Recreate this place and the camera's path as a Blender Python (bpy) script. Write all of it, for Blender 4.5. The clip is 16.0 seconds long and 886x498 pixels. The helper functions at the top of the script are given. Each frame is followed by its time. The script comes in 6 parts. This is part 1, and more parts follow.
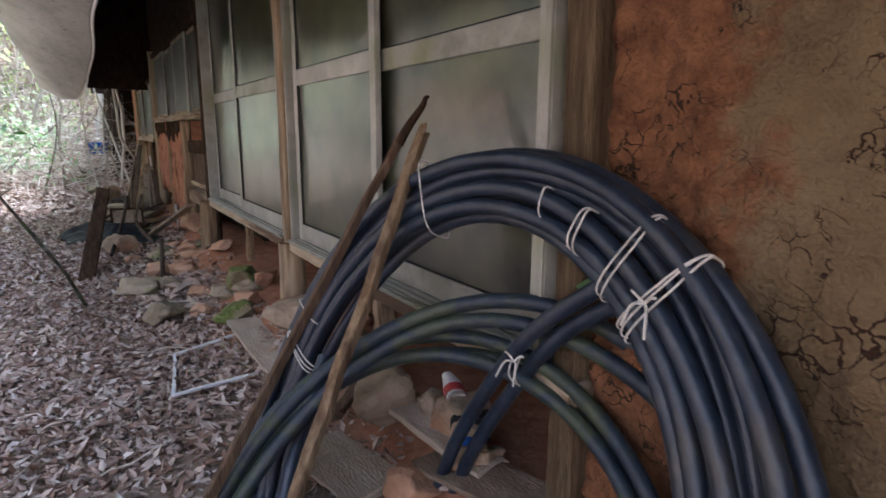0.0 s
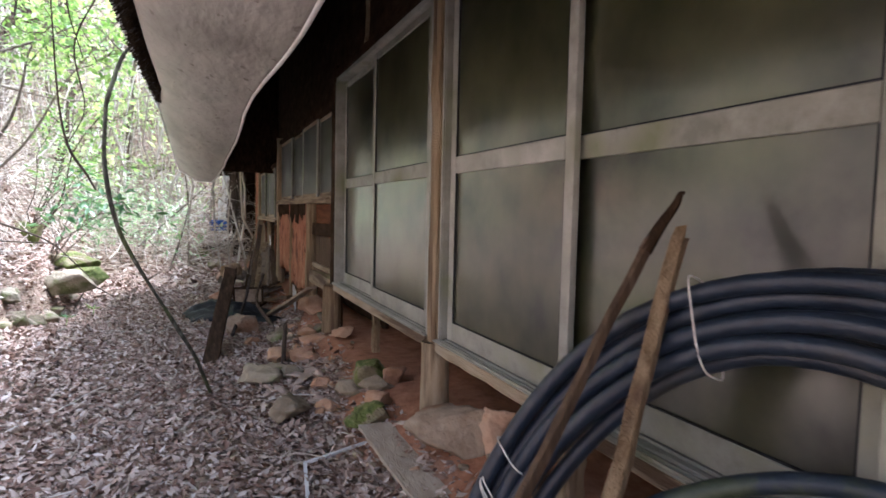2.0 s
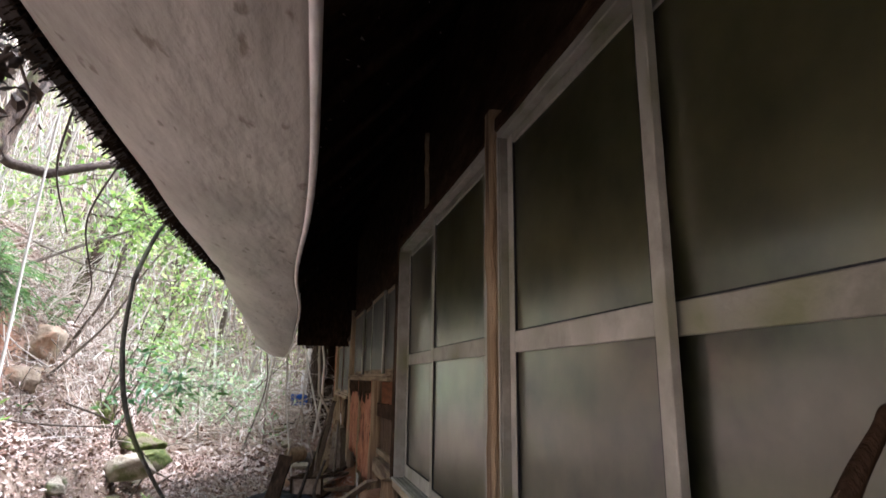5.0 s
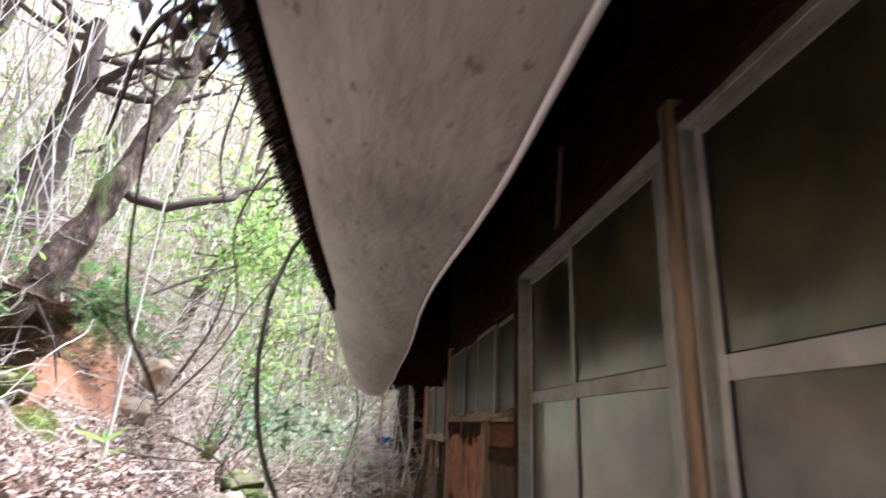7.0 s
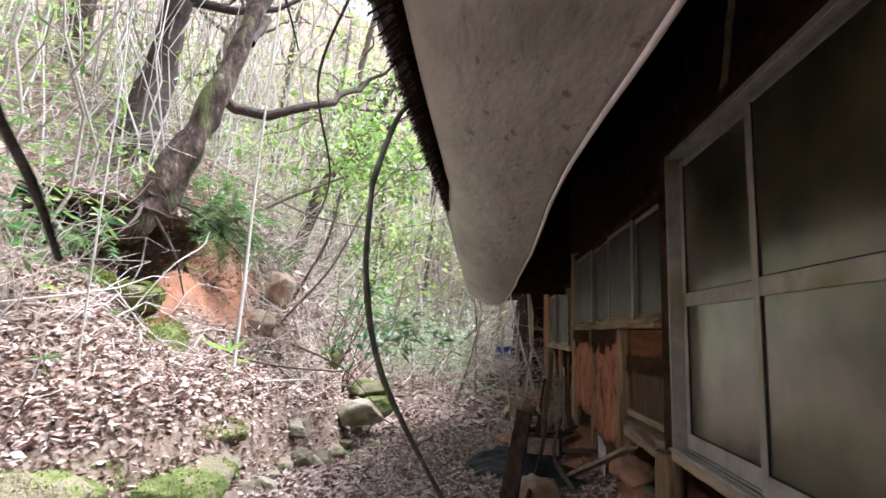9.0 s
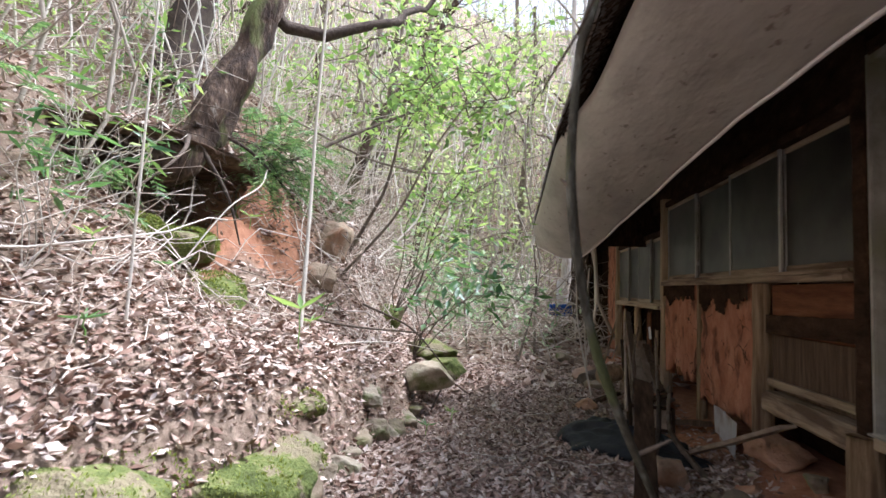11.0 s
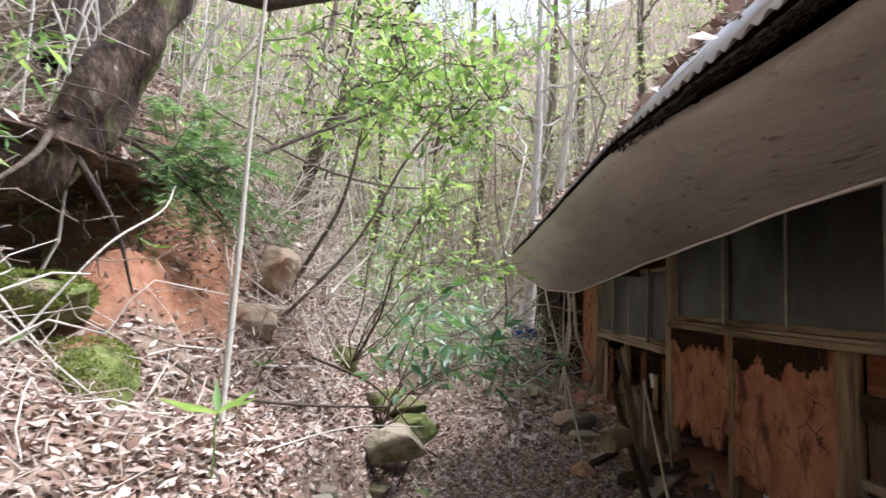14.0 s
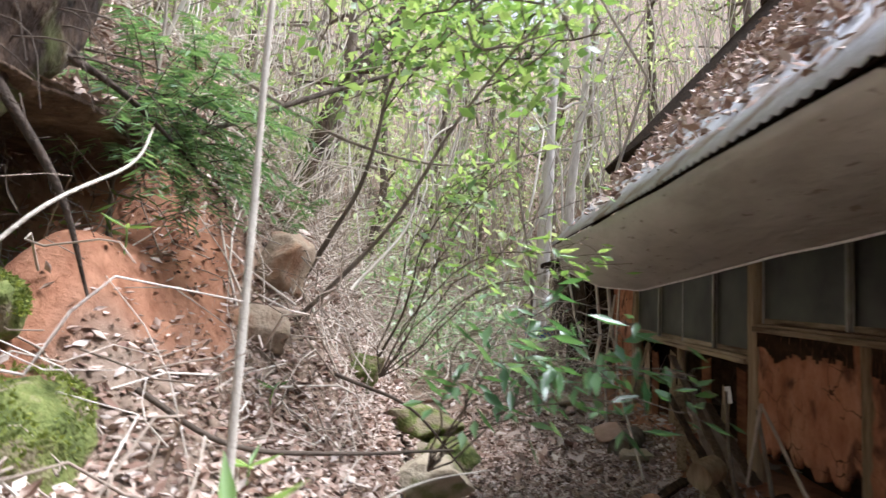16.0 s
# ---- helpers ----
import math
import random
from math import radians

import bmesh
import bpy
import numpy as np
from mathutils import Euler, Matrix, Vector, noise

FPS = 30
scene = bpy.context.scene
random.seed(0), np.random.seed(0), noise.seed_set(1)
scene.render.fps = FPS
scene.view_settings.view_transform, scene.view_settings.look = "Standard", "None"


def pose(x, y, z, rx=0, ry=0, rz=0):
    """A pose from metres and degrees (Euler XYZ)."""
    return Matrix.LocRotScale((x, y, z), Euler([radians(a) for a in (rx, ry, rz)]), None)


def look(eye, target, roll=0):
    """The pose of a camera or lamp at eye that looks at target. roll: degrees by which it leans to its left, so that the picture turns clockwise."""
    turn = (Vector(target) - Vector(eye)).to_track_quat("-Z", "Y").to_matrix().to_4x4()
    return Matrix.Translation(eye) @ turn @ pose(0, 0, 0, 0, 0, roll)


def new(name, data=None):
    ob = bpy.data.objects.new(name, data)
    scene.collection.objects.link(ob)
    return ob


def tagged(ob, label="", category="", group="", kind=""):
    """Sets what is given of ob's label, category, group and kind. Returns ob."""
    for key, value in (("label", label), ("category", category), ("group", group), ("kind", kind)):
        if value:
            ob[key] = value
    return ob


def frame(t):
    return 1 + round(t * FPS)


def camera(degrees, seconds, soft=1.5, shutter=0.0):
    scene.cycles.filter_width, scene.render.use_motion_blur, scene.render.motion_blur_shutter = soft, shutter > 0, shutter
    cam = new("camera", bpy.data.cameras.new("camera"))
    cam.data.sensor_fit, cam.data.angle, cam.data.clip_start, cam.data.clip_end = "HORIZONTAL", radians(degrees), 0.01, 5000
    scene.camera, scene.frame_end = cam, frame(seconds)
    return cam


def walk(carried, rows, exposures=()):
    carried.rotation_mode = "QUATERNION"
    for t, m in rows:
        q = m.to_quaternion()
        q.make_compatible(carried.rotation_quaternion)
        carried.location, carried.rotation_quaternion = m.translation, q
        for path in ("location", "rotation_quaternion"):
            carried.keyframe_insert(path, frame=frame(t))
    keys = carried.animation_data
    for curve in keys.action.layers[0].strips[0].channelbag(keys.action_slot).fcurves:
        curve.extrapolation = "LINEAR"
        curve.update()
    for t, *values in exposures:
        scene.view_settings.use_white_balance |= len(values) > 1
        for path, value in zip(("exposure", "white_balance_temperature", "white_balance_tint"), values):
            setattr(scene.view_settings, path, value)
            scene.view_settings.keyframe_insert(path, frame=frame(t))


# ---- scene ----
cam = camera(75.4, 16.0, shutter=0.5)
PATH = [
    (0, (0.028, 0.002, 1.364), (1.069, 1.663, 0.965), 0.3),
    (0.5, (0.021, 0.076, 1.37), (0.999, 1.786, 1.026), 0.5),
    (1, (-0.024, 0.217, 1.377), (0.907, 1.965, 1.095), 0.8),
    (1.5, (-0.072, 0.364, 1.385), (0.795, 2.157, 1.202), 1.2),
    (2, (-0.139, 0.538, 1.412), (0.652, 2.371, 1.285), 1.3),
    (2.5, (-0.061, 0.62, 1.413), (0.677, 2.477, 1.338), 1.2),
    (3, (-0.048, 0.776, 1.412), (0.663, 2.644, 1.362), 1.3),
    (3.5, (-0.016, 0.9, 1.44), (0.604, 2.802, 1.451), 1.3),
    (4, (0.058, 0.994, 1.476), (0.587, 2.918, 1.613), 1.2),
    (4.5, (0.186, 1.007, 1.5), (0.678, 2.92, 1.814), 0.8),
    (4.7, (0.218, 1.01, 1.507), (0.705, 2.914, 1.878), 0.7),
    (6.8, (-0.02, 1.322, 1.447), (0.254, 3.204, 2.067), 2.2),
    (7, (-0.09, 1.435, 1.44), (0.129, 3.335, 2.025), 2.2),
    (7.5, (-0.176, 1.598, 1.432), (-0.113, 3.538, 1.915), 2.1),
    (8, (-0.127, 1.688, 1.441), (-0.102, 3.652, 1.818), 1.6),
    (8.5, (-0.179, 1.905, 1.412), (-0.211, 3.88, 1.725), 1.8),
    (9, (-0.152, 2.023, 1.417), (-0.297, 3.997, 1.701), 1.6),
    (9.5, (-0.118, 2.071, 1.394), (-0.34, 4.044, 1.634), 1.5),
    (10, (-0.202, 2.206, 1.331), (-0.438, 4.182, 1.524), 1.3),
    (10.2, (-0.374, 2.337, 1.316), (-0.618, 4.315, 1.475), 1.5),
    (12.3, (-0.829, 3.237, 1.514), (-1.066, 5.219, 1.643), 1.8),
    (12.5, (-0.819, 3.309, 1.511), (-1.055, 5.291, 1.646), 1.8),
    (13, (-0.871, 3.586, 1.516), (-1.1, 5.568, 1.653), 1.9),
    (13.5, (-1.057, 3.874, 1.603), (-1.236, 5.862, 1.734), 2.2),
    (14, (-1.096, 3.946, 1.702), (-1.151, 5.939, 1.867), 2.0),
    (14.5, (-1.132, 4.154, 1.673), (-1.112, 6.147, 1.841), 1.9),
    (15, (-1.121, 4.506, 1.684), (-1.108, 6.5, 1.84), 1.9),
    (15.5, (-1.227, 4.685, 1.677), (-1.252, 6.678, 1.838), 2.0),
    (16, (-1.566, 4.929, 1.724), (-1.577, 6.924, 1.868), 2.2),
]
walk(cam, [(t, look(eye, target, roll)) for t, eye, target, roll in PATH],
     exposures=[(0.0, 2.45, 5000, 13), (1.5, 2.35, 5100, 14), (3.5, 2.2, 5200, 16), (4.5, 2.0, 5300, 16), (7.0, 1.95, 5300, 16), (9.0, 1.65, 5400, 16), (10.0, 1.55, 5400, 16),
                (12.5, 1.25, 5500, 15), (16.0, 1.25, 5600, 15)])

# ---- light ----
world = bpy.data.worlds.new("world")
scene.world = world
world.use_nodes = True
wn = world.node_tree.nodes
sky = wn.new("ShaderNodeTexSky")
sky.sky_type, sky.sun_disc = "NISHITA", False
sky.sun_elevation, sky.sun_rotation = radians(60), radians(70)
sky.air_density, sky.dust_density = 1.0, 6.0
haze = wn.new("ShaderNodeHueSaturation")
haze.inputs["Saturation"].default_value = 0.3
wn["Background"].inputs["Strength"].default_value = 0.15
world.node_tree.links.new(sky.outputs[0], haze.inputs["Color"])
world.node_tree.links.new(haze.outputs[0], wn["Background"].inputs["Color"])
sun_data = bpy.data.lights.new("sun", "SUN")
sun_data.energy, sun_data.angle, sun_data.color = 2.5, radians(24), (1.0, 0.96, 0.9)
sun = new("sun", sun_data)
sun.matrix_world = look((8, 3, 14.8), (0, 0, 0))


# ---- materials ----
def material(name, stops, scale=6.0, detail=8.0, rough=0.85, bump=0.4, bump_scale=40.0, stretch=(1, 1, 1), island=0.0,
             metal=0.0, spec=0.3, stain=None, stain_scale=1.3, stain_at=(0.5, 0.62), random_object=0.0):
    """Two scales of noise for the colour, a finer one for relief, and an optional stain."""
    m = bpy.data.materials.new(name)
    m.use_nodes = True
    n, l = m.node_tree.nodes, m.node_tree.links
    p = n["Principled BSDF"]
    geo = n.new("ShaderNodeTexCoord")
    mp = n.new("ShaderNodeMapping")
    mp.inputs["Scale"].default_value = stretch
    l.new(geo.outputs["Object"], mp.inputs["Vector"])
    tex = n.new("ShaderNodeTexNoise")
    tex.inputs["Scale"].default_value, tex.inputs["Detail"].default_value, tex.inputs["Roughness"].default_value = scale, detail, 0.65
    l.new(mp.outputs[0], tex.inputs["Vector"])
    fac = tex.outputs["Fac"]
    if island > 0 or random_object > 0:
        src = n.new("ShaderNodeNewGeometry").outputs["Random Per Island"] if island > 0 else n.new("ShaderNodeObjectInfo").outputs["Random"]
        mix = n.new("ShaderNodeMix")
        mix.inputs["Factor"].default_value = island or random_object
        l.new(fac, mix.inputs["A"])
        l.new(src, mix.inputs["B"])
        fac = mix.outputs["Result"]
    ramp = n.new("ShaderNodeValToRGB")
    els = ramp.color_ramp.elements
    while len(els) < len(stops):
        els.new(0.5)
    for e, (at, c) in zip(els, stops):
        e.position, e.color = at, (*c, 1)
    l.new(fac, ramp.inputs["Fac"])
    colour = ramp.outputs["Color"]
    if stain:
        st = n.new("ShaderNodeTexNoise")
        st.inputs["Scale"].default_value, st.inputs["Detail"].default_value = stain_scale, 6.0
        l.new(mp.outputs[0], st.inputs["Vector"])
        r2 = n.new("ShaderNodeValToRGB")
        r2.color_ramp.elements[0].position, r2.color_ramp.elements[1].position = stain_at
        l.new(st.outputs["Fac"], r2.inputs["Fac"])
        mx = n.new("ShaderNodeMix")
        mx.data_type = "RGBA"
        l.new(r2.outputs["Color"], mx.inputs["Factor"])
        l.new(colour, mx.inputs[6])
        mx.inputs[7].default_value = (*stain, 1)
        colour = mx.outputs[2]
    l.new(colour, p.inputs["Base Color"])
    p.inputs["Roughness"].default_value, p.inputs["Metallic"].default_value = rough, metal
    p.inputs["Specular IOR Level"].default_value = spec
    if bump:
        t2 = n.new("ShaderNodeTexNoise")
        t2.inputs["Scale"].default_value, t2.inputs["Detail"].default_value = bump_scale, 6.0
        l.new(mp.outputs[0], t2.inputs["Vector"])
        b = n.new("ShaderNodeBump")
        b.inputs["Strength"].default_value, b.inputs["Distance"].default_value = bump, 0.02
        l.new(t2.outputs["Fac"], b.inputs["Height"])
        l.new(b.outputs[0], p.inputs["Normal"])
    return m


def cracked(m, scale, colour, width=0.03, depth=0.6, sparse=(0.48, 0.68)):
    """Adds drying cracks, dark in the gap, to a material."""
    n, l = m.node_tree.nodes, m.node_tree.links
    p = n["Principled BSDF"]
    geo = n.new("ShaderNodeTexCoord")
    warp = n.new("ShaderNodeTexNoise")
    warp.inputs["Scale"].default_value, warp.inputs["Detail"].default_value = scale * 0.6, 5.0
    l.new(geo.outputs["Object"], warp.inputs["Vector"])
    add = n.new("ShaderNodeMix")
    add.data_type, add.blend_type = "RGBA", "LINEAR_LIGHT"
    add.inputs["Factor"].default_value = 0.10
    l.new(geo.outputs["Object"], add.inputs[6])
    l.new(warp.outputs["Color"], add.inputs[7])
    v = n.new("ShaderNodeTexVoronoi")
    v.feature = "DISTANCE_TO_EDGE"
    v.inputs["Scale"].default_value = scale
    l.new(add.outputs[2], v.inputs["Vector"])
    keep = n.new("ShaderNodeTexNoise")
    keep.inputs["Scale"].default_value = scale * 0.45
    l.new(geo.outputs["Object"], keep.inputs["Vector"])
    kr = n.new("ShaderNodeMapRange")
    kr.inputs["From Min"].default_value, kr.inputs["From Max"].default_value = sparse
    kr.inputs["To Min"].default_value, kr.inputs["To Max"].default_value = 0.0, width
    l.new(keep.outputs["Fac"], kr.inputs["Value"])
    less = n.new("ShaderNodeMath")
    less.operation = "LESS_THAN"
    l.new(v.outputs["Distance"], less.inputs[0])
    l.new(kr.outputs[0], less.inputs[1])
    old = p.inputs["Base Color"].links[0].from_socket
    mx = n.new("ShaderNodeMix")
    mx.data_type = "RGBA"
    l.new(less.outputs[0], mx.inputs["Factor"])
    l.new(old, mx.inputs[6])
    mx.inputs[7].default_value = (*colour, 1)
    l.new(mx.outputs[2], p.inputs["Base Color"])
    b = n.new("ShaderNodeBump")
    b.invert = True
    b.inputs["Strength"].default_value, b.inputs["Distance"].default_value = depth, 0.02
    l.new(less.outputs[0], b.inputs["Height"])
    if p.inputs["Normal"].links:
        l.new(p.inputs["Normal"].links[0].from_socket, b.inputs["Normal"])
    l.new(b.outputs[0], p.inputs["Normal"])
    return m


M_CLAY = material("cracked_clay", [(0.3, (0.105, 0.072, 0.036)), (0.5, (0.155, 0.110, 0.057)), (0.7, (0.205, 0.152, 0.084))], 3, 14, 0.95, 1.0, 70)


def worn_to_red(m, from_y, to_y):
    """The tan skin has fallen off towards the door post and shows the red coat beneath, with a ragged edge."""
    n, l = m.node_tree.nodes, m.node_tree.links
    p = n["Principled BSDF"]
    co = n.new("ShaderNodeTexCoord")
    xyz = n.new("ShaderNodeSeparateXYZ")
    l.new(co.outputs["Object"], xyz.inputs[0])
    edge = n.new("ShaderNodeTexNoise")
    edge.inputs["Scale"].default_value, edge.inputs["Detail"].default_value, edge.inputs["Roughness"].default_value = 4.0, 12.0, 0.65
    l.new(co.outputs["Object"], edge.inputs["Vector"])
    add = n.new("ShaderNodeMath")
    add.operation = "MULTIPLY_ADD"
    add.inputs[1].default_value = 0.75
    l.new(edge.outputs["Fac"], add.inputs[0])
    l.new(xyz.outputs["Y"], add.inputs[2])
    rng_ = n.new("ShaderNodeMapRange")
    rng_.inputs["From Min"].default_value, rng_.inputs["From Max"].default_value = from_y + 0.375, to_y + 0.375
    l.new(add.outputs[0], rng_.inputs["Value"])
    tint = n.new("ShaderNodeTexNoise")
    tint.inputs["Scale"].default_value, tint.inputs["Detail"].default_value = 17.0, 10.0
    l.new(co.outputs["Object"], tint.inputs["Vector"])
    red = n.new("ShaderNodeValToRGB")
    red.color_ramp.elements[0].position, red.color_ramp.elements[0].color = 0.3, (0.10, 0.042, 0.018, 1)
    red.color_ramp.elements[1].position, red.color_ramp.elements[1].color = 0.7, (0.24, 0.115, 0.052, 1)
    l.new(tint.outputs["Fac"], red.inputs["Fac"])
    mx = n.new("ShaderNodeMix")
    mx.data_type = "RGBA"
    l.new(rng_.outputs[0], mx.inputs["Factor"])
    l.new(p.inputs["Base Color"].links[0].from_socket, mx.inputs[6])
    l.new(red.outputs["Color"], mx.inputs[7])
    l.new(mx.outputs[2], p.inputs["Base Color"])
    return m


worn_to_red(M_CLAY, 0.62, 0.70)
cracked(M_CLAY, 15.0, (0.035, 0.018, 0.009), 0.045, 1.0, (0.50, 0.66))
M_CLAY_ORANGE = cracked(material("orange_clay", [(0.3, (0.24, 0.092, 0.048)), (0.5, (0.38, 0.165, 0.088)), (0.7, (0.48, 0.25, 0.145))], 6, 14, 0.95, 1.0, 40, (1, 1, 0.6),
                                 stain=(0.11, 0.045, 0.026), stain_scale=5.0, stain_at=(0.56, 0.66)), 6.0, (0.07, 0.03, 0.016), 0.022, 1.0, (0.48, 0.66))
M_WOOD = material("weathered_wood", [(0.3, (0.17, 0.11, 0.055)), (0.5, (0.38, 0.28, 0.165)), (0.72, (0.52, 0.42, 0.28))], 5, 10, 0.85, 0.9, 40, (7, 7, 0.5),
                  stain=(0.11, 0.065, 0.04), stain_scale=1.6, stain_at=(0.56, 0.7), random_object=0.25)
M_WOOD_Y = material("weathered_wood_along", [(0.3, (0.16, 0.11, 0.065)), (0.5, (0.33, 0.26, 0.17)), (0.72, (0.45, 0.38, 0.27))], 5, 8, 0.85, 0.6, 30, (6, 0.5, 6),
                    stain=(0.12, 0.08, 0.05), stain_scale=2.0, random_object=0.25)
M_WOOD_BROWN = material("brown_timber", [(0.3, (0.05, 0.032, 0.02)), (0.55, (0.13, 0.085, 0.05)), (0.75, (0.22, 0.155, 0.10))], 5, 9, 0.88, 0.8, 40, (7, 7, 0.5))
M_WOOD_POST = material("split_brown_post", [(0.3, (0.045, 0.028, 0.014)), (0.5, (0.13, 0.09, 0.047)), (0.72, (0.24, 0.18, 0.105))], 6, 10, 0.88, 1.0, 40, (7, 7, 0.5))
# Also carries the eave shade of the walls above doors and windows.
M_WOOD_DARK = material("dark_wood", [(0.3, (0.018, 0.012, 0.008)), (0.55, (0.05, 0.032, 0.02)), (0.75, (0.10, 0.06, 0.035))], 5, 8, 0.95, 0.5, 30, (5, 1, 2), spec=0.03)
M_WOOD_RED = material("reddish_board", [(0.3, (0.08, 0.035, 0.02)), (0.55, (0.16, 0.07, 0.035)), (0.75, (0.22, 0.11, 0.06))], 4, 8, 0.9, 0.4, 40, (4, 0.6, 4), spec=0.05)
M_SASH = material("greyed_white_sash", [(0.3, (0.20, 0.20, 0.165)), (0.55, (0.35, 0.345, 0.30)), (0.75, (0.47, 0.465, 0.42))], 7, 8, 0.5, 0.15, 60,
                  stain=(0.19, 0.20, 0.12), stain_scale=3.5, stain_at=(0.50, 0.68), random_object=0.2)
M_SHEET = material("stained_white_sheet", [(0.3, (0.22, 0.205, 0.175)), (0.5, (0.335, 0.315, 0.275)), (0.75, (0.43, 0.41, 0.365))], 2.2, 14, 0.45, 0.5, 12, (1.6, 0.6, 1.6),
                   spec=0.5, stain=(0.15, 0.125, 0.095), stain_scale=13.0, stain_at=(0.63, 0.69))
M_TIN = material("weathered_tin", [(0.3, (0.35, 0.35, 0.35)), (0.55, (0.55, 0.55, 0.56)), (0.75, (0.66, 0.66, 0.67))], 3, 8, 0.55, 0.2, 40, metal=0.3,
                 stain=(0.28, 0.22, 0.17), stain_scale=3.0)
M_TIN_DARK = material("dark_eave_board", [(0.3, (0.02, 0.017, 0.014)), (0.7, (0.06, 0.05, 0.042))], 8, 6, 0.9, 0.4, 40)
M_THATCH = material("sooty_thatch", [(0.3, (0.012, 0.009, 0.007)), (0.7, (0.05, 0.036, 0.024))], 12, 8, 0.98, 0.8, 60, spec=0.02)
M_PIPE = material("black_plastic_pipe", [(0.3, (0.009, 0.014, 0.024)), (0.55, (0.018, 0.027, 0.044)), (0.78, (0.055, 0.06, 0.066))], 11, 12, 0.34, 0.15, 50, spec=0.5,
                  stain=(0.06, 0.055, 0.04), stain_scale=4.0, stain_at=(0.55, 0.8))
M_PIPE_GREEN = material("algae_covered_pipe", [(0.3, (0.009, 0.015, 0.026)), (0.48, (0.018, 0.028, 0.042)), (0.58, (0.035, 0.046, 0.030)), (0.75, (0.060, 0.075, 0.040))], 9, 12, 0.48, 0.2, 50, spec=0.4)
M_STRING = material("white_string", [(0.3, (0.5, 0.48, 0.43)), (0.7, (0.72, 0.7, 0.65))], 60, 4, 0.9, 0.4, 200)
M_ROCK = material("lichened_stone", [(0.3, (0.17, 0.13, 0.085)), (0.5, (0.31, 0.25, 0.17)), (0.72, (0.42, 0.36, 0.26))], 4, 10, 0.95, 0.8, 30,
                  stain=(0.17, 0.17, 0.07), stain_scale=3.0, random_object=0.25)
M_ROCK_RED = material("clay_smeared_stone", [(0.3, (0.30, 0.16, 0.09)), (0.5, (0.45, 0.27, 0.165)), (0.72, (0.52, 0.37, 0.25))], 4, 10, 0.95, 0.8, 30, random_object=0.25)
M_BANK = material("mossy_bank_stone", [(0.3, (0.12, 0.095, 0.06)), (0.5, (0.25, 0.205, 0.14)), (0.7, (0.38, 0.33, 0.25))], 7, 12, 0.95, 1.0, 26,
                  stain=(0.12, 0.13, 0.045), stain_scale=6.0, stain_at=(0.52, 0.66), random_object=0.3)
M_STEM = material("lichened_stem", [(0.3, (0.03, 0.026, 0.018)), (0.5, (0.085, 0.08, 0.058)), (0.7, (0.22, 0.22, 0.175))], 22, 10, 0.9, 0.8, 60, (1, 1, 0.4), stain=(0.10, 0.115, 0.05), stain_scale=8.0)
M_MOSS = material("mossy_stone", [(0.3, (0.045, 0.05, 0.018)), (0.42, (0.10, 0.125, 0.03)), (0.50, (0.17, 0.19, 0.055)), (0.55, (0.25, 0.21, 0.125)), (0.72, (0.15, 0.115, 0.07))], 5, 14, 0.95, 1.0, 60)
M_LITTER = material("dry_leaves", [(0.05, (0.12, 0.066, 0.045)), (0.28, (0.25, 0.155, 0.11)), (0.52, (0.40, 0.295, 0.23)), (0.76, (0.53, 0.435, 0.36)), (0.97, (0.68, 0.61, 0.54))],
                    20, 4, 0.8, 0.2, 60, island=0.75)
M_BARK = material("grey_bark", [(0.3, (0.07, 0.05, 0.035)), (0.5, (0.17, 0.135, 0.10)), (0.72, (0.29, 0.25, 0.20))], 8, 8, 0.95, 1.0, 30, (2, 2, 0.6), random_object=0.3)
M_TRUNK = material("mottled_bark", [(0.3, (0.018, 0.012, 0.008)), (0.46, (0.048, 0.031, 0.020)), (0.58, (0.10, 0.066, 0.042)), (0.68, (0.27, 0.24, 0.19)), (0.8, (0.12, 0.085, 0.06))], 9, 14, 0.95, 1.0, 24, (1.5, 1.5, 0.7), stain=(0.11, 0.125, 0.04), stain_scale=3.0, stain_at=(0.54, 0.66))
M_BARK_DARK = material("damp_bark", [(0.3, (0.03, 0.022, 0.016)), (0.5, (0.075, 0.055, 0.04)), (0.72, (0.13, 0.10, 0.075))], 10, 8, 0.95, 0.8, 40, random_object=0.3)
M_CANE = material("pale_cane", [(0.25, (0.24, 0.20, 0.15)), (0.5, (0.46, 0.41, 0.33)), (0.8, (0.64, 0.60, 0.52))], 3, 6, 0.8, 0.4, 60, island=0.6)
M_TWIG = material("bleached_twigs", [(0.1, (0.20, 0.15, 0.11)), (0.5, (0.48, 0.405, 0.32)), (0.9, (0.70, 0.64, 0.55))], 3, 6, 0.85, 0.3, 60, island=0.8)
M_TWIG_DARK = material("dark_twigs", [(0.2, (0.05, 0.035, 0.025)), (0.8, (0.14, 0.11, 0.08))], 8, 6, 0.9, 0.4, 60, island=0.4)
M_PLANK = material("grey_plank", [(0.3, (0.17, 0.125, 0.085)), (0.5, (0.35, 0.275, 0.20)), (0.72, (0.48, 0.41, 0.32))], 6, 8, 0.9, 0.6, 40, (3, 1, 3), random_object=0.4)
M_BUFF = material("pale_buff_stone", [(0.3, (0.22, 0.155, 0.10)), (0.5, (0.34, 0.26, 0.18)), (0.72, (0.44, 0.36, 0.265))], 5, 10, 0.95, 0.8, 30, stain=(0.30, 0.17, 0.10), stain_scale=3.0)
M_TARP = material("black_tarpaulin", [(0.3, (0.006, 0.007, 0.008)), (0.7, (0.02, 0.022, 0.025))], 6, 6, 0.6, 0.3, 40, spec=0.25)
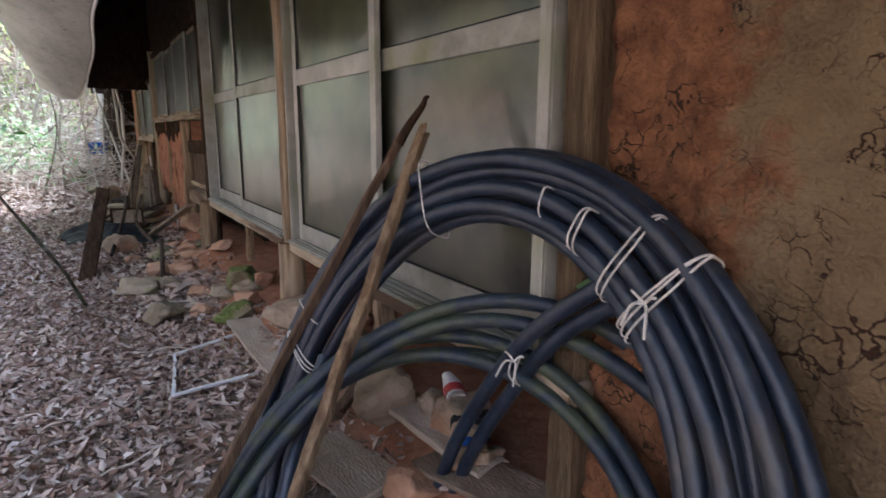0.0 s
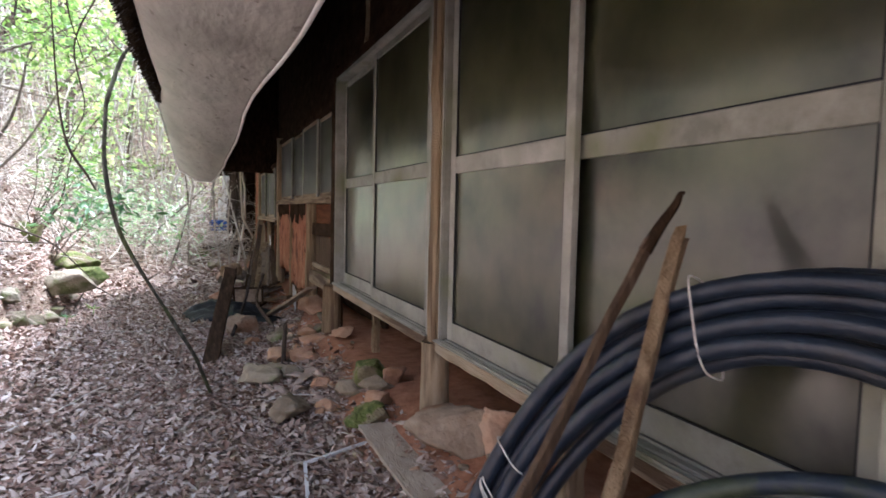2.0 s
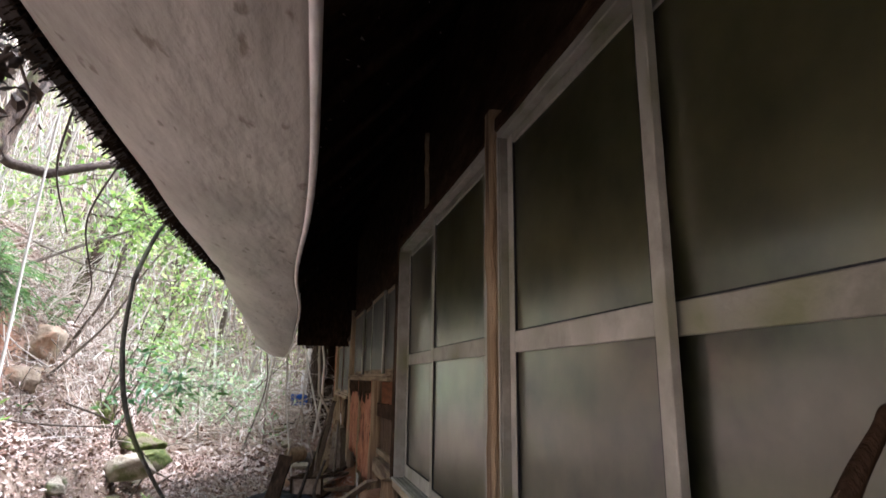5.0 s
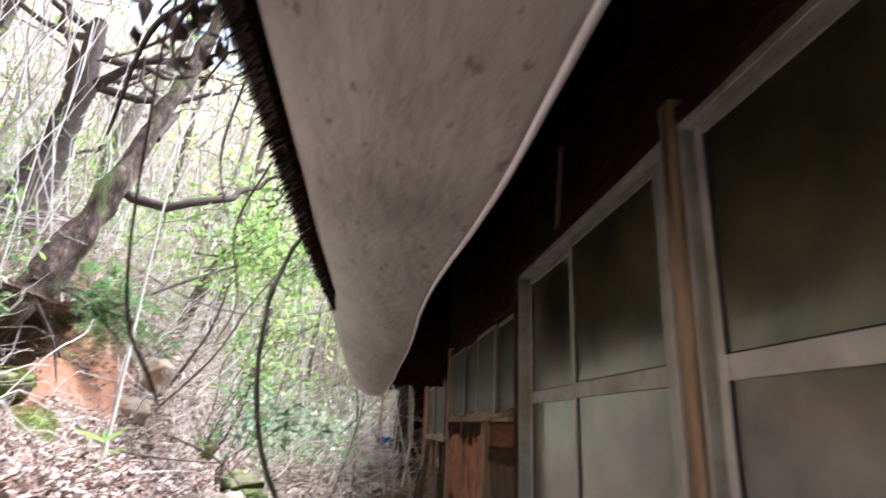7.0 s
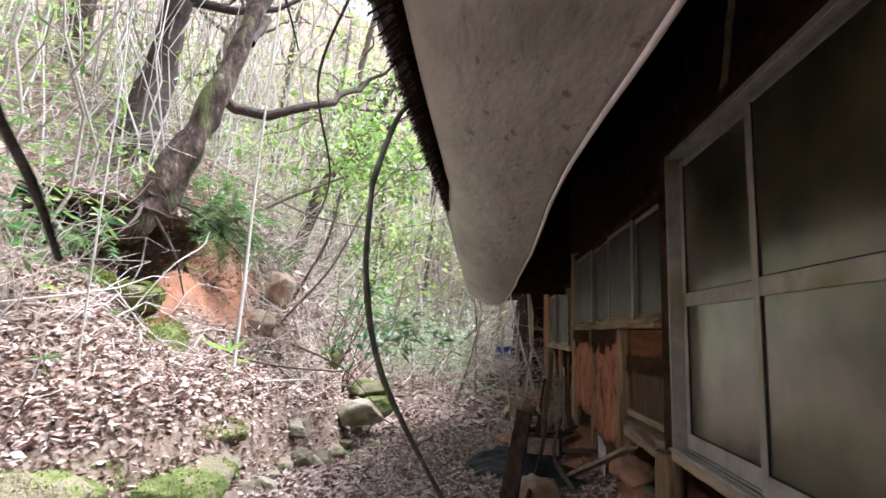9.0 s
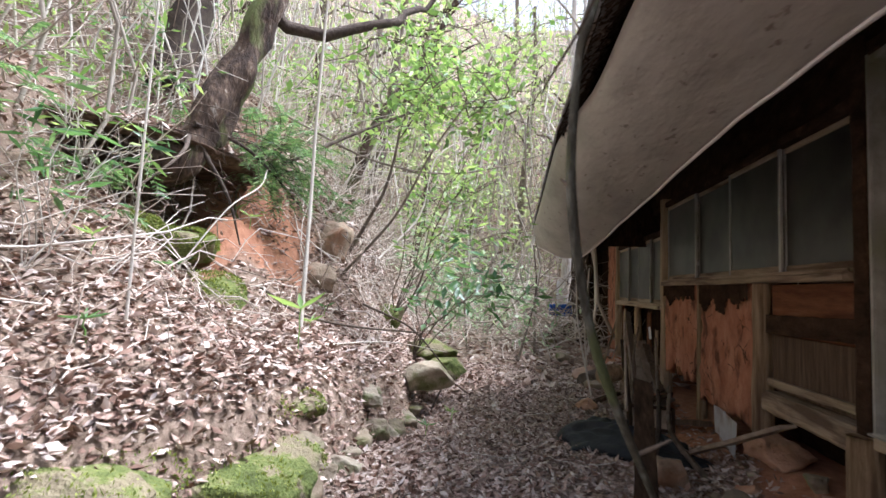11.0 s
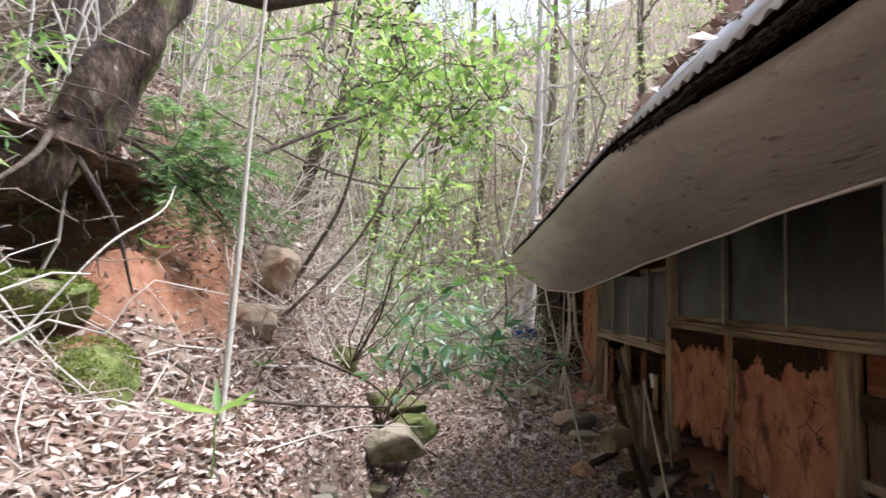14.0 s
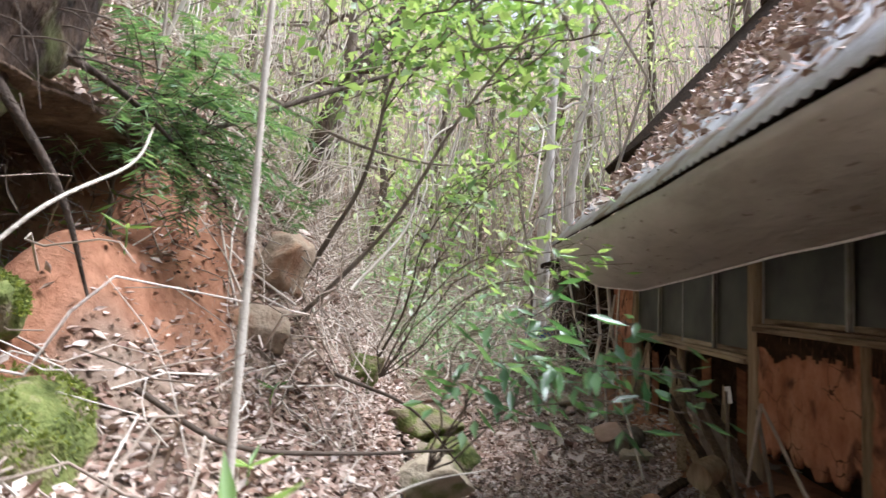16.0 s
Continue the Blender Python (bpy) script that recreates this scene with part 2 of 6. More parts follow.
M_BLUE = material("blue_plastic", [(0.3, (0.01, 0.05, 0.22)), (0.7, (0.03, 0.10, 0.36))], 6, 4, 0.5, 0.1, 40)
M_WHITE = material("dirty_white_plastic", [(0.3, (0.55, 0.54, 0.52)), (0.7, (0.78, 0.77, 0.75))], 8, 6, 0.6, 0.1, 40)
M_CERAMIC = material("unglazed_pot", [(0.3, (0.28, 0.17, 0.11)), (0.7, (0.44, 0.30, 0.21))], 6, 6, 0.7, 0.2, 40)
# The dimness of the room is put into this plaster colour.
M_ROOM = material("dimmed_room_plaster", [(0.3, (0.08, 0.07, 0.055)), (0.7, (0.15, 0.13, 0.10))], 2, 6, 0.9, 0.2, 30)


def leaf_material(name, stops, gloss=0.45):
    m = material(name, stops, 14, 3, gloss, 0.1, 60, island=0.8, spec=0.5)
    n, l = m.node_tree.nodes, m.node_tree.links
    p, out = n["Principled BSDF"], n["Material Output"]
    tr = n.new("ShaderNodeBsdfTranslucent")
    gain = n.new("ShaderNodeMix")
    gain.data_type, gain.blend_type = "RGBA", "MULTIPLY"
    gain.inputs["Factor"].default_value = 1.0
    gain.inputs[7].default_value = (1.4, 1.4, 0.8, 1)
    l.new(p.inputs["Base Color"].links[0].from_socket, gain.inputs[6])
    l.new(gain.outputs[2], tr.inputs["Color"])
    mx = n.new("ShaderNodeMixShader")
    mx.inputs[0].default_value = 0.45
    l.new(p.outputs[0], mx.inputs[1])
    l.new(tr.outputs[0], mx.inputs[2])
    l.new(mx.outputs[0], out.inputs["Surface"])
    return m


M_LEAF = leaf_material("fresh_leaves", [(0.1, (0.10, 0.18, 0.055)), (0.5, (0.22, 0.35, 0.11)), (0.9, (0.41, 0.52, 0.22))])
M_LEAF_DARK = leaf_material("evergreen_leaves", [(0.1, (0.05, 0.12, 0.045)), (0.5, (0.10, 0.20, 0.08)), (0.9, (0.19, 0.30, 0.15))], 0.3)
# Far leaves: bright distance haze is put into these whitish greens.
M_LEAF_FAR = leaf_material("haze_paled_foliage", [(0.1, (0.23, 0.29, 0.14)), (0.5, (0.37, 0.43, 0.25)), (0.9, (0.52, 0.55, 0.40))])
M_LEAF_BLUE = leaf_material("bluish_leaves", [(0.1, (0.15, 0.24, 0.13)), (0.5, (0.29, 0.40, 0.26)), (0.9, (0.48, 0.56, 0.46))], 0.3)
M_FERN = leaf_material("feathery_fronds", [(0.1, (0.08, 0.16, 0.07)), (0.5, (0.15, 0.26, 0.12)), (0.9, (0.26, 0.37, 0.19))])

M_GLASS = bpy.data.materials.new("frosted_glass")
M_GLASS.use_nodes = True
gn, gl = M_GLASS.node_tree.nodes, M_GLASS.node_tree.links
gp = gn["Principled BSDF"]
gt = gn.new("ShaderNodeTexNoise")
gt.inputs["Scale"].default_value, gt.inputs["Detail"].default_value = 2.3, 12.0
gc = gn.new("ShaderNodeTexCoord")
gl.new(gc.outputs["Object"], gt.inputs["Vector"])
# Olive mottling in the colour stands in for blurred hillside reflections.
reflection_ramp = gn.new("ShaderNodeValToRGB")
reflection_ramp.color_ramp.elements[0].position, reflection_ramp.color_ramp.elements[0].color = 0.33, (0.018, 0.023, 0.011, 1)
reflection_ramp.color_ramp.elements[1].position, reflection_ramp.color_ramp.elements[1].color = 0.68, (0.165, 0.165, 0.078, 1)
gl.new(gt.outputs["Fac"], reflection_ramp.inputs["Fac"])
gl.new(reflection_ramp.outputs["Color"], gp.inputs["Base Color"])
gp.inputs["Transmission Weight"].default_value, gp.inputs["Roughness"].default_value, gp.inputs["IOR"].default_value = 0.45, 0.30, 1.6
gp.inputs["Coat Weight"].default_value, gp.inputs["Coat Roughness"].default_value, gp.inputs["Coat IOR"].default_value = 0.9, 0.17, 1.75
gb = gn.new("ShaderNodeBump")
gb.inputs["Strength"].default_value, gb.inputs["Distance"].default_value = 0.25, 0.01
gw = gn.new("ShaderNodeTexNoise")
gw.inputs["Scale"].default_value, gw.inputs["Detail"].default_value = 5.0, 3.0
gl.new(gc.outputs["Object"], gw.inputs["Vector"])
gl.new(gw.outputs["Fac"], gb.inputs["Height"])
gl.new(gb.outputs[0], gp.inputs["Coat Normal"])
M_PANE = M_GLASS.copy()
M_PANE.name = "dusty_window_glass"
pp = M_PANE.node_tree.nodes["Principled BSDF"]
# The copied reflection mottling is kept here in darker tones.
for e, c in zip(M_PANE.node_tree.nodes["Color Ramp"].color_ramp.elements, ((0.010, 0.011, 0.008, 1), (0.06, 0.058, 0.04, 1))):
    e.color = c
pp.inputs["Coat Weight"].default_value, pp.inputs["Roughness"].default_value, pp.inputs["Specular IOR Level"].default_value = 0.08, 0.5, 0.2

# ground: leaf mould with bare red earth where the vertex layer says so
M_GROUND = bpy.data.materials.new("leaf_mould_and_red_earth")
M_GROUND.use_nodes = True
dn, dl = M_GROUND.node_tree.nodes, M_GROUND.node_tree.links
dp = dn["Principled BSDF"]
dp.inputs["Roughness"].default_value, dp.inputs["Specular IOR Level"].default_value = 0.95, 0.15
dc = dn.new("ShaderNodeTexCoord")


def ground_ramp(scale, stops):
    t = dn.new("ShaderNodeTexNoise")
    t.inputs["Scale"].default_value, t.inputs["Detail"].default_value, t.inputs["Roughness"].default_value = scale, 10.0, 0.7
    dl.new(dc.outputs["Object"], t.inputs["Vector"])
    r = dn.new("ShaderNodeValToRGB")
    for e, (at, c) in zip(r.color_ramp.elements, stops):
        e.position, e.color = at, (*c, 1)
    dl.new(t.outputs["Fac"], r.inputs["Fac"])
    return r.outputs["Color"], t.outputs["Fac"]


mould, mould_fac = ground_ramp(14.0, [(0.32, (0.12, 0.08, 0.055)), (0.68, (0.40, 0.305, 0.225))])
earth, earth_fac = ground_ramp(9.0, [(0.3, (0.235, 0.10, 0.053)), (0.7, (0.47, 0.24, 0.14))])
da = dn.new("ShaderNodeAttribute")
da.attribute_name = "earth"
dm = dn.new("ShaderNodeMix")
dm.data_type = "RGBA"
dl.new(da.outputs["Fac"], dm.inputs["Factor"])
dl.new(mould, dm.inputs[6])
dl.new(earth, dm.inputs[7])
dl.new(dm.outputs[2], dp.inputs["Base Color"])
db = dn.new("ShaderNodeBump")
db.inputs["Strength"].default_value, db.inputs["Distance"].default_value = 0.9, 0.03
dl.new(mould_fac, db.inputs["Height"])
dl.new(db.outputs[0], dp.inputs["Normal"])


# ---- mesh helpers ----
RNG = np.random.default_rng(7)


def fast_mesh(name, verts, polys):
    """A mesh from arrays; all faces have the same number of corners."""
    verts, polys = np.asarray(verts, np.float32), np.asarray(polys, np.int32)
    me = bpy.data.meshes.new(name)
    k = polys.shape[1]
    me.vertices.add(len(verts))
    me.vertices.foreach_set("co", verts.ravel())
    me.loops.add(polys.size)
    me.loops.foreach_set("vertex_index", polys.ravel())
    me.polygons.add(len(polys))
    me.polygons.foreach_set("loop_start", np.arange(0, polys.size, k, dtype=np.int32))
    me.update(calc_edges=True)
    return me


def smooth(me):
    me.polygons.foreach_set("use_smooth", np.ones(len(me.polygons), bool))
    me.update()
    return me


def put(name, me, mat, parent=None, label="", **tags):
    me.materials.append(mat)
    ob = new(name, me)
    if parent is not None:
        ob.parent = parent
    if label or tags:
        tagged(ob, label, **tags)
    return ob


def thing(name, label, category, group="", kind="", at=(0, 0, 0)):
    ob = new(name)
    ob.location = at
    ob.empty_display_size = 0.1
    return tagged(ob, label, category, group, kind)


def part(name, me, mat, parent, label=""):
    if isinstance(me, bmesh.types.BMesh):
        bm, me = me, bpy.data.meshes.new(name)
        bm.to_mesh(me)
        bm.free()
    ob = put(name, me, mat, parent, label)
    ob.matrix_parent_inverse = Matrix.Translation(-parent.location) if parent.parent is None else Matrix.Translation(-parent.parent.location)
    return ob


def box(x0, x1, y0, y1, z0, z1, bevel=0.004):
    bm = bmesh.new()
    bmesh.ops.create_cube(bm, size=1)
    for v in bm.verts:
        v.co = ((x0 + x1) / 2 + v.co.x * (x1 - x0), (y0 + y1) / 2 + v.co.y * (y1 - y0), (z0 + z1) / 2 + v.co.z * (z1 - z0))
    if bevel:
        bmesh.ops.bevel(bm, geom=bm.edges[:], offset=min(bevel, 0.4 * min(x1 - x0, y1 - y0, z1 - z0)), segments=1, affect="EDGES")
    return bm


def beam(p, q, w, h, rough=0.006, seg=8, taper=0.0, seed=1, ragged=0.0, up=(0, 0, 1)):
    """A sawn or split board from p to q: uneven, with eased edges; ragged: how far its ends are broken."""
    p, q = Vector(p), Vector(q)
    way = (q - p).normalized()
    side = way.cross(Vector(up))
    side = Vector((1, 0, 0)) if side.length < 1e-3 else side.normalized()
    upv = side.cross(way)
    e = min(w, h) * 0.12
    ring = [(-w / 2 + e, -h / 2), (w / 2 - e, -h / 2), (w / 2, -h / 2 + e), (w / 2, h / 2 - e), (w / 2 - e, h / 2), (-w / 2 + e, h / 2), (-w / 2, h / 2 - e), (-w / 2, -h / 2 + e)]
    verts, polys = [], []
    r = random.Random(seed)
    for i in range(seg + 1):
        f = i / seg
        c = p.lerp(q, f)
        k = 1 - taper * f
        dx, dz = r.uniform(-rough, rough), r.uniform(-rough, rough)
        for j, (a, b) in enumerate(ring):
            off = r.uniform(-ragged, ragged) if i in (0, seg) and ragged else 0
            verts.append(c + side * (a * k + dx + r.uniform(-rough, rough) * 0.4) + upv * (b * k + dz + r.uniform(-rough, rough) * 0.3) + way * off)
    for i in range(seg):
        for j in range(8):
            a, b = i * 8 + j, i * 8 + (j + 1) % 8
            polys.append((a, b, b + 8, a + 8))
    me = bpy.data.meshes.new("beam")
    me.from_pydata([tuple(v) for v in verts], [], polys + [tuple(range(7, -1, -1)), tuple(seg * 8 + j for j in range(8))])
    return me


def tube_arrays(paths, sides=6):
    """Tubes along polylines: each path is (points, radii)."""
    vs, fs, base = [], [], 0
    ang = np.arange(sides) / sides * 2 * np.pi
    for pts, rad in paths:
        pts = np.asarray(pts, float)
        rad = np.broadcast_to(np.asarray(rad, float), (len(pts),))
        tan = np.gradient(pts, axis=0)
        tan /= np.linalg.norm(tan, axis=1, keepdims=True) + 1e-9
        ref = np.array((0.0, 0.0, 1.0)) if np.abs(tan[:, 2]).mean() < 0.8 else np.array((1.0, 0.0, 0.0))
        a = np.cross(tan, ref)
        a /= np.linalg.norm(a, axis=1, keepdims=True) + 1e-9
        b = np.cross(tan, a)
        ring = pts[:, None] + rad[:, None, None] * (np.cos(ang)[None, :, None] * a[:, None] + np.sin(ang)[None, :, None] * b[:, None])
        n = len(pts)
        vs.append(ring.reshape(-1, 3))
        i, j = np.meshgrid(np.arange(n - 1), np.arange(sides), indexing="ij")
        k = (j + 1) % sides
        fs.append(np.stack([base + i * sides + j, base + i * sides + k, base + (i + 1) * sides + k, base + (i + 1) * sides + j], -1).reshape(-1, 4))
        base += n * sides
    return np.concatenate(vs), np.concatenate(fs)


def tubes(name, paths, sides=6):
    return smooth(fast_mesh(name, *tube_arrays(paths, sides)))


def spline(pts, n):
    """A smooth run of n points through the given ones."""
    pts = np.asarray(pts, float)
    if len(pts) < 3:
        return pts[0] + (pts[-1] - pts[0]) * np.linspace(0, 1, n)[:, None]
    ext = np.vstack([2 * pts[0] - pts[1], pts, 2 * pts[-1] - pts[-2]])
    u = np.linspace(0, len(pts) - 1 - 1e-6, n)
    i = u.astype(int)
    t = (u - i)[:, None]
    a, b, c, d = ext[i], ext[i + 1], ext[i + 2], ext[i + 3]
    return 0.5 * (2 * b + (c - a) * t + (2 * a - 5 * b + 4 * c - d) * t * t + (3 * b - a - 3 * c + d) * t ** 3)


def wobbly(p, q, n, amount, rng=RNG):
    p, q = np.asarray(p, float), np.asarray(q, float)
    t = np.linspace(0, 1, n)[:, None]
    w = np.cumsum(rng.normal(0, 1, (n, 3)), 0)
    w -= w[0] + (w[-1] - w[0]) * t
    return p + (q - p) * t + w * amount / math.sqrt(n)


def log_mesh(pts, radii, sides=12, bump=0.12, seed=1):
    """A trunk or log with knots and flutes and closed ends."""
    pts = spline(pts, max(10, 6 * len(pts)))
    rad = np.interp(np.linspace(0, 1, len(pts)), np.linspace(0, 1, len(radii)), radii)
    v, f = tube_arrays([(pts, rad)], sides)
    centre = np.repeat(pts, sides, 0)
    rr = np.repeat(rad, sides)
    k = np.array([noise.noise(Vector(c * 3.5 + np.array((seed, 0, 0))) + Vector(d / (r + 1e-6)) * 0.9) for c, d, r in zip(centre, v - centre, rr)])
    v = centre + (v - centre) * (1 + bump * k * 1.6)[:, None]
    n = len(v)
    v = np.vstack([v, pts[:1], pts[-1:]])
    caps = [(j, (j + 1) % sides, n, n) for j in range(sides)] + [(n - sides + (j + 1) % sides, n - sides + j, n + 1, n + 1) for j in range(sides)]
    me = bpy.data.meshes.new("log")
    me.from_pydata(v.tolist(), [], f.tolist() + [c[:3] for c in caps])
    return smooth(me)


def rock_mesh(sx, sy, sz, seed, rough=0.25, sub=3, angular=0.5):
    bm = bmesh.new()
    bmesh.ops.create_icosphere(bm, subdivisions=sub, radius=1)
    s = Vector((seed * 3.7, seed * 1.3, seed * 2.1))
    r = random.Random(seed)
    cuts = [(Vector((r.gauss(0, 1), r.gauss(0, 1), r.gauss(0, 1))).normalized(), r.uniform(0.5, 0.8)) for _ in range(int(16 * angular))]
    for v in bm.verts:
        c = v.co.copy()
        if angular > 0.5:
            c = Vector([math.copysign(abs(a) ** (0.75 if angular < 0.85 else 0.55), a) for a in c]) * (0.92 if angular < 0.85 else 0.84)
        for nrm, d in cuts:
            over = c.dot(nrm) - d
            if over > 0:
                c -= nrm * over
        c *= 1 + rough * noise.noise(c * 1.6 + s) + rough * 0.5 * noise.noise(c * 4 + s) + rough * 0.3 * noise.noise(c * 9 + s) + rough * 0.18 * noise.noise(c * 19 + s)
        v.co = (c.x * sx, c.y * sy, c.z * sz)
    me = bpy.data.meshes.new("rock")
    bm.to_mesh(me)
    bm.free()
    return smooth(me)


def leaf_arrays(pos, length, width, yaw, tilt, roll, curl):
    """Folded, pointed leaves: six corners and four triangles each."""
    n = len(pos)
    shape = np.array([(0, 0, 0), (0.4, 0.5, 0.10), (0.4, -0.5, 0.10), (0.55, 0, -0.04), (0.78, 0, 0.0), (1.0, 0, 0.12)])
    p = np.repeat(shape[None], n, 0)
    p[:, :, 2] *= curl[:, None] * 3
    p[:, :, 0] = (p[:, :, 0] - 0.1) * length[:, None]
    p[:, :, 1] *= width[:, None]
    p[:, :, 2] *= length[:, None]
    cr, sr = np.cos(roll)[:, None], np.sin(roll)[:, None]
    y, z = p[:, :, 1] * cr - p[:, :, 2] * sr, p[:, :, 1] * sr + p[:, :, 2] * cr
    ct, st = np.cos(tilt)[:, None], np.sin(tilt)[:, None]
    x, z = p[:, :, 0] * ct - z * st, p[:, :, 0] * st + z * ct
    cy, sy = np.cos(yaw)[:, None], np.sin(yaw)[:, None]
    out = np.stack([x * cy - y * sy, x * sy + y * cy, z], -1) + pos[:, None]
    tri = np.array([(0, 3, 1), (0, 2, 3), (1, 3, 5), (2, 5, 3)])
    return out.reshape(-1, 3), (np.arange(n)[:, None, None] * 6 + tri[None]).reshape(-1, 3)


def leaves(name, pos, size, mat, parent=None, flat=0.5, aspect=0.45, spread=0.4, curl=0.35, rng=RNG, droop=0.0, label="", **tags):
    n = len(pos)
    length = size * rng.uniform(1 - spread, 1 + spread, n)
    v, f = leaf_arrays(np.asarray(pos, float), length, length * aspect * rng.uniform(0.7, 1.3, n), rng.uniform(0, 2 * np.pi, n),
                       rng.normal(-droop, flat, n), rng.normal(0, flat, n), rng.uniform(-curl, curl, n))
    return put(name, fast_mesh(name, v, f), mat, parent, label, **tags)


# ---- ground ----
def step(a, b, v):
    t = np.clip((v - a) / (b - a), 0, 1)
    return t * t * (3 - 2 * t)


def rough_noise(x, y, s, seed=0.0):
    return (np.sin(x * 1.7 * s + 1.3 * np.sin(y * 1.1 * s + seed)) * np.cos(y * 1.9 * s + 1.7 * np.sin(x * 0.9 * s + seed * 2))
            + 0.5 * np.sin(x * 4.1 * s + 2.1 * y * s + seed) * np.cos(y * 3.7 * s - x * s))


# For y below 0 the unseen bank is set closer to cut sky light.
def bank_foot(y):
    return np.interp(y, (-12, 0, 3, 4.4, 5.4, 7.2, 8.6, 11, 15, 22), (-3.2, -3.1, -2.9, -2.2, -1.80, -1.78, -1.75, -1.85, -2.2, -2.6))


def height(x, y):
    x, y = np.asarray(x, float), np.asarray(y, float)
    z = 0.05 + 0.02 * rough_noise(x, y, 0.9) + 0.008 * rough_noise(x, y, 3.1, 2.0)
    z += 0.20 * step(0.55, 1.15, x) * step(16, 13, y) + 0.35 * step(9, 21, y)
    z += 0.22 * step(-0.7, -1.75, x) * step(3.4, 4.8, y) * step(8.2, 6.2, y)
    d = bank_foot(y) - x
    lip = np.interp(y, (-6, 2, 4.6, 6, 8, 10, 14, 20), (0.2, 0.3, 0.45, 0.58, 0.55, 0.45, 0.3, 0.2))
    z += lip * step(-0.08, 0.14, d)
    z += 0.74 * np.clip(d - 0.1, 0, 1.35) + 0.30 * rough_noise(x, y, 0.7, 1.0) * 0.12 * step(0.1, 0.8, d)
    z += 1.1 * step(7.8, 9.2, y) * step(16, 11, y) * np.clip(d - 0.3, 0, 1.0)
    hollow = step(5.4, 6.3, y) * step(8.9, 8.0, y) + 0.4 * step(6.1, 6.5, y) * step(7.8, 7.4, y)
    z += (0.62 - 0.30 * hollow) * np.clip(d - 1.45, 0, 0.35)
    z += 0.6 * step(1.4 + 0.35 * hollow, 1.85 + 0.2 * hollow, d) * step(3.5, 6, y) * step(13, 9.5, y)
    z += 0.36 * np.exp(-((x + 2.96) / 0.22) ** 2) * step(6.55, 7.1, y) * step(8.7, 8.0, y)
    z -= 0.24 * np.exp(-((x + 2.80) / 0.34) ** 2 - ((y - 6.45) / 0.45) ** 2)
    z -= 0.45 * np.exp(-((x + 3.42) / 0.26) ** 4 - ((y - 7.15) / 0.62) ** 4)
    z += 0.60 * np.clip(d - 1.8, 0, 40) + 0.05 * rough_noise(x, y, 1.3, 3.0) * step(0.3, 1.5, d)
    z += 0.62 * np.clip(y - 20, 0, 60) * step(-3, 4, y - 20)
    z += 0.45 * np.clip(x - 7, 0, 60)
    return z


def axis(lo, hi, mid_lo, mid_hi, fine, coarse):
    a = [mid_lo]
    s = fine
    while a[-1] > lo:
        s = min(coarse, s * 1.25)
        a.append(a[-1] - s)
    b = [mid_hi]
    s = fine
    while b[-1] < hi:
        s = min(coarse, s * 1.25)
        b.append(b[-1] + s)
    return np.concatenate([a[:0:-1], np.arange(mid_lo, mid_hi, fine), b])


gx, gy = axis(-160, 160, -5.0, 2.0, 0.045, 9), axis(-120, 200, -1.0, 12.5, 0.05, 9)
XX, YY = np.meshgrid(gx, gy, indexing="ij")
ZZ = height(XX, YY)
nx, ny = XX.shape
ii, jj = np.meshgrid(np.arange(nx - 1), np.arange(ny - 1), indexing="ij")
quads = np.stack([ii * ny + jj, (ii + 1) * ny + jj, (ii + 1) * ny + jj + 1, ii * ny + jj + 1], -1).reshape(-1, 4)
ground_me = smooth(fast_mesh("ground", np.stack([XX, YY, ZZ], -1).reshape(-1, 3), quads))


def bare(x, y):
    """Where red earth shows: under the house, along its front and below the tree."""
    wob = 0.18 * rough_noise(x, y, 1.6, 4.0)
    house = step(0.62, 0.92, x + wob * 0.9) * step(14.5, 13.0, y) * step(-3, 0, y)
    d = bank_foot(y) - x
    scar = step(0.90, 1.06, d + wob * 0.6) * step(2.0, 1.75, d) * step(6.2, 6.7, y + wob) * step(8.9, 8.2, y + wob)
    return np.clip(np.maximum(house, scar), 0, 1)


attr = ground_me.attributes.new("earth", "FLOAT", "POINT")
attr.data.foreach_set("value", bare(XX, YY).ravel().astype(np.float32))
put("ground", ground_me, M_GROUND, None, "forest floor of leaf mould with bare red earth", category="ground", kind="structure")


def scatter(n, x0, x1, y0, y1, keep, rng=RNG):
    p = np.stack([rng.uniform(x0, x1, n), rng.uniform(y0, y1, n)], -1)
    return p[rng.uniform(0, 1, n) < keep(p[:, 0], p[:, 1])]


def on_ground(p, lift=0.0):
    return np.column_stack([p, height(p[:, 0], p[:, 1]) + lift])


litter = scatter(235000, -5.0, 1.0, -0.5, 12.5, lambda x, y: (1 - 0.86 * bare(x, y)) * (0.55 + 0.45 * (rough_noise(x, y, 1.1, 5.0) > -0.4)))
leaves("leaf_litter", on_ground(litter, 0.012) + RNG.uniform(0, 0.02, (len(litter), 1)) * (0, 0, 1), 0.043, M_LITTER, None, 0.38, 0.42, 0.8, 0.7,
       label="dry grey and brown leaves covering the forest floor", category="leaf litter", kind="stuff")
far_litter = scatter(60000, -14, 6, 10, 42, lambda x, y: np.ones_like(x))
leaves("far_leaf_litter", on_ground(far_litter, 0.02), 0.13, M_LITTER, None, 0.4, 0.5, 0.5, 0.6,
       label="dry pale leaves strewn over the wooded slope", category="leaf litter", kind="stuff")
hill_litter = scatter(16000, -12, -5, 0, 14, lambda x, y: np.ones_like(x))
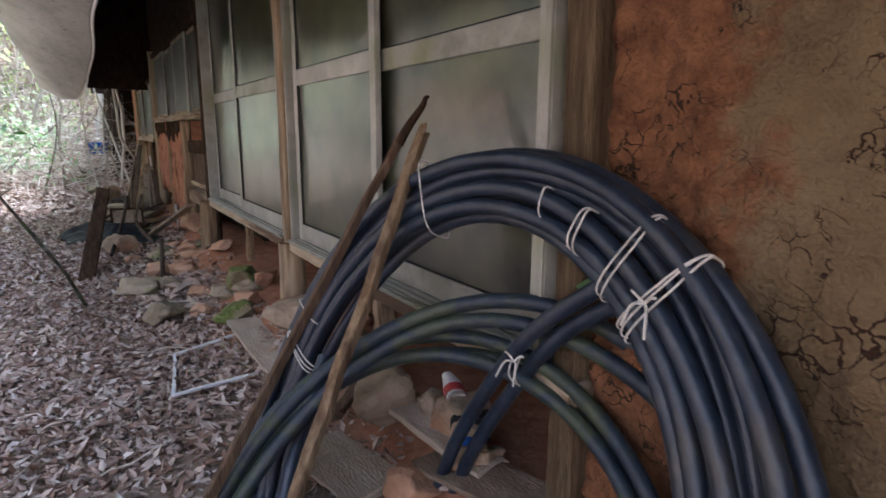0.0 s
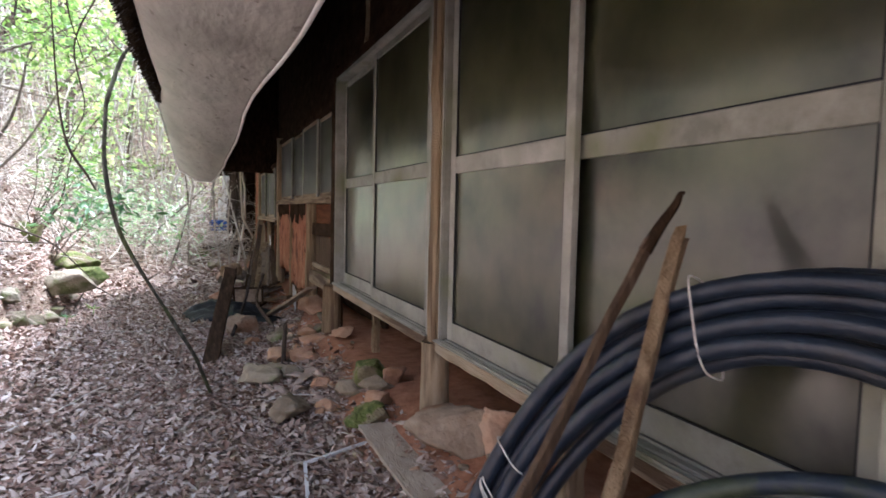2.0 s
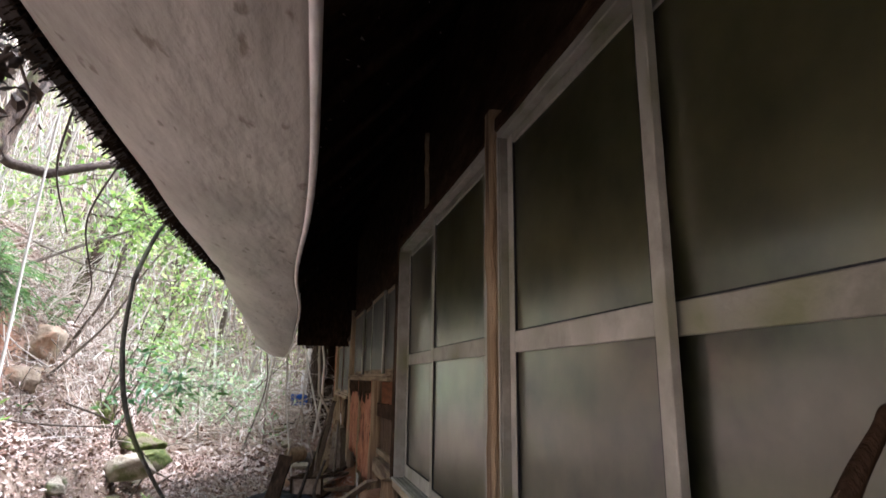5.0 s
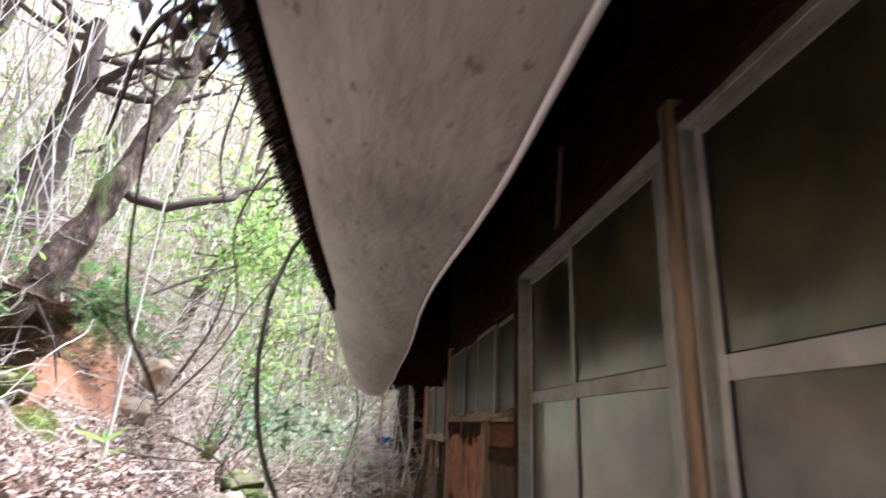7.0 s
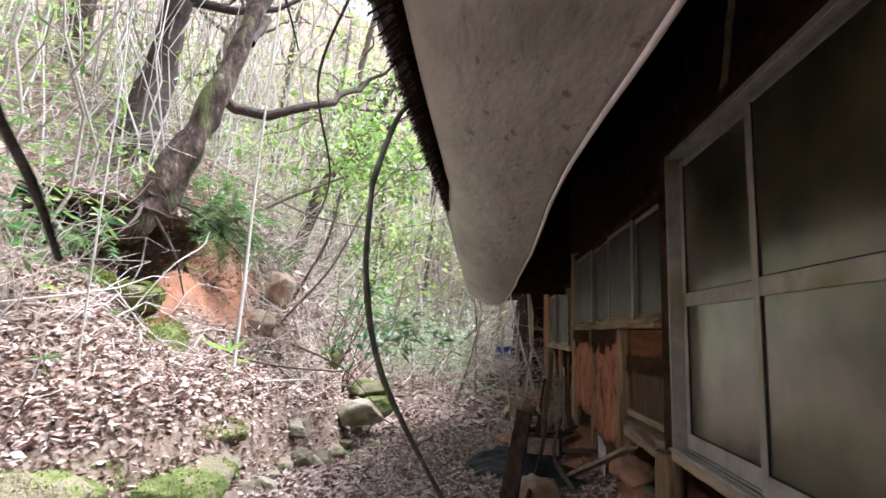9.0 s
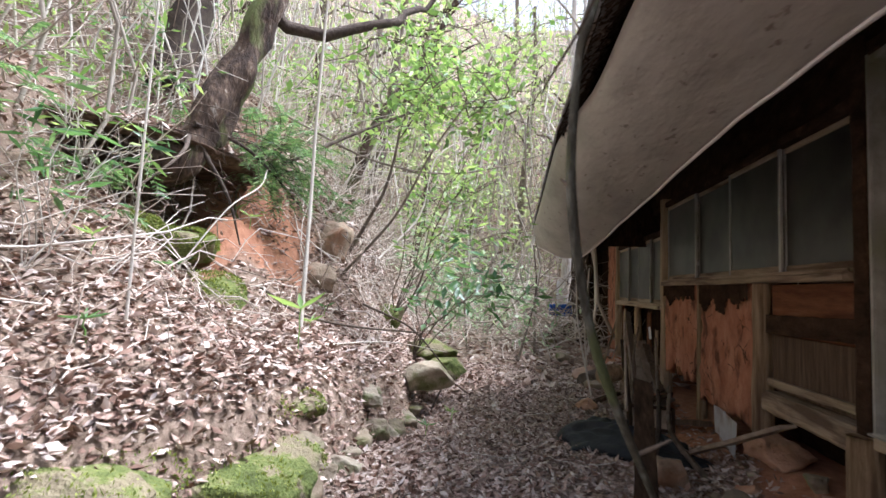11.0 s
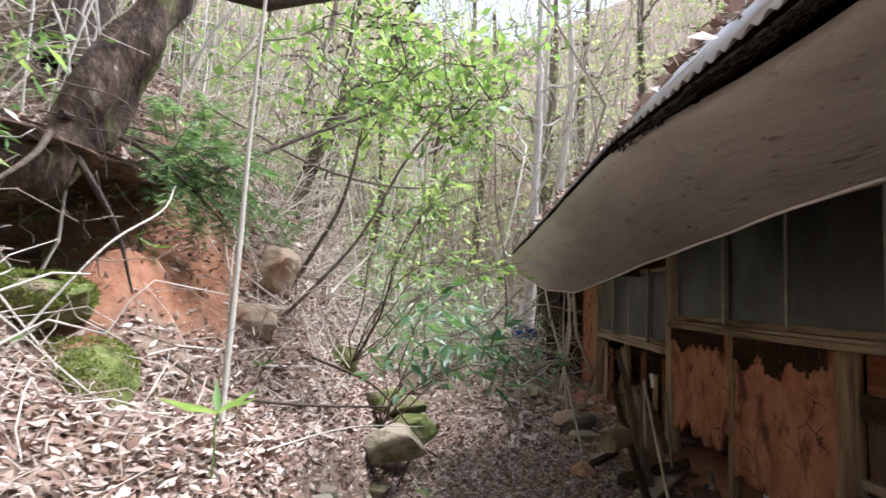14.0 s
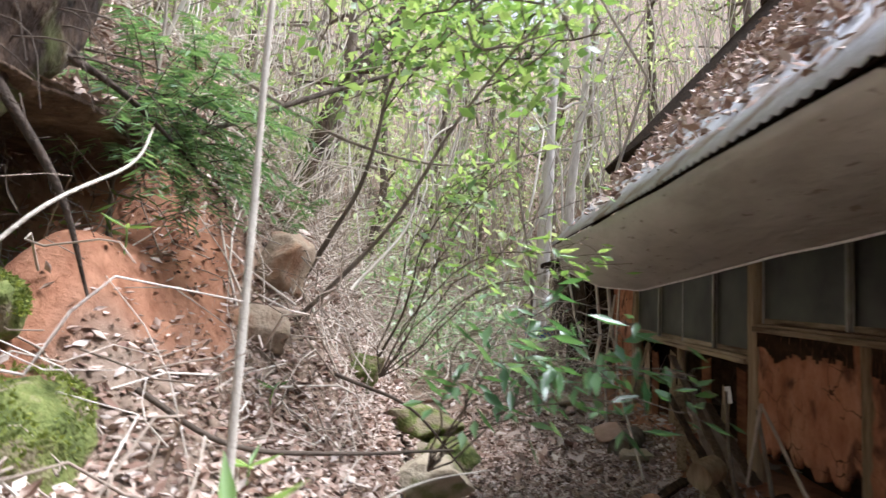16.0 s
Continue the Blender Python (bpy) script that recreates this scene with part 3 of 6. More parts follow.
leaves("hillside_leaf_litter", on_ground(hill_litter, 0.02), 0.09, M_LITTER, None, 0.4, 0.5, 0.5, 0.6,
       label="dry brown leaves lying on the steep hillside", category="leaf litter", kind="stuff")


# ---- house: shell ----
FX = 1.115     # plane of the glass doors
# Room behind the glass: its dimness is put into dark surface colours.
house_walls = [("wall_back", 4.6, 4.75, -8.0, 14.2, 0.0, 4.0), ("wall_south", 1.0, 4.6, -8.15, -8.0, 0.0, 4.0), ("wall_north", 1.15, 4.6, 13.95, 14.1, 0.0, 3.4)]
for name, *b in house_walls:
    ob = put(name, bpy.data.meshes.new(name), M_ROOM, None, "plastered clay house wall with the room's dimness in its colour", category="wall", kind="structure")
    bm = box(*b, bevel=0)
    bm.to_mesh(ob.data)
    bm.free()
for name, b, lab in (("floor_inside", (1.22, 4.6, -8.0, 13.95, 0.62, 0.68), "boarded house floor coloured dark for the dim room"),
                     ("ceiling_inside", (1.22, 4.6, -8.0, 13.95, 2.75, 2.82), "boarded ceiling coloured dark for the dim room")):
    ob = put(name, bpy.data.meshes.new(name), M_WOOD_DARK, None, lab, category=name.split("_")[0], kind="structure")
    bm = box(*b, bevel=0)
    bm.to_mesh(ob.data)
    bm.free()


def clay_slab(name, x, y0, y1, z0, z1, thick, mat, label, seed, ragged=0.0, parent=None, relief=0.012, cell=0.03):
    """A daubed clay panel in the plane x, uneven, with a broken lower edge."""
    ny_, nz_ = max(2, int((y1 - y0) / cell)), max(2, int((z1 - z0) / cell))
    yy, zz = np.meshgrid(np.linspace(y0, y1, ny_ + 1), np.linspace(0, 1, nz_ + 1), indexing="ij")
    edge = z0 + ragged * np.abs(np.array([noise.noise(Vector((y * 4.0, seed, 0))) + 0.5 * noise.noise(Vector((y * 13.0, seed, 3))) for y in yy[:, 0]]))[:, None]
    zz = edge + (z1 - edge) * zz
    bump = np.array([noise.fractal(Vector((y * 2.5, z * 2.5, seed)), 1.0, 2.0, 5) + 0.7 * noise.noise(Vector((y * 14, z * 14, seed))) + 0.35 * noise.noise(Vector((y * 31, z * 31, seed))) for y, z in zip(yy.ravel(), zz.ravel())]).reshape(yy.shape)
    front = np.stack([x - relief * bump, yy, zz], -1).reshape(-1, 3)
    back = np.stack([np.full(yy.shape, x + thick), yy, zz], -1).reshape(-1, 3)
    m, k = yy.shape
    i, j = np.meshgrid(np.arange(m - 1), np.arange(k - 1), indexing="ij")
    q = np.stack([i * k + j, i * k + j + 1, (i + 1) * k + j + 1, (i + 1) * k + j], -1).reshape(-1, 4)
    loop = [a * k for a in range(m)] + [(m - 1) * k + b for b in range(1, k)] + [a * k + k - 1 for a in range(m - 2, -1, -1)] + [b for b in range(k - 2, 0, -1)]
    off = m * k
    rim = np.array([(a, b, b + off, a + off) for a, b in zip(loop, loop[1:] + loop[:1])])
    me = fast_mesh(name, np.vstack([front, back]), np.vstack([q, q[:, ::-1] + off, rim]))
    if parent is None:
        return put(name, me, mat, None, label, category="wall", kind="structure")
    return part(name, me, mat, parent, label)


clay_slab("wall_clay", 1.14, -1.6, 1.012, 0.0, 3.3, 0.12, M_CLAY, "cracked unseen run of ochre clay wall added to cut sky light", 3, relief=0.036, cell=0.015)
# Unseen southward run of the wall, added to cut sky light.
clay_slab("wall_clay_near", 1.14, -8.0, -1.6, 0.0, 3.3, 0.12, M_CLAY, "unseen run of ochre clay wall added to cut sky light", 4, relief=0.02, cell=0.08)
# Boards above doors and windows are near-black: eave shade put into their colour.
clay_slab("wall_above_clay", 1.18, -8.0, 1.06, 3.301, 4.03, 0.08, M_WOOD_DARK, "boarded wall above the clay, eave shade put into its dark colour", 15, relief=0.004, cell=0.15)
clay_slab("wall_above_doors", 1.17, 1.06, 5.9, 2.70, 4.03, 0.08, M_WOOD_DARK, "boarded wall above the doors, eave shade put into its dark colour", 5, relief=0.004, cell=0.1)
clay_slab("wall_above_windows", 1.17, 5.9, 13.9, 2.45, 4.03, 0.08, M_WOOD_DARK, "wall above the windows, eave shade put into its dark colour", 6, relief=0.004, cell=0.1)
clay_slab("wall_end", 1.08, 12.85, 13.92, 0.35, 2.45, 0.1, M_CLAY_ORANGE, "orange clay wall at the far end of the house", 8, ragged=0.2, cell=0.05)


def post(y, x, r, z0, z1, label, square=0.0, mat=M_WOOD, seed=1, lean=0.0):
    if square:
        me = beam((x, y, z0), (x, y + lean, z1), square, square, 0.006, 12, 0, seed, up=(1, 0, 0))
    else:
        me = log_mesh([(x, y, z0), (x, y + lean * 0.5, (z0 + z1) / 2), (x, y + lean, z1)], [r * 1.08, r, r * 0.95], 14, 0.10, seed)
    return put("wooden_post", me, mat, None, label, category="post", group="house posts")


def base_stone(x, y, z, s, mat=M_ROCK, seed=1, label="flat base stone under a house post"):
    me = rock_mesh(s, s * 0.9, 0.11, seed, 0.22)
    ob = put("base_stone", me, mat, None, label, category="stone", group="base stones")
    ob.location = (x, y, z)
    return ob


post(1.062, 1.118, 0.05, 0.10, 2.75, "square weathered brown door post beside the clay wall", 0.094, M_WOOD_POST, seed=2)
post(3.42, 1.075, 0.08, 0.22, 0.70, "round weathered log stub under the door sill", seed=3)
post(3.425, 1.085, 0.05, 0.70, 2.75, "cracked pale post between the glass doors", 0.094, seed=33)
post(5.955, 1.10, 0.05, 0.22, 2.75, "dark weathered post beside the glass doors", 0.11, M_WOOD_DARK, seed=4)
post(7.22, 1.09, 0.068, 0.20, 1.478, "thick split log post under the window sill", seed=5)
post(8.52, 1.075, 0.045, 0.22, 1.478, "thin pole post between the clay panels", seed=6)
post(9.80, 1.08, 0.065, 0.20, 2.5, "weathered corner post between the windows", 0.12, seed=7)
post(12.82, 1.08, 0.06, 0.20, 2.45, "weathered post beside the end wall", 0.11, seed=8)
post(11.3, 1.10, 0.05, 0.20, 1.2, "crooked pole under the far window", seed=9, lean=0.1)
post(5.93, 1.04, 0.085, 0.10, 0.70, "stub log post under the door sill", seed=10)
post(2.20, 1.10, 0.045, 0.15, 0.66, "short square prop under the door sill", 0.08, seed=11)
post(4.85, 1.16, 0.03, 0.30, 0.66, "short square prop under the door sill", 0.055, seed=12)
base_stone(1.06, 3.43, 0.14, 0.17, M_MOSS, 2)
base_stone(1.02, 5.93, 0.16, 0.26, M_ROCK_RED, 3, "large clay-smeared base stone under a stub post")
base_stone(1.08, 7.25, 0.16, 0.2, M_ROCK_RED, 4)
base_stone(1.06, 9.80, 0.14, 0.2, M_ROCK, 5)
base_stone(1.1, 1.05, 0.1, 0.2, M_ROCK, 6)

for y0, y1, x0, z0, z1, mat, lab in ((1.0, 3.36, 1.04, 0.655, 0.715, M_WOOD_Y, "grey weathered door sill beam"), (3.51, 5.86, 1.04, 0.655, 0.715, M_WOOD_Y, "grey weathered door sill beam"),
                                     (6.02, 9.74, 1.0, 1.480, 1.525, M_WOOD_Y, "pale weathered window sill board"), (9.86, 12.76, 1.0, 1.195, 1.240, M_WOOD_Y, "pale weathered window sill board"),
                                     (5.95, 7.15, 1.05, 0.58, 0.72, M_WOOD_Y, "split low rail under the boarded bay"), (1.15, 3.36, 1.05, 2.625, 2.70, M_WOOD_DARK, "dark door head beam"),
                                     (3.51, 5.86, 1.05, 2.625, 2.70, M_WOOD_DARK, "dark door head beam"), (6.02, 9.74, 1.05, 2.40, 2.46, M_WOOD_DARK, "dark window head beam"),
                                     (9.86, 12.76, 1.05, 2.10, 2.16, M_WOOD_DARK, "dark window head beam")):
    me = beam(((x0 + 1.2) / 2, y0, (z0 + z1) / 2), ((x0 + 1.2) / 2, y1, (z0 + z1) / 2), 1.2 - x0, z1 - z0, 0.004, 16, 0, int(y0 * 10))
    put("house_beam", me, mat, None, lab, category="beam", group="house beams")


# ---- glass doors ----
def pane_mesh(x, y0, y1, z0, z1):
    return box(x - 0.002, x + 0.002, y0, y1, z0, z1, 0)


def sliding_door(y0, y1, x, label, stile=0.055):
    z0, z1, zm = 0.736, 2.582, 1.615
    t = thing("sliding_door", label, "door", "glass sliding doors", at=(x, (y0 + y1) / 2, z0))
    part("stile", box(x - 0.015, x + 0.015, y0, y0 + stile, z0, z1, 0.003), M_SASH, t)
    part("stile", box(x - 0.015, x + 0.015, y1 - stile, y1, z0, z1, 0.003), M_SASH, t)
    for name, a, b in (("bottom_rail", z0, 0.832), ("middle_rail", zm, zm + 0.086), ("top_rail", z1 - 0.045, z1)):
        part(name, box(x - 0.0135, x + 0.0135, y0 + stile + 0.0005, y1 - stile - 0.0005, a, b, 0.003), M_SASH, t)
    for a, b in ((0.832, zm), (zm + 0.086, z1 - 0.045)):
        part("pane", pane_mesh(x, y0 + stile - 0.006, y1 - stile + 0.006, a - 0.005, b + 0.005), M_GLASS, t, "frosted glass pane")
        for ya in (y0 + stile, y1 - stile - 0.006):
            part("gasket", box(x - 0.011, x - 0.0025, ya, ya + 0.006, a, b, 0), M_TARP, t, "black rubber glazing strip")
        part("gasket", box(x - 0.011, x - 0.0025, y0 + stile + 0.0065, y1 - stile - 0.0065, a, a + 0.005, 0), M_TARP, t, "black rubber glazing strip")
    return t


def door_frame(y0, y1, near, far):
    """near and far: how wide the two jambs are."""
    t = thing("door_frame", "greyed white door frame with a grooved sill track", "door frame", "door frames", "structure", at=(FX, (y0 + y1) / 2, 0.71))
    for a, b in ((y0 - near, y0), (y1, y1 + far)):
        part("jamb", box(1.06, 1.20, a, b, 0.727, 2.586, 0.003), M_SASH, t)
        part("jamb_lip", box(1.05, 1.0595, a, a + (b - a) * 0.42, 0.727, 2.586, 0.002), M_SASH, t)
    part("head", box(1.06, 1.19, y0 - near, y1 + far, 2.587, 2.640), M_SASH, t)
    part("sill_plate", box(1.03, 1.20, y0 - near, y1 + far, 0.716, 0.7265), M_SASH, t)
    for gx_ in (1.036, 1.058, 1.085, 1.128, 1.17):
        part("track_rib", box(gx_ - 0.004, gx_ + 0.004, y0 + 0.001, y1 - 0.001, 0.7268, 0.737, 0.002), M_SASH, t)


door_frame(1.190, 3.325, 0.058, 0.040)
sliding_door(2.240, 3.315, 1.108, "sliding door with frosted panes, slightly proud")
sliding_door(1.215, 2.350, 1.150, "sliding door with frosted panes and stained rail")
door_frame(3.545, 5.855, 0.055, 0.040)
sliding_door(3.600, 4.785, 1.108, "sliding door with frosted panes and algae-green bottom rail", 0.062)
sliding_door(4.720, 5.845, 1.150, "narrow-looking sliding door with frosted panes")
brace = beam((1.12, 5.1, 2.66), (1.0, 4.6, 3.15), 0.03, 0.03, 0.004, 8, 0, 21)
put("brace_stick", brace, M_WOOD, None, "thin diagonal stick propped above the doors", category="stick")


# ---- windows ----
def sash(y0, y1, x, z0, z1, label):
    t = thing("window", label, "window", "sash windows", "structure", at=(x, (y0 + y1) / 2, z0))
    for a in (y0, y1 - 0.03):
        part("stile", box(x - 0.012, x + 0.012, a, a + 0.03, z0, z1), M_SASH, t)
    part("bottom_rail", box(x - 0.011, x + 0.011, y0 + 0.031, y1 - 0.031, z0, z0 + 0.045), M_WOOD_Y, t)
    part("top_rail", box(x - 0.011, x + 0.011, y0 + 0.031, y1 - 0.031, z1 - 0.04, z1), M_WOOD_Y, t)
    part("pane", pane_mesh(x, y0 + 0.026, y1 - 0.026, z0 + 0.04, z1 - 0.035), M_PANE, t, "dirty frosted pane")


for k, y in enumerate((6.02, 6.90, 7.80, 8.71)):
    sash(y, y + (0.91, 0.93, 0.94, 1.02)[k], 1.09 if k % 2 else 1.125, 1.550, 2.40, "wooden window sash with one dirty frosted pane")
for k, y in enumerate((9.88, 10.60, 11.32, 12.04)):
    sash(y, y + 0.745, 1.09 if k % 2 else 1.125, 1.265, 2.10, "small wooden window sash with one dirty pane")
for y0, y1, z in ((6.02, 9.74, 1.526), (9.86, 12.76, 1.241)):
    t = thing("window_track", "worn wooden sash track on the window sill", "window track", "window tracks", "structure", at=(1.08, (y0 + y1) / 2, z))
    for gx_ in (1.03, 1.067, 1.107, 1.147):
        part("track_rib", box(gx_ - 0.006, gx_ + 0.006, y0, y1, z, z + 0.022, 0.002), M_WOOD_Y, t)

# ---- clay panels and boards below the windows ----
clay_slab("clay_panel", 1.05, 7.29, 8.475, 0.40, 1.479, 0.05, M_CLAY_ORANGE, "peeling orange clay panel between posts", 11, ragged=0.16, relief=0.02)
clay_slab("clay_panel", 1.05, 8.565, 9.735, 0.50, 1.479, 0.05, M_CLAY_ORANGE, "broken orange clay panel with a ragged lower edge", 12, ragged=0.30)
for y0, y1 in ((7.31, 8.46), (8.58, 9.72)):
    t = thing("bamboo_lath", "dark split bamboo lath showing above the clay", "lath", "laths", at=(1.02, (y0 + y1) / 2, 1.3))
    y = y0 + 0.02
    while y < y1 - 0.02:
        drop = 0.10 + 0.22 * abs(noise.noise(Vector((y * 2.6, 1, 2)))) + 0.09 * abs(noise.noise(Vector((y * 23, 5, 2))))
        part("lath", beam((1.024, y, 1.477 - drop), (1.024, y, 1.477), 0.018, 0.012, 0.002, 3, 0, int(y * 100), up=(1, 0, 0)), M_WOOD_DARK, t)
        y += 0.034
t = thing("boarded_bay", "brown boarded panel with a dark cross board", "panel", at=(1.1, 6.5, 0.74))
part("board", beam((1.13, 6.56, 0.74), (1.13, 6.56, 1.12), 1.14, 0.02, 0.002, 3, 0, 3, up=(1, 0, 0)), M_WOOD_BROWN, t)
part("board", beam((1.13, 6.56, 1.125), (1.13, 6.56, 1.47), 1.14, 0.02, 0.002, 3, 0, 4, up=(1, 0, 0)), M_WOOD_RED, t)
part("cross_board", beam((1.09, 5.97, 1.21), (1.09, 7.13, 1.19), 0.025, 0.13, 0.004, 8, 0, 5), M_WOOD_DARK, t, "dark nailed cross board")
part("lower_strip", beam((1.10, 5.97, 0.80), (1.10, 7.13, 0.79), 0.03, 0.05, 0.004, 8, 0, 6), M_WOOD_Y, t)
for k, (y, w, top) in enumerate(((10.1, 0.18, 1.1), (10.45, 0.14, 0.9), (10.8, 0.2, 1.12), (11.7, 0.16, 1.1), (12.2, 0.22, 1.05), (12.55, 0.2, 1.1))):
    put("loose_board", beam((1.12, y, 0.18), (1.12, y + 0.03 * (-1) ** k, top), w, 0.018, 0.006, 6, 0.1, 40 + k, 0.04, up=(1, 0, 0)), M_WOOD if k % 2 else M_WOOD_RED, None,
        "broken upright wall board under the far window", category="board", group="broken boards")
# Added dark sheet puts the shade behind the open bays.
clay_slab("wall_dark_inner", 1.55, 5.9, 13.9, 0.1, 1.45, 0.06, M_WOOD_DARK, "added dark backing in place of shade behind the open bays", 14, relief=0.004, cell=0.2)

# ---- roof ----
SLOPE = math.tan(radians(48))


def eave_z(y):
    return np.interp(y, (-2, 2, 4, 5, 6.4, 8, 11), (2.30, 2.28, 2.28, 2.31, 2.38, 2.32, 2.24))


def roof_mesh(x0, x1, lift, wave, y0=-8.4, y1=10.9):
    ys = np.arange(y0, y1, 0.0127)
    xs = np.array([x0, x0 + 0.25, (x0 + x1) / 2, x1])
    X, Y = np.meshgrid(xs, ys, indexing="ij")
    Z = eave_z(Y) + lift + (X + 0.47) * SLOPE + wave * np.sin(Y * 2 * np.pi / 0.076)
    m, k = X.shape
    i, j = np.meshgrid(np.arange(m - 1), np.arange(k - 1), indexing="ij")
    q = np.stack([i * k + j, (i + 1) * k + j, (i + 1) * k + j + 1, i * k + j + 1], -1).reshape(-1, 4)
    return smooth(fast_mesh("roof", np.stack([X, Y, Z], -1).reshape(-1, 3), q))


# Roof runs on unseen to y -8.4 to cut sky light from the south.
roof = put("roof", roof_mesh(-0.47, 3.6, 0.0, 0.009), M_TIN, None, "grey corrugated tin roof strewn with leaves", category="roof", kind="structure")
sol = roof.modifiers.new("sheet", "SOLIDIFY")
sol.thickness, sol.offset = 0.004, -1
# Added cover that keeps light out of the far rooms.
put("roof_far_part", roof_mesh(1.0, 3.6, -0.05, 0.009, 10.9, 14.3), M_THATCH, None, "dark roof cover added to keep light out of the far rooms", category="roof", kind="structure").modifiers.new("sheet", "SOLIDIFY").thickness = 0.12
bm = bmesh.new()
prof = [(-0.455, -0.02), (3.6, -0.02), (3.6, -0.14), (-0.40, -0.06)]
rings = []
for y in np.linspace(-8.3, 10.85, 80):
    rings.append([bm.verts.new((x, y, float(eave_z(y)) + (x + 0.47) * SLOPE + dz + 0.01 * noise.noise(Vector((x * 3, y * 3, 0))))) for x, dz in prof])
for a, b in zip(rings, rings[1:]):
    for j in range(4):
        bm.faces.new((a[j], b[j], b[(j + 1) % 4], a[(j + 1) % 4]))
bm.faces.new(rings[0])
bm.faces.new(rings[-1][::-1])
bmesh.ops.recalc_face_normals(bm, faces=bm.faces[:])
under = bpy.data.meshes.new("roof_underside")
bm.to_mesh(under)
bm.free()
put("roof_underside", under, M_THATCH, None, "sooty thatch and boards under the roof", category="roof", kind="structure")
rr = np.array([(x, y) for x, y in zip(RNG.uniform(-0.35, 2.6, 13000), RNG.uniform(3, 10.85, 13000)) if RNG.uniform() < min(1, 0.12 + (x + 0.35) * 1.6)])
leaves("roof_leaves", np.column_stack([rr, eave_z(rr[:, 1]) + (rr[:, 0] + 0.47) * SLOPE + 0.02]), 0.08, M_LITTER, None, 0.5, 0.5, 0.4, 0.6,
       label="dry leaves lying on the tin roof", category="leaf litter", kind="stuff")
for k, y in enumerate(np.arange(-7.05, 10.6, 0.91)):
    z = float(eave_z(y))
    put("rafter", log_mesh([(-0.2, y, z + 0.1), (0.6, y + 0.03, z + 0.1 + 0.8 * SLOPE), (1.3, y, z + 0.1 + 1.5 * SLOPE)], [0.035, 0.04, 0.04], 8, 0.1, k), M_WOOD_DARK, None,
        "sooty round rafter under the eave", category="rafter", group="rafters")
put("far_roof", beam((1.55, 10.95, 2.36), (1.55, 16.8, 2.30), 2.3, 0.10, 0.01, 12, 0, 77), M_THATCH, None, "low dark thatch over the far end of the house", category="roof", kind="structure")

# Dark gable closes the roof end against light.
bm = bmesh.new()
gable = [(0.24, 2.02), (1.6, 2.02), (3.6, 2.4), (3.6, 2.22 + 4.05 * SLOPE), (0.24, 2.20 + 0.62 * SLOPE)]
bm.faces.new([bm.verts.new((x, 10.86, z)) for x, z in gable])
ext = bmesh.ops.extrude_face_region(bm, geom=bm.faces[:])
bmesh.ops.translate(bm, vec=(0, 0.04, 0), verts=[v for v in ext["geom"] if isinstance(v, bmesh.types.BMVert)])
bmesh.ops.recalc_face_normals(bm, faces=bm.faces[:])
gable_me = bpy.data.meshes.new("gable")
bm.to_mesh(gable_me)
bm.free()
put("wall_gable", gable_me, M_WOOD_DARK, None, "dark boarded gable closing the roof end against light", category="wall", kind="structure")

# unseen back slope and gables, added to stop light leaking into the loft
RIDGE = 2.28 + 4.05 * SLOPE
bm = bmesh.new()
rows_ = [[bm.verts.new((x, y, z)) for y in (-8.4, 14.3)] for x, z in ((3.58, RIDGE + 0.12), (6.6, RIDGE - 3.0 * SLOPE), (6.6, RIDGE - 3.0 * SLOPE - 0.1), (3.58, RIDGE - 0.05))]
for a, b in zip(rows_, rows_[1:] + rows_[:1]):
    bm.faces.new((a[0], b[0], b[1], a[1]))
bm.faces.new([r_[0] for r_ in rows_][::-1])
bm.faces.new([r_[1] for r_ in rows_])
bmesh.ops.recalc_face_normals(bm, faces=bm.faces[:])
back_me = bpy.data.meshes.new("roof_back")
bm.to_mesh(back_me)
bm.free()
put("roof_back", back_me, M_THATCH, None, "unseen dark back slope of the roof, added to keep light out", category="roof", kind="structure")
for name, ya, pts_ in (("wall_gable_near", -8.26, [(-0.40, 2.20), (0.20, 2.05), (1.0, 2.05), (6.4, 2.3), (3.6, RIDGE - 0.16)]), ("wall_gable_far", 14.05, [(1.1, 3.4), (6.4, 2.3), (3.6, RIDGE - 0.16)])):
    bm = bmesh.new()
    bm.faces.new([bm.verts.new((x, ya, z)) for x, z in pts_])
    ext = bmesh.ops.extrude_face_region(bm, geom=bm.faces[:])
    bmesh.ops.translate(bm, vec=(0, 0.04, 0), verts=[v for v in ext["geom"] if isinstance(v, bmesh.types.BMVert)])
    bmesh.ops.recalc_face_normals(bm, faces=bm.faces[:])
    me = bpy.data.meshes.new(name)
    bm.to_mesh(me)
    bm.free()
    put(name, me, M_WOOD_DARK, None, "dark boarded gable closing the roof end against light", category="wall", kind="structure")

# hanging sheet under the eave, run on unseen southwards to cut sky light
ys, us = np.linspace(-8.2, 10.75, 250), np.linspace(0, 1, 26)
Y, U = np.meshgrid(ys, us, indexing="ij")
zi = np.interp(Y, (-3, 2, 5.3, 6.2, 7, 8, 9.0, 9.8, 10.4, 10.75), (2.07, 2.07, 2.13, 2.105, 2.055, 1.975, 1.875, 1.79, 1.82, 1.99))
zo = eave_z(Y) - 0.03 + 0.008 * step(5.4, 6.6, Y)
belly = np.interp(Y, (-3, 4, 7, 10.0, 10.75), (0.02, 0.03, 0.07, 0.14, 0.03))
edge = np.interp(Y, (5.4, 6.6), (-0.37, -0.450))
inner = np.interp(Y, (8.4, 9.3, 9.9, 10.4, 10.75), (0.21, 0.13, 0.04, -0.13, -0.40))
X = edge + (inner - edge) * U - 0.02 * np.sin(Y * 1.7) * np.minimum(1, U * 6)
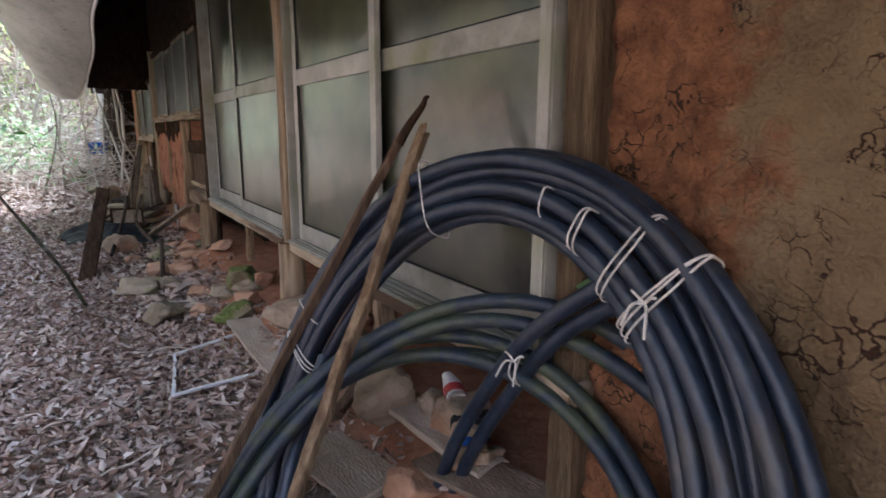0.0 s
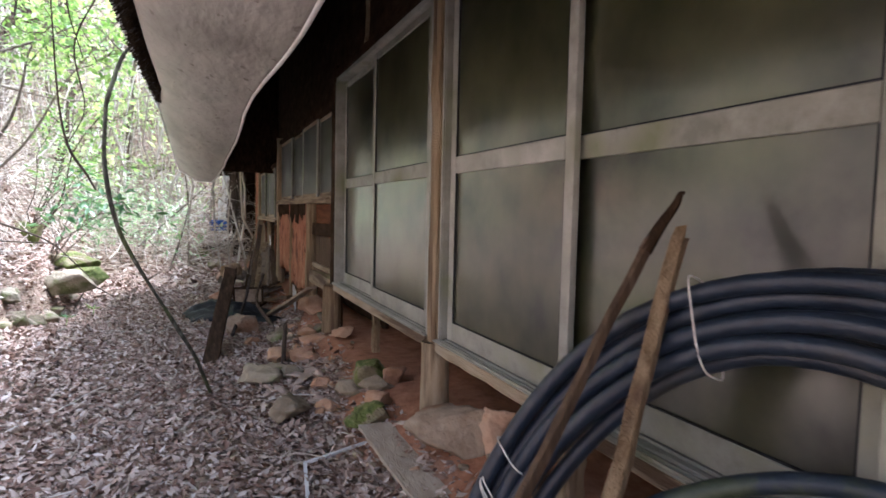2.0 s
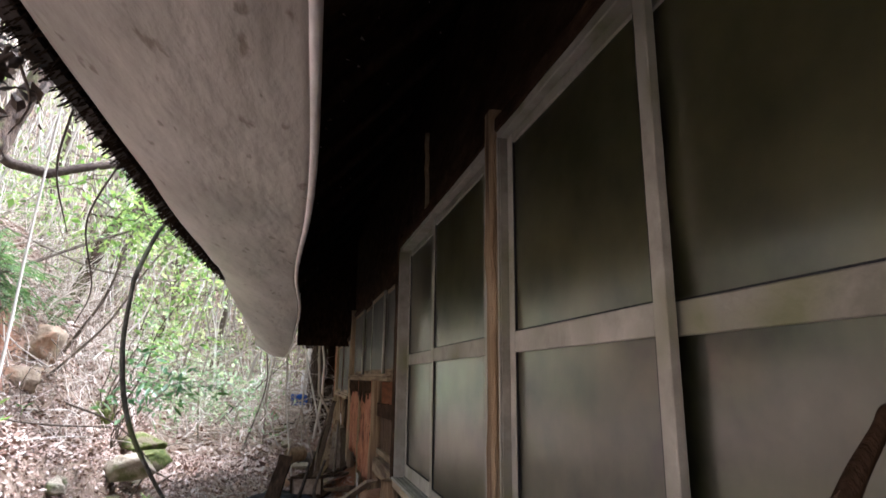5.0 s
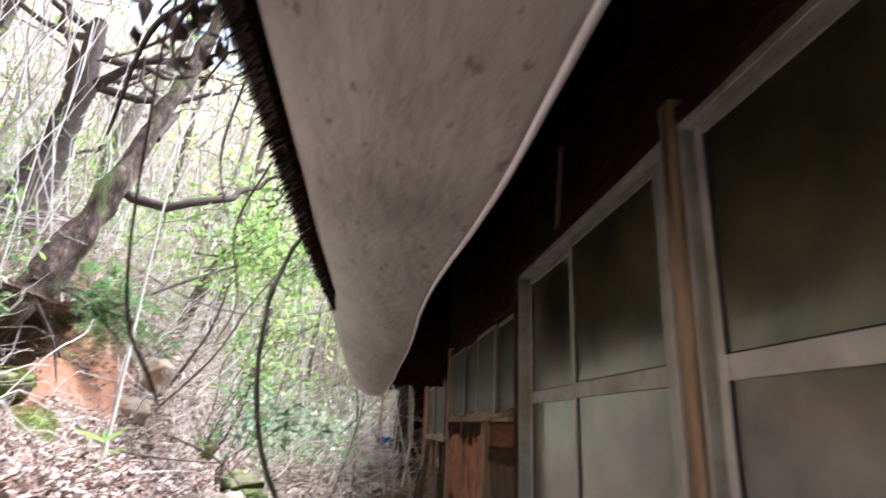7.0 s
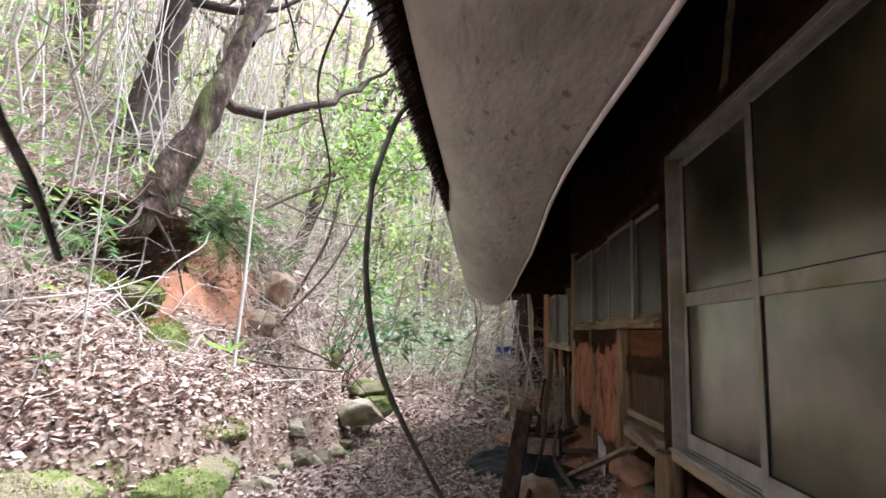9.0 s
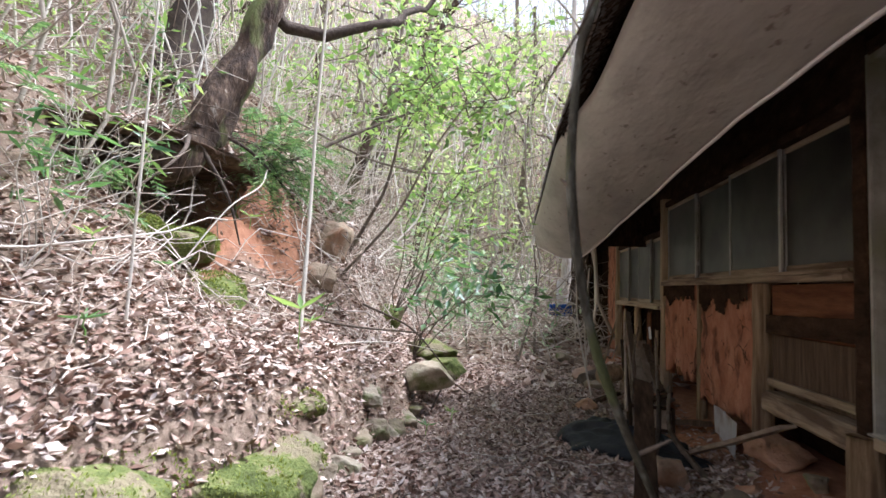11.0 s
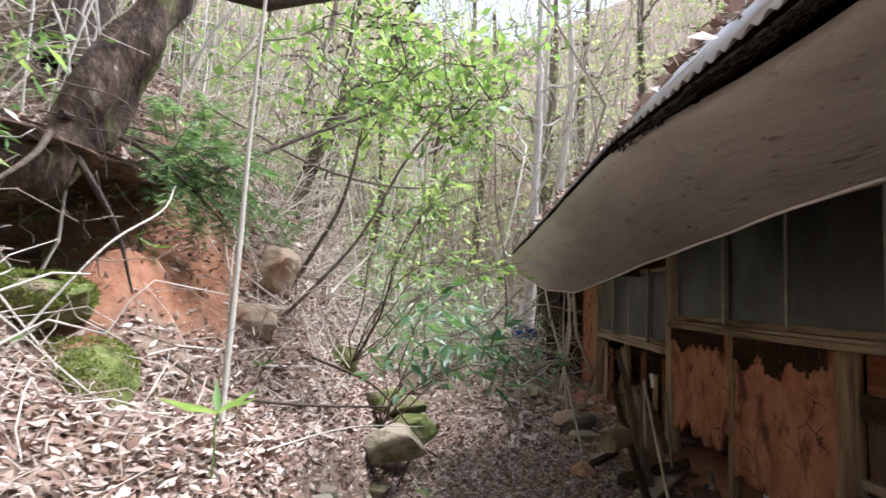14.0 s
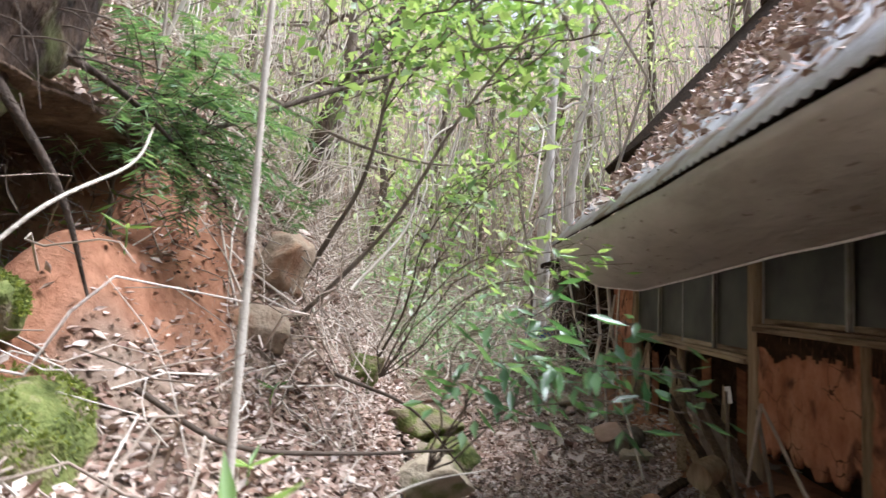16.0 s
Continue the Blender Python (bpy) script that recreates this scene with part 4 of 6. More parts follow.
Z = zo + (zi - zo) * U - belly * np.sin(np.pi * np.power(U, 0.62)) + 0.006 * rough_noise(X * 3, Y, 1.6, 1.0)
k = Y.shape[1]
i, j = np.meshgrid(np.arange(len(ys) - 1), np.arange(k - 1), indexing="ij")
q = np.stack([i * k + j, i * k + j + 1, (i + 1) * k + j + 1, (i + 1) * k + j], -1).reshape(-1, 4)
sheet = put("hanging_sheet", smooth(fast_mesh("hanging_sheet", np.stack([X, Y, Z], -1).reshape(-1, 3), q)), M_SHEET, None,
            "stained off-white sheet sagging under the eave", category="sheet")
sol = sheet.modifiers.new("thickness", "SOLIDIFY")
sol.thickness, sol.offset = 0.006, 0
hem = np.stack([X[:, -1] + 0.004, Y[:, -1], Z[:, -1]], -1)
part("hem", tubes("hem", [(hem, 0.012)], 6), M_WHITE, sheet, "pale rolled hem")
for k, (ya, yb) in enumerate(((-8.3, 2.0), (2.0, 5.0), (5.0, 6.3))):
    put("eave_board", beam((-0.43, ya, float(eave_z(ya)) - 0.018), (-0.43, yb, float(eave_z(yb)) - 0.018), 0.045, 0.010, 0.003, 16, 0, 31 + k), M_TIN_DARK, None,
        "dark eave board under the tin edge", category="board", group="eave boards")


# ---- hose coils against the clay wall ----
def coil(name, label, lean, turn, loops, r, mat, a0, a1, seed=0):
    """Loops of stiff pipe standing on edge: lean in degrees towards the wall, turn about the upright.
    Each loop: its centre, radius, upright stretch and shift out of the plane."""
    x, y = loops[0][0][:2]
    t = thing(name, label, "hose coil", "hose coils", at=(x, y, 0.06))
    u = np.array((-math.sin(radians(turn)), math.cos(radians(turn)), 0.0))
    n0 = np.array((math.cos(radians(turn)), math.sin(radians(turn)), 0.0))
    v = np.array((0, 0, 1.0)) * math.cos(radians(lean)) + n0 * math.sin(radians(lean))
    w = np.cross(u, v)
    for k, (centre, rad, stretch, off) in enumerate(loops):
        k += seed
        a = np.linspace(radians(a0 + 7 * math.sin(k * 2.3)), radians(a1 + 9 * math.cos(k * 1.7)), 72)
        wob = 1 + 0.009 * np.sin(a * 3 + k) + 0.006 * np.sin(a * 5 + 2 * k)
        pts = np.array(centre) + (np.cos(a) * rad * wob)[:, None] * u + (np.sin(a) * rad * wob * stretch)[:, None] * v + (off + 0.010 * np.sin(a * 2 + k * 1.3))[:, None] * w
        pts[:, 2] = np.maximum(pts[:, 2], 0.10)
        part("pipe_loop", tubes("pipe_loop", [(pts, r)], 14), mat, t)
    return t, u, v, w


def tie(t, loop_in, loop_out, u, v, w, ang, depth, turns=2, knot=True):
    """String wound round a bundle, from its inner loop to its outer one, with a knot and loose ends."""
    c, s_ = math.cos(radians(ang)), math.sin(radians(ang))
    p, q = [np.array(lp[0]) + lp[1] * (c * u + s_ * lp[2] * v) for lp in (loop_in, loop_out)]
    out = (q - p) / np.linalg.norm(q - p)
    p, q = p - 0.027 * out, q + 0.027 * out
    along = np.cross(out, w)
    mid, half = (p + q) / 2, np.linalg.norm(q - p) / 2
    paths = []
    for k in range(turns):
        a = np.linspace(0, 2 * np.pi, 40)
        flat = np.sign(np.sin(a)) * np.abs(np.sin(a)) ** 0.45
        pts = mid + (half * np.sign(np.cos(a)) * np.abs(np.cos(a)) ** 0.6)[:, None] * out + (depth * flat - 0.019)[:, None] * w + (0.009 * (k - turns / 2) + 0.012 * np.cos(a + k))[:, None] * along
        paths.append((pts, 0.0026))
    if knot:
        kn = mid - half * 0.25 * out - (depth + 0.022) * w
        for d in ((0.035, -0.055), (-0.02, -0.07), (0.03, 0.02), (-0.025, 0.015)):
            paths.append((spline([kn, kn + d[0] * 0.6 * u + (d[1] * 0.3 + 0.008) * v - 0.012 * w, kn + d[0] * u + d[1] * v - 0.008 * w], 8), 0.0032))
    part("string_tie", tubes("string_tie", paths, 6), M_STRING, t, "white string tie")


def loop_between(f, off):
    """A loop of the big coil, from its outermost (0) to its innermost (1)."""
    a, b = np.array((0.689, 1.13, 0.394)), np.array((0.702, 1.169, 0.294))
    return (tuple(a + (b - a) * f), 0.86 - 0.168 * f, 1.134 + 0.162 * f, off)


big_loops = [loop_between(f, off) for f, off in ((0.0, 0.0), (0.26, -0.004), (0.5, 0.0), (0.76, -0.004), (1.0, 0.0), (0.12, -0.043), (0.62, -0.043), (0.88, -0.043), (0.38, 0.03))]
big, u, v, w = coil("hose_coil", "large coil of black plastic pipe tied with white string", 20.6, 10.7, big_loops, 0.0225, M_PIPE, -75, 262)
for ang, f_in, f_out, turns, knot in ((68, 1.0, 0.0, 1, False), (101, 0.76, 0.62, 1, False), (111, 0.88, 0.6, 2, False), (121, 1.0, 0.12, 2, False), (129, 1.0, 0.0, 3, True), (18, 1.0, 0.3, 3, False), (25, 0.6, 0.2, 1, False)):
    tie(big, loop_between(f_in, 0), loop_between(f_out, 0), u, v, w, ang, 0.056, turns, knot)
arch = [((0.55, 0.872, 0.166), 0.765, 1.20, 0.0), ((0.55, 0.872, 0.166), 0.722, 1.20, 0.012)]
coil("hose_coil", "algae-green coil of black pipe leaning on a bigger one", 37, 31, arch, 0.0225, M_PIPE_GREEN, -15, 200, 3)
short = [((0.547, 1.083, 0.234), 0.665, 1.077, 0.0), ((0.547, 1.083, 0.234), 0.615, 1.07, 0.012), ((0.56, 1.07, 0.234), 0.64, 1.07, 0.04)]
low, u, v, w = coil("hose_coil", "short loops of black pipe tied with string", 42, 28, short, 0.0215, M_PIPE_GREEN, -15, 195, 6)
tie(low, short[1], short[0], u, v, w, 104, 0.035, 2, True)
legs = thing("loose_pipe", "loose end of black pipe lying across the coil", "pipe", at=(0.5, 1.6, 0.08))
for run in (((0.30, 1.30, 0.09), (0.46, 1.52, 0.40), (0.62, 1.66, 0.62)), ((0.34, 1.42, 0.09), (0.50, 1.62, 0.38), (0.66, 1.76, 0.62)), ((0.40, 1.56, 0.09), (0.54, 1.70, 0.34), (0.68, 1.82, 0.58)),
                ((0.93, 1.50, 0.13), (0.95, 1.36, 0.45), (0.99, 1.12, 0.82), (1.04, 0.86, 1.05)), ((0.97, 1.46, 0.13), (0.99, 1.30, 0.46), (1.03, 1.06, 0.82), (1.06, 0.84, 1.00))):
    part("pipe_run", tubes("pipe_run", [(spline(run, 28), 0.0225)], 12), M_PIPE, legs)

# leaning sticks
put("leaning_stick", beam((0.022, 1.512, 0.05), (0.904, 1.652, 1.353), 0.020, 0.034, 0.004, 14, 0.25, 51, 0.02), M_WOOD_BROWN, None,
    "thin split wooden stick leaning on the hose coil", category="stick", group="leaning sticks")
put("leaning_stick", beam((0.197, 1.236, 0.05), (0.963, 1.607, 1.373), 0.034, 0.030, 0.004, 14, 0.0, 52, 0.02), M_WOOD, None,
    "pale squared wooden stick leaning on the hose coil", category="stick", group="leaning sticks")
put("leaning_stick", tubes("stick", [(spline([(0.890, 1.650, 1.326), (0.931, 1.645, 1.390), (0.972, 1.639, 1.444), (0.983, 1.636, 1.471), (0.995, 1.634, 1.476)], 16), np.linspace(0.017, 0.004, 16))], 6), M_WOOD_DARK, None,
    "dark splintered stick end above the coil", category="stick", group="leaning sticks")

# floor clutter in front of the doors
CLUTTER_BOARDS = [((0.80, 3.65, 0.10), (0.80, 2.78, 0.10), 0.19, 0.02, M_PLANK, "grey weathered plank lying on the earth"),
                  ((0.70, 2.02, 0.14), (0.77, 1.60, 0.12), 0.25, 0.018, M_PLANK, "square scrap of grey plywood"),
                  ((1.00, 2.12, 0.13), (1.06, 1.36, 0.12), 0.14, 0.03, M_PLANK, "cracked pale plank on the rubble"),
                  ((1.18, 2.32, 0.20), (0.82, 2.10, 0.14), 0.05, 0.04, M_WOOD_BROWN, "short squared offcut leaning on rubble"),
                  ((0.99, 1.58, 0.10), (1.06, 1.10, 0.12), 0.22, 0.02, M_PLANK, "green-stained board under the coils"),
                  ((-0.04, 5.74, 0.06), (0.20, 6.98, 0.76), 0.13, 0.035, M_WOOD_DARK, "dark rotten plank propped up on sticks"),
                  ((0.62, 7.55, 0.14), (0.98, 6.60, 0.42), 0.10, 0.03, M_PLANK, "grey board tipped against the wall foot"),
                  ((0.75, 8.9, 0.10), (0.30, 7.6, 0.14), 0.16, 0.03, M_WOOD_DARK, "dark fallen board among dry leaves"),
                  ((0.95, 9.3, 0.12), (0.45, 8.7, 0.20), 0.20, 0.03, M_PLANK, "grey fallen board by the wall"),
                  ((0.9, 10.4, 0.2), (0.55, 9.4, 0.12), 0.12, 0.03, M_WOOD, "fallen brown board by the wall"),
                  ((1.0, 11.2, 0.6), (0.70, 10.4, 0.12), 0.09, 0.03, M_WOOD, "long stick of timber leaning on the wall")]
for k, (p, q_, wd, th, mat, lab) in enumerate(CLUTTER_BOARDS):
    if k != 5:
        p, q_ = [(c[0], c[1], c[2] + float(height(c[0], c[1])) - 0.06) for c in (p, q_)]
    put("plank", beam(p, q_, wd, th, 0.005, 10, 0.05, 60 + k, 0.03), mat, None, lab, category="plank", group="scrap planks")

for k, (p, q_, wd, th, mat, lab) in enumerate((
        ((0.39, 8.25, 0.10), (0.80, 11.0, 0.62), 0.06, 0.05, M_WOOD_DARK, "long dark pole tipped against the wall"),
        ((0.50, 8.60, 0.12), (0.92, 11.2, 0.95), 0.07, 0.03, M_WOOD_BROWN, "dark split board leaning on the wall"),
        ((0.84, 9.90, 0.10), (0.94, 10.75, 0.48), 0.10, 0.025, M_PLANK, "grey broken board in a fanned heap"),
        ((0.92, 9.75, 0.10), (0.99, 10.70, 0.55), 0.11, 0.025, M_PLANK, "grey broken board in a fanned heap"),
        ((0.98, 9.62, 0.10), (1.03, 10.60, 0.50), 0.09, 0.025, M_WOOD_BROWN, "brown broken board in a fanned heap"),
        ((0.76, 10.0, 0.10), (0.88, 10.9, 0.34), 0.09, 0.02, M_WOOD, "pale broken board in a fanned heap"),
        ((-0.01, 9.53, 0.05), (0.56, 10.0, 0.16), 0.09, 0.04, M_WOOD_DARK, "dark beam end lying on the leaves"),
        ((0.62, 9.10, 0.08), (0.96, 7.95, 0.14), 0.09, 0.05, M_WOOD_BROWN, "rounded brown timber along the wall foot"),
        ((0.40, 9.25, 0.14), (0.95, 9.10, 0.20), 0.30, 0.02, M_WOOD_DARK, "dark rotten panel lying on rubble"),
        ((0.70, 12.2, 0.05), (0.98, 12.1, 0.95), 0.05, 0.03, M_WOOD, "pale thin stick leaning on the wall"))):
    p, q_ = [(c[0], c[1], c[2] + float(height(c[0], c[1])) - 0.05) for c in (p, q_)]
    put("fallen_timber", beam(p, q_, wd, th, 0.007, 12, 0.08, 260 + k, 0.03), mat, None, lab, category="plank", group="fallen timber")
flat = put("sawn_slab", rock_mesh(0.30, 0.24, 0.07, 263, 0.14, 4, 0.85), M_CERAMIC, None, "flat orange-brown sawn slab beside the path", category="slab")
flat.location = (0.36, 11.6, float(height(0.36, 11.6)) + 0.10)
flat.rotation_euler = (0.12, -0.2, 0.4)

wf = thing("insect_screen", "thin white frame lying on the leaf litter", "frame", at=(0.5, 3.2, 0.07))
WF = [(0.38, 3.50, 0.085), (0.30, 2.93, 0.085), (0.74, 2.96, 0.10), (0.80, 3.62, 0.11)]
for a, b in zip(WF, WF[1:] + WF[:1]):
    part("frame_bar", beam(a, b, 0.018, 0.014, 0.001, 4, 0, 5), M_WHITE, wf)


def loose_rock(x, y, sx, sy, sz, seed, mat, label, sink=0.35, rz=0.0, dz=0.0, name="rock", group="loose stones", angular=0.7):
    ob = put(name, rock_mesh(sx * 1.15, sy * 1.15, sz * 1.1, seed, 0.17, 2 if sx < 0.06 else 4, angular), mat, None, label, category="stone", group=group)
    ob.location = (x, y, float(height(x, y)) + sz * (1 - sink) + dz)
    ob.rotation_euler = (0, 0, rz)
    return ob


for k, (x, y, s, sz, mat, lab) in enumerate((
        (0.33, 6.95, 0.17, 0.14, M_BUFF, "pale squarish stone on the leaf litter"), (0.52, 5.75, 0.16, 0.07, M_ROCK_RED, "flat reddish stone on red earth"),
        (0.30, 5.10, 0.18, 0.08, M_ROCK, "flat buff stone in the leaf litter"), (0.42, 4.30, 0.17, 0.09, M_ROCK, "low buff stone in the leaf litter"),
        (0.98, 4.35, 0.14, 0.12, M_MOSS, "mossy grey-green stone on red earth"), (0.80, 3.75, 0.15, 0.09, M_MOSS, "flat mossy stone near a log post"),
        (1.08, 7.02, 0.26, 0.10, M_ROCK_RED, "long red-smeared stone under the wall"), (1.02, 3.10, 0.22, 0.14, M_BUFF, "rounded buff stone under the door sill"),
        (1.22, 2.95, 0.18, 0.13, M_ROCK_RED, "reddish stone under the house"), (0.92, 3.95, 0.10, 0.07, M_ROCK_RED, "small red stone beside a log post"),
        (0.70, 4.75, 0.09, 0.05, M_ROCK_RED, "small red stone on bare earth"), (1.05, 2.45, 0.17, 0.12, M_BUFF, "buff stone among the rubble"),
        (0.98, 1.95, 0.16, 0.13, M_BUFF, "brown broken stone among the rubble"), (1.12, 1.62, 0.15, 0.12, M_BUFF, "grey stone among the rubble"),
        (0.86, 1.50, 0.10, 0.07, M_ROCK_RED, "small brown stone among the rubble"), (0.62, 2.25, 0.08, 0.05, M_ROCK_RED, "small red stone by the coil"),
        (0.15, 9.6, 0.13, 0.07, M_ROCK_RED, "small reddish stone beside the wall"), (0.45, 10.9, 0.16, 0.08, M_ROCK, "flat stone on the path edge"),
        (0.2, 13.2, 0.18, 0.1, M_ROCK, "grey stone lying beside the path"), (0.05, 15.2, 0.22, 0.14, M_ROCK, "grey stone at the path end"))):
    loose_rock(x, y, s, s * 0.8, sz, k + 1, mat, lab, rz=k * 1.3)
for k in range(22):
    y = random.uniform(3.3, 7.2)
    s = random.uniform(0.06, 0.13)
    loose_rock(random.uniform(0.35, 1.12), y, s, s * 0.8, s * 0.55, 150 + k, M_ROCK_RED if k % 2 else M_ROCK, "broken stone on the red earth slope", rz=k * 2.1, sink=0.45)
for k in range(44):
    y = random.uniform(1.4, 7.4)
    x = random.uniform(0.55, 1.15)
    s = random.uniform(0.025, 0.055)
    loose_rock(x, y, s, s * random.uniform(0.6, 1), s * 0.6, 100 + k, M_ROCK_RED if k % 3 else M_ROCK, "small broken stone on red earth", rz=k, name="stone_chip", group="stone chips")

for k, (x, y, s, sz, mat) in enumerate(((0.92, 2.25, 0.10, 0.07, M_ROCK_RED), (1.12, 1.80, 0.10, 0.08, M_BUFF), (0.72, 1.65, 0.08, 0.06, M_BUFF), (1.05, 1.42, 0.10, 0.08, M_BUFF), (0.88, 2.30, 0.10, 0.07, M_ROCK_RED), (0.66, 1.95, 0.07, 0.05, M_ROCK_RED))):
    loose_rock(x, y, s, s * 0.8, sz, 230 + k, mat, "buff stone in the rubble by the coils", rz=k * 1.7)
bottle = thing("plastic_bottle", "crushed clear plastic bottle with a red label", "bottle", at=(1.14, 1.66, 0.3))
part("body", log_mesh([(1.12, 1.64, 0.40), (1.14, 1.70, 0.42), (1.15, 1.76, 0.44)], [0.035, 0.038, 0.02], 12, 0.25, 3), M_WHITE, bottle)
part("label_band", log_mesh([(1.123, 1.655, 0.405), (1.132, 1.685, 0.415)], [0.041, 0.041], 12, 0.1, 3), material("faded_red_film", [(0.3, (0.30, 0.03, 0.03)), (0.7, (0.45, 0.08, 0.07))], 12, 4, 0.5, 0.1), bottle, "faded red label")
put("blue_scrap", rock_mesh(0.06, 0.05, 0.03, 77, 0.3, 3, 0.3), M_BLUE, None, "crumpled blue plastic scrap in the rubble", category="scrap").location = (1.08, 1.50, 0.31)
put("metal_box", beam((1.10, 1.52, 0.33), (1.18, 1.64, 0.33), 0.14, 0.10, 0.004, 4, 0, 8), M_TARP, None, "dark battered metal box in the rubble", category="box").location = (0, 0, 0)
gv, gf = leaf_arrays(np.array([(1.05, 0.99, 0.99), (1.05, 0.97, 0.985)]), np.array([0.12, 0.07]), np.array([0.085, 0.05]), np.array([-1.2, -0.6]), np.array([0.1, -0.2]), np.array([0.6, 0.3]), np.array([0.25, 0.2]))
put("green_leaf", fast_mesh("green_leaf", gv, gf), M_FERN, None, "broad green leaf caught between the pipes", category="leaf")

# papers and rags lying near the wall
for k, (x, y, s, lab) in enumerate(((0.70, 4.95, 0.16, "crumpled pale rag on red earth"), (0.62, 4.45, 0.13, "crumpled grey paper on red earth"), (0.80, 5.25, 0.12, "dry pale leaf sheath on red earth"), (0.45, 4.75, 0.12, "torn pale paper on the leaf litter"))):
    yy, xx = np.meshgrid(np.linspace(-1, 1, 12), np.linspace(-1, 1, 12), indexing="ij")
    zz = np.array([noise.noise(Vector((a * 1.8, b * 1.8, k * 3.1))) for a, b in zip(xx.ravel(), yy.ravel())]).reshape(xx.shape)
    rimv = 1 + 0.3 * np.sin(np.arctan2(yy, xx) * 5 + k)
    pts = np.stack([x + xx * s * rimv, y + yy * s * 0.8 * rimv, float(height(x, y)) + 0.035 + zz * 0.05], -1).reshape(-1, 3)
    a, b = np.meshgrid(np.arange(11), np.arange(11), indexing="ij")
    ob = put("rag", fast_mesh("rag", pts, np.stack([a * 12 + b, a * 12 + b + 1, a * 12 + b + 13, a * 12 + b + 12], -1).reshape(-1, 4)), M_LITTER, None, lab, category="rag", group="rags")
    ob.modifiers.new("thickness", "SOLIDIFY").thickness = 0.004

# junk heap at the middle of the wall
tarp = thing("black_tarpaulin", "folded black tarpaulin with ridges lying on leaves", "tarpaulin", at=(0.25, 8.0, 0.06))
U2, V2 = np.meshgrid(np.linspace(0, 1, 70), np.linspace(0, 1, 60), indexing="ij")
tx = -0.26 + 0.98 * U2 + 0.05 * np.sin(V2 * 9)
ty = 8.52 - 0.42 * U2 - 0.86 * V2 + 0.05 * np.sin(U2 * 11)
lump = np.sin(np.pi * U2) ** 0.6 * np.sin(np.pi * V2) ** 0.6
crease = np.array([abs(noise.noise(Vector((a * 3.2 + b, b * 5.5, 4.0)))) + 0.5 * abs(noise.noise(Vector((a * 9, b * 11, 7.0)))) for a, b in zip(U2.ravel(), V2.ravel())]).reshape(U2.shape)
tz = height(tx, ty) + 0.02 + lump * (0.17 + 0.10 * crease + 0.035 * np.abs(np.sin(V2 * 14 + 1.2 * U2)))
ti, tj = np.meshgrid(np.arange(69), np.arange(59), indexing="ij")
cloth = part("folded_cloth", smooth(fast_mesh("folded_cloth", np.stack([tx, ty, tz], -1).reshape(-1, 3), np.stack([ti * 60 + tj, ti * 60 + tj + 1, (ti + 1) * 60 + tj + 1, (ti + 1) * 60 + tj], -1).reshape(-1, 4))), M_TARP, tarp)
cloth.modifiers.new("thickness", "SOLIDIFY").thickness = 0.004
crate = thing("screen_box", "small dark wire-faced box on the junk heap", "box", at=(0.42, 7.85, 0.28))
part("panel", beam((0.28, 7.78, 0.36), (0.58, 7.70, 0.36), 0.02, 0.16, 0.002, 3, 0, 5), M_PLANK, crate, "grey panel")
for a, b in (((0.27, 7.76, 0.27), (0.27, 7.76, 0.46)), ((0.59, 7.68, 0.27), (0.59, 7.68, 0.46)), ((0.27, 7.76, 0.455), (0.59, 7.68, 0.455)), ((0.27, 7.76, 0.275), (0.59, 7.68, 0.275))):
    part("frame_bar", beam(a, b, 0.025, 0.025, 0.002, 3, 0, 6), M_WOOD_DARK, crate)
put("tin_scrap", beam((0.93, 7.30, 0.34), (0.99, 7.95, 0.36), 0.006, 0.26, 0.012, 8, 0.2, 90, 0.04), M_TIN, None, "bent pale tin scrap leaning on the wall", category="scrap")
for k, (p, lab, mat, r) in enumerate((
        ([(0.20, 6.75, 0.10), (0.36, 7.2, 0.40), (0.44, 7.55, 0.62)], "crooked branch in the junk heap", M_BARK_DARK, 0.02),
        ([(0.15, 7.3, 0.5), (0.34, 8.4, 1.12)], "thin stick crossing the junk heap", M_PLANK, 0.012), ([(0.34, 8.4, 1.12), (0.52, 8.9, 0.5)], "thin forked stick in the junk heap", M_PLANK, 0.012),
        ([(0.65, 7.0, 0.10), (0.50, 7.4, 0.34), (0.62, 7.9, 0.6)], "grey bent branch in the junk heap", M_BARK, 0.022), ([(0.8, 9.0, 0.1), (0.86, 9.4, 0.9)], "grey pole leaning on the wall", M_BARK, 0.018),
        ([(0.55, 9.0, 0.1), (0.60, 9.3, 0.6), (0.72, 9.6, 1.0)], "grey bent pole beside the wall", M_BARK, 0.014), ([(0.28, 10.2, 0.1), (0.15, 10.6, 1.0), (0.10, 10.4, 2.0)], "thin pole hanging below the sheet", M_CANE, 0.013),
        ([(0.55, 5.58, 0.06), (0.57, 5.60, 0.42)], "short dark stake in the ground", M_BARK_DARK, 0.022))):
    put("branch", log_mesh(p, [r, r * 0.9, r * 0.7], 8, 0.15, 120 + k), mat, None, lab, category="branch", group="loose branches")
put("cut_log", log_mesh([(0.30, 11.0, 0.14), (0.62, 11.5, 0.16)], [0.12, 0.13], 14, 0.1, 7), M_BARK, None, "short cut log lying by the path", category="log")
put("cut_log", log_mesh([(0.22, 8.95, 0.52), (0.40, 9.1, 0.55)], [0.09, 0.09], 12, 0.15, 9), M_WOOD, None, "pale sawn block on the junk heap", category="log")
tag = thing("paper_tag", "small white paper tag hanging on a wire", "tag", at=(0.96, 10.0, 0.9))
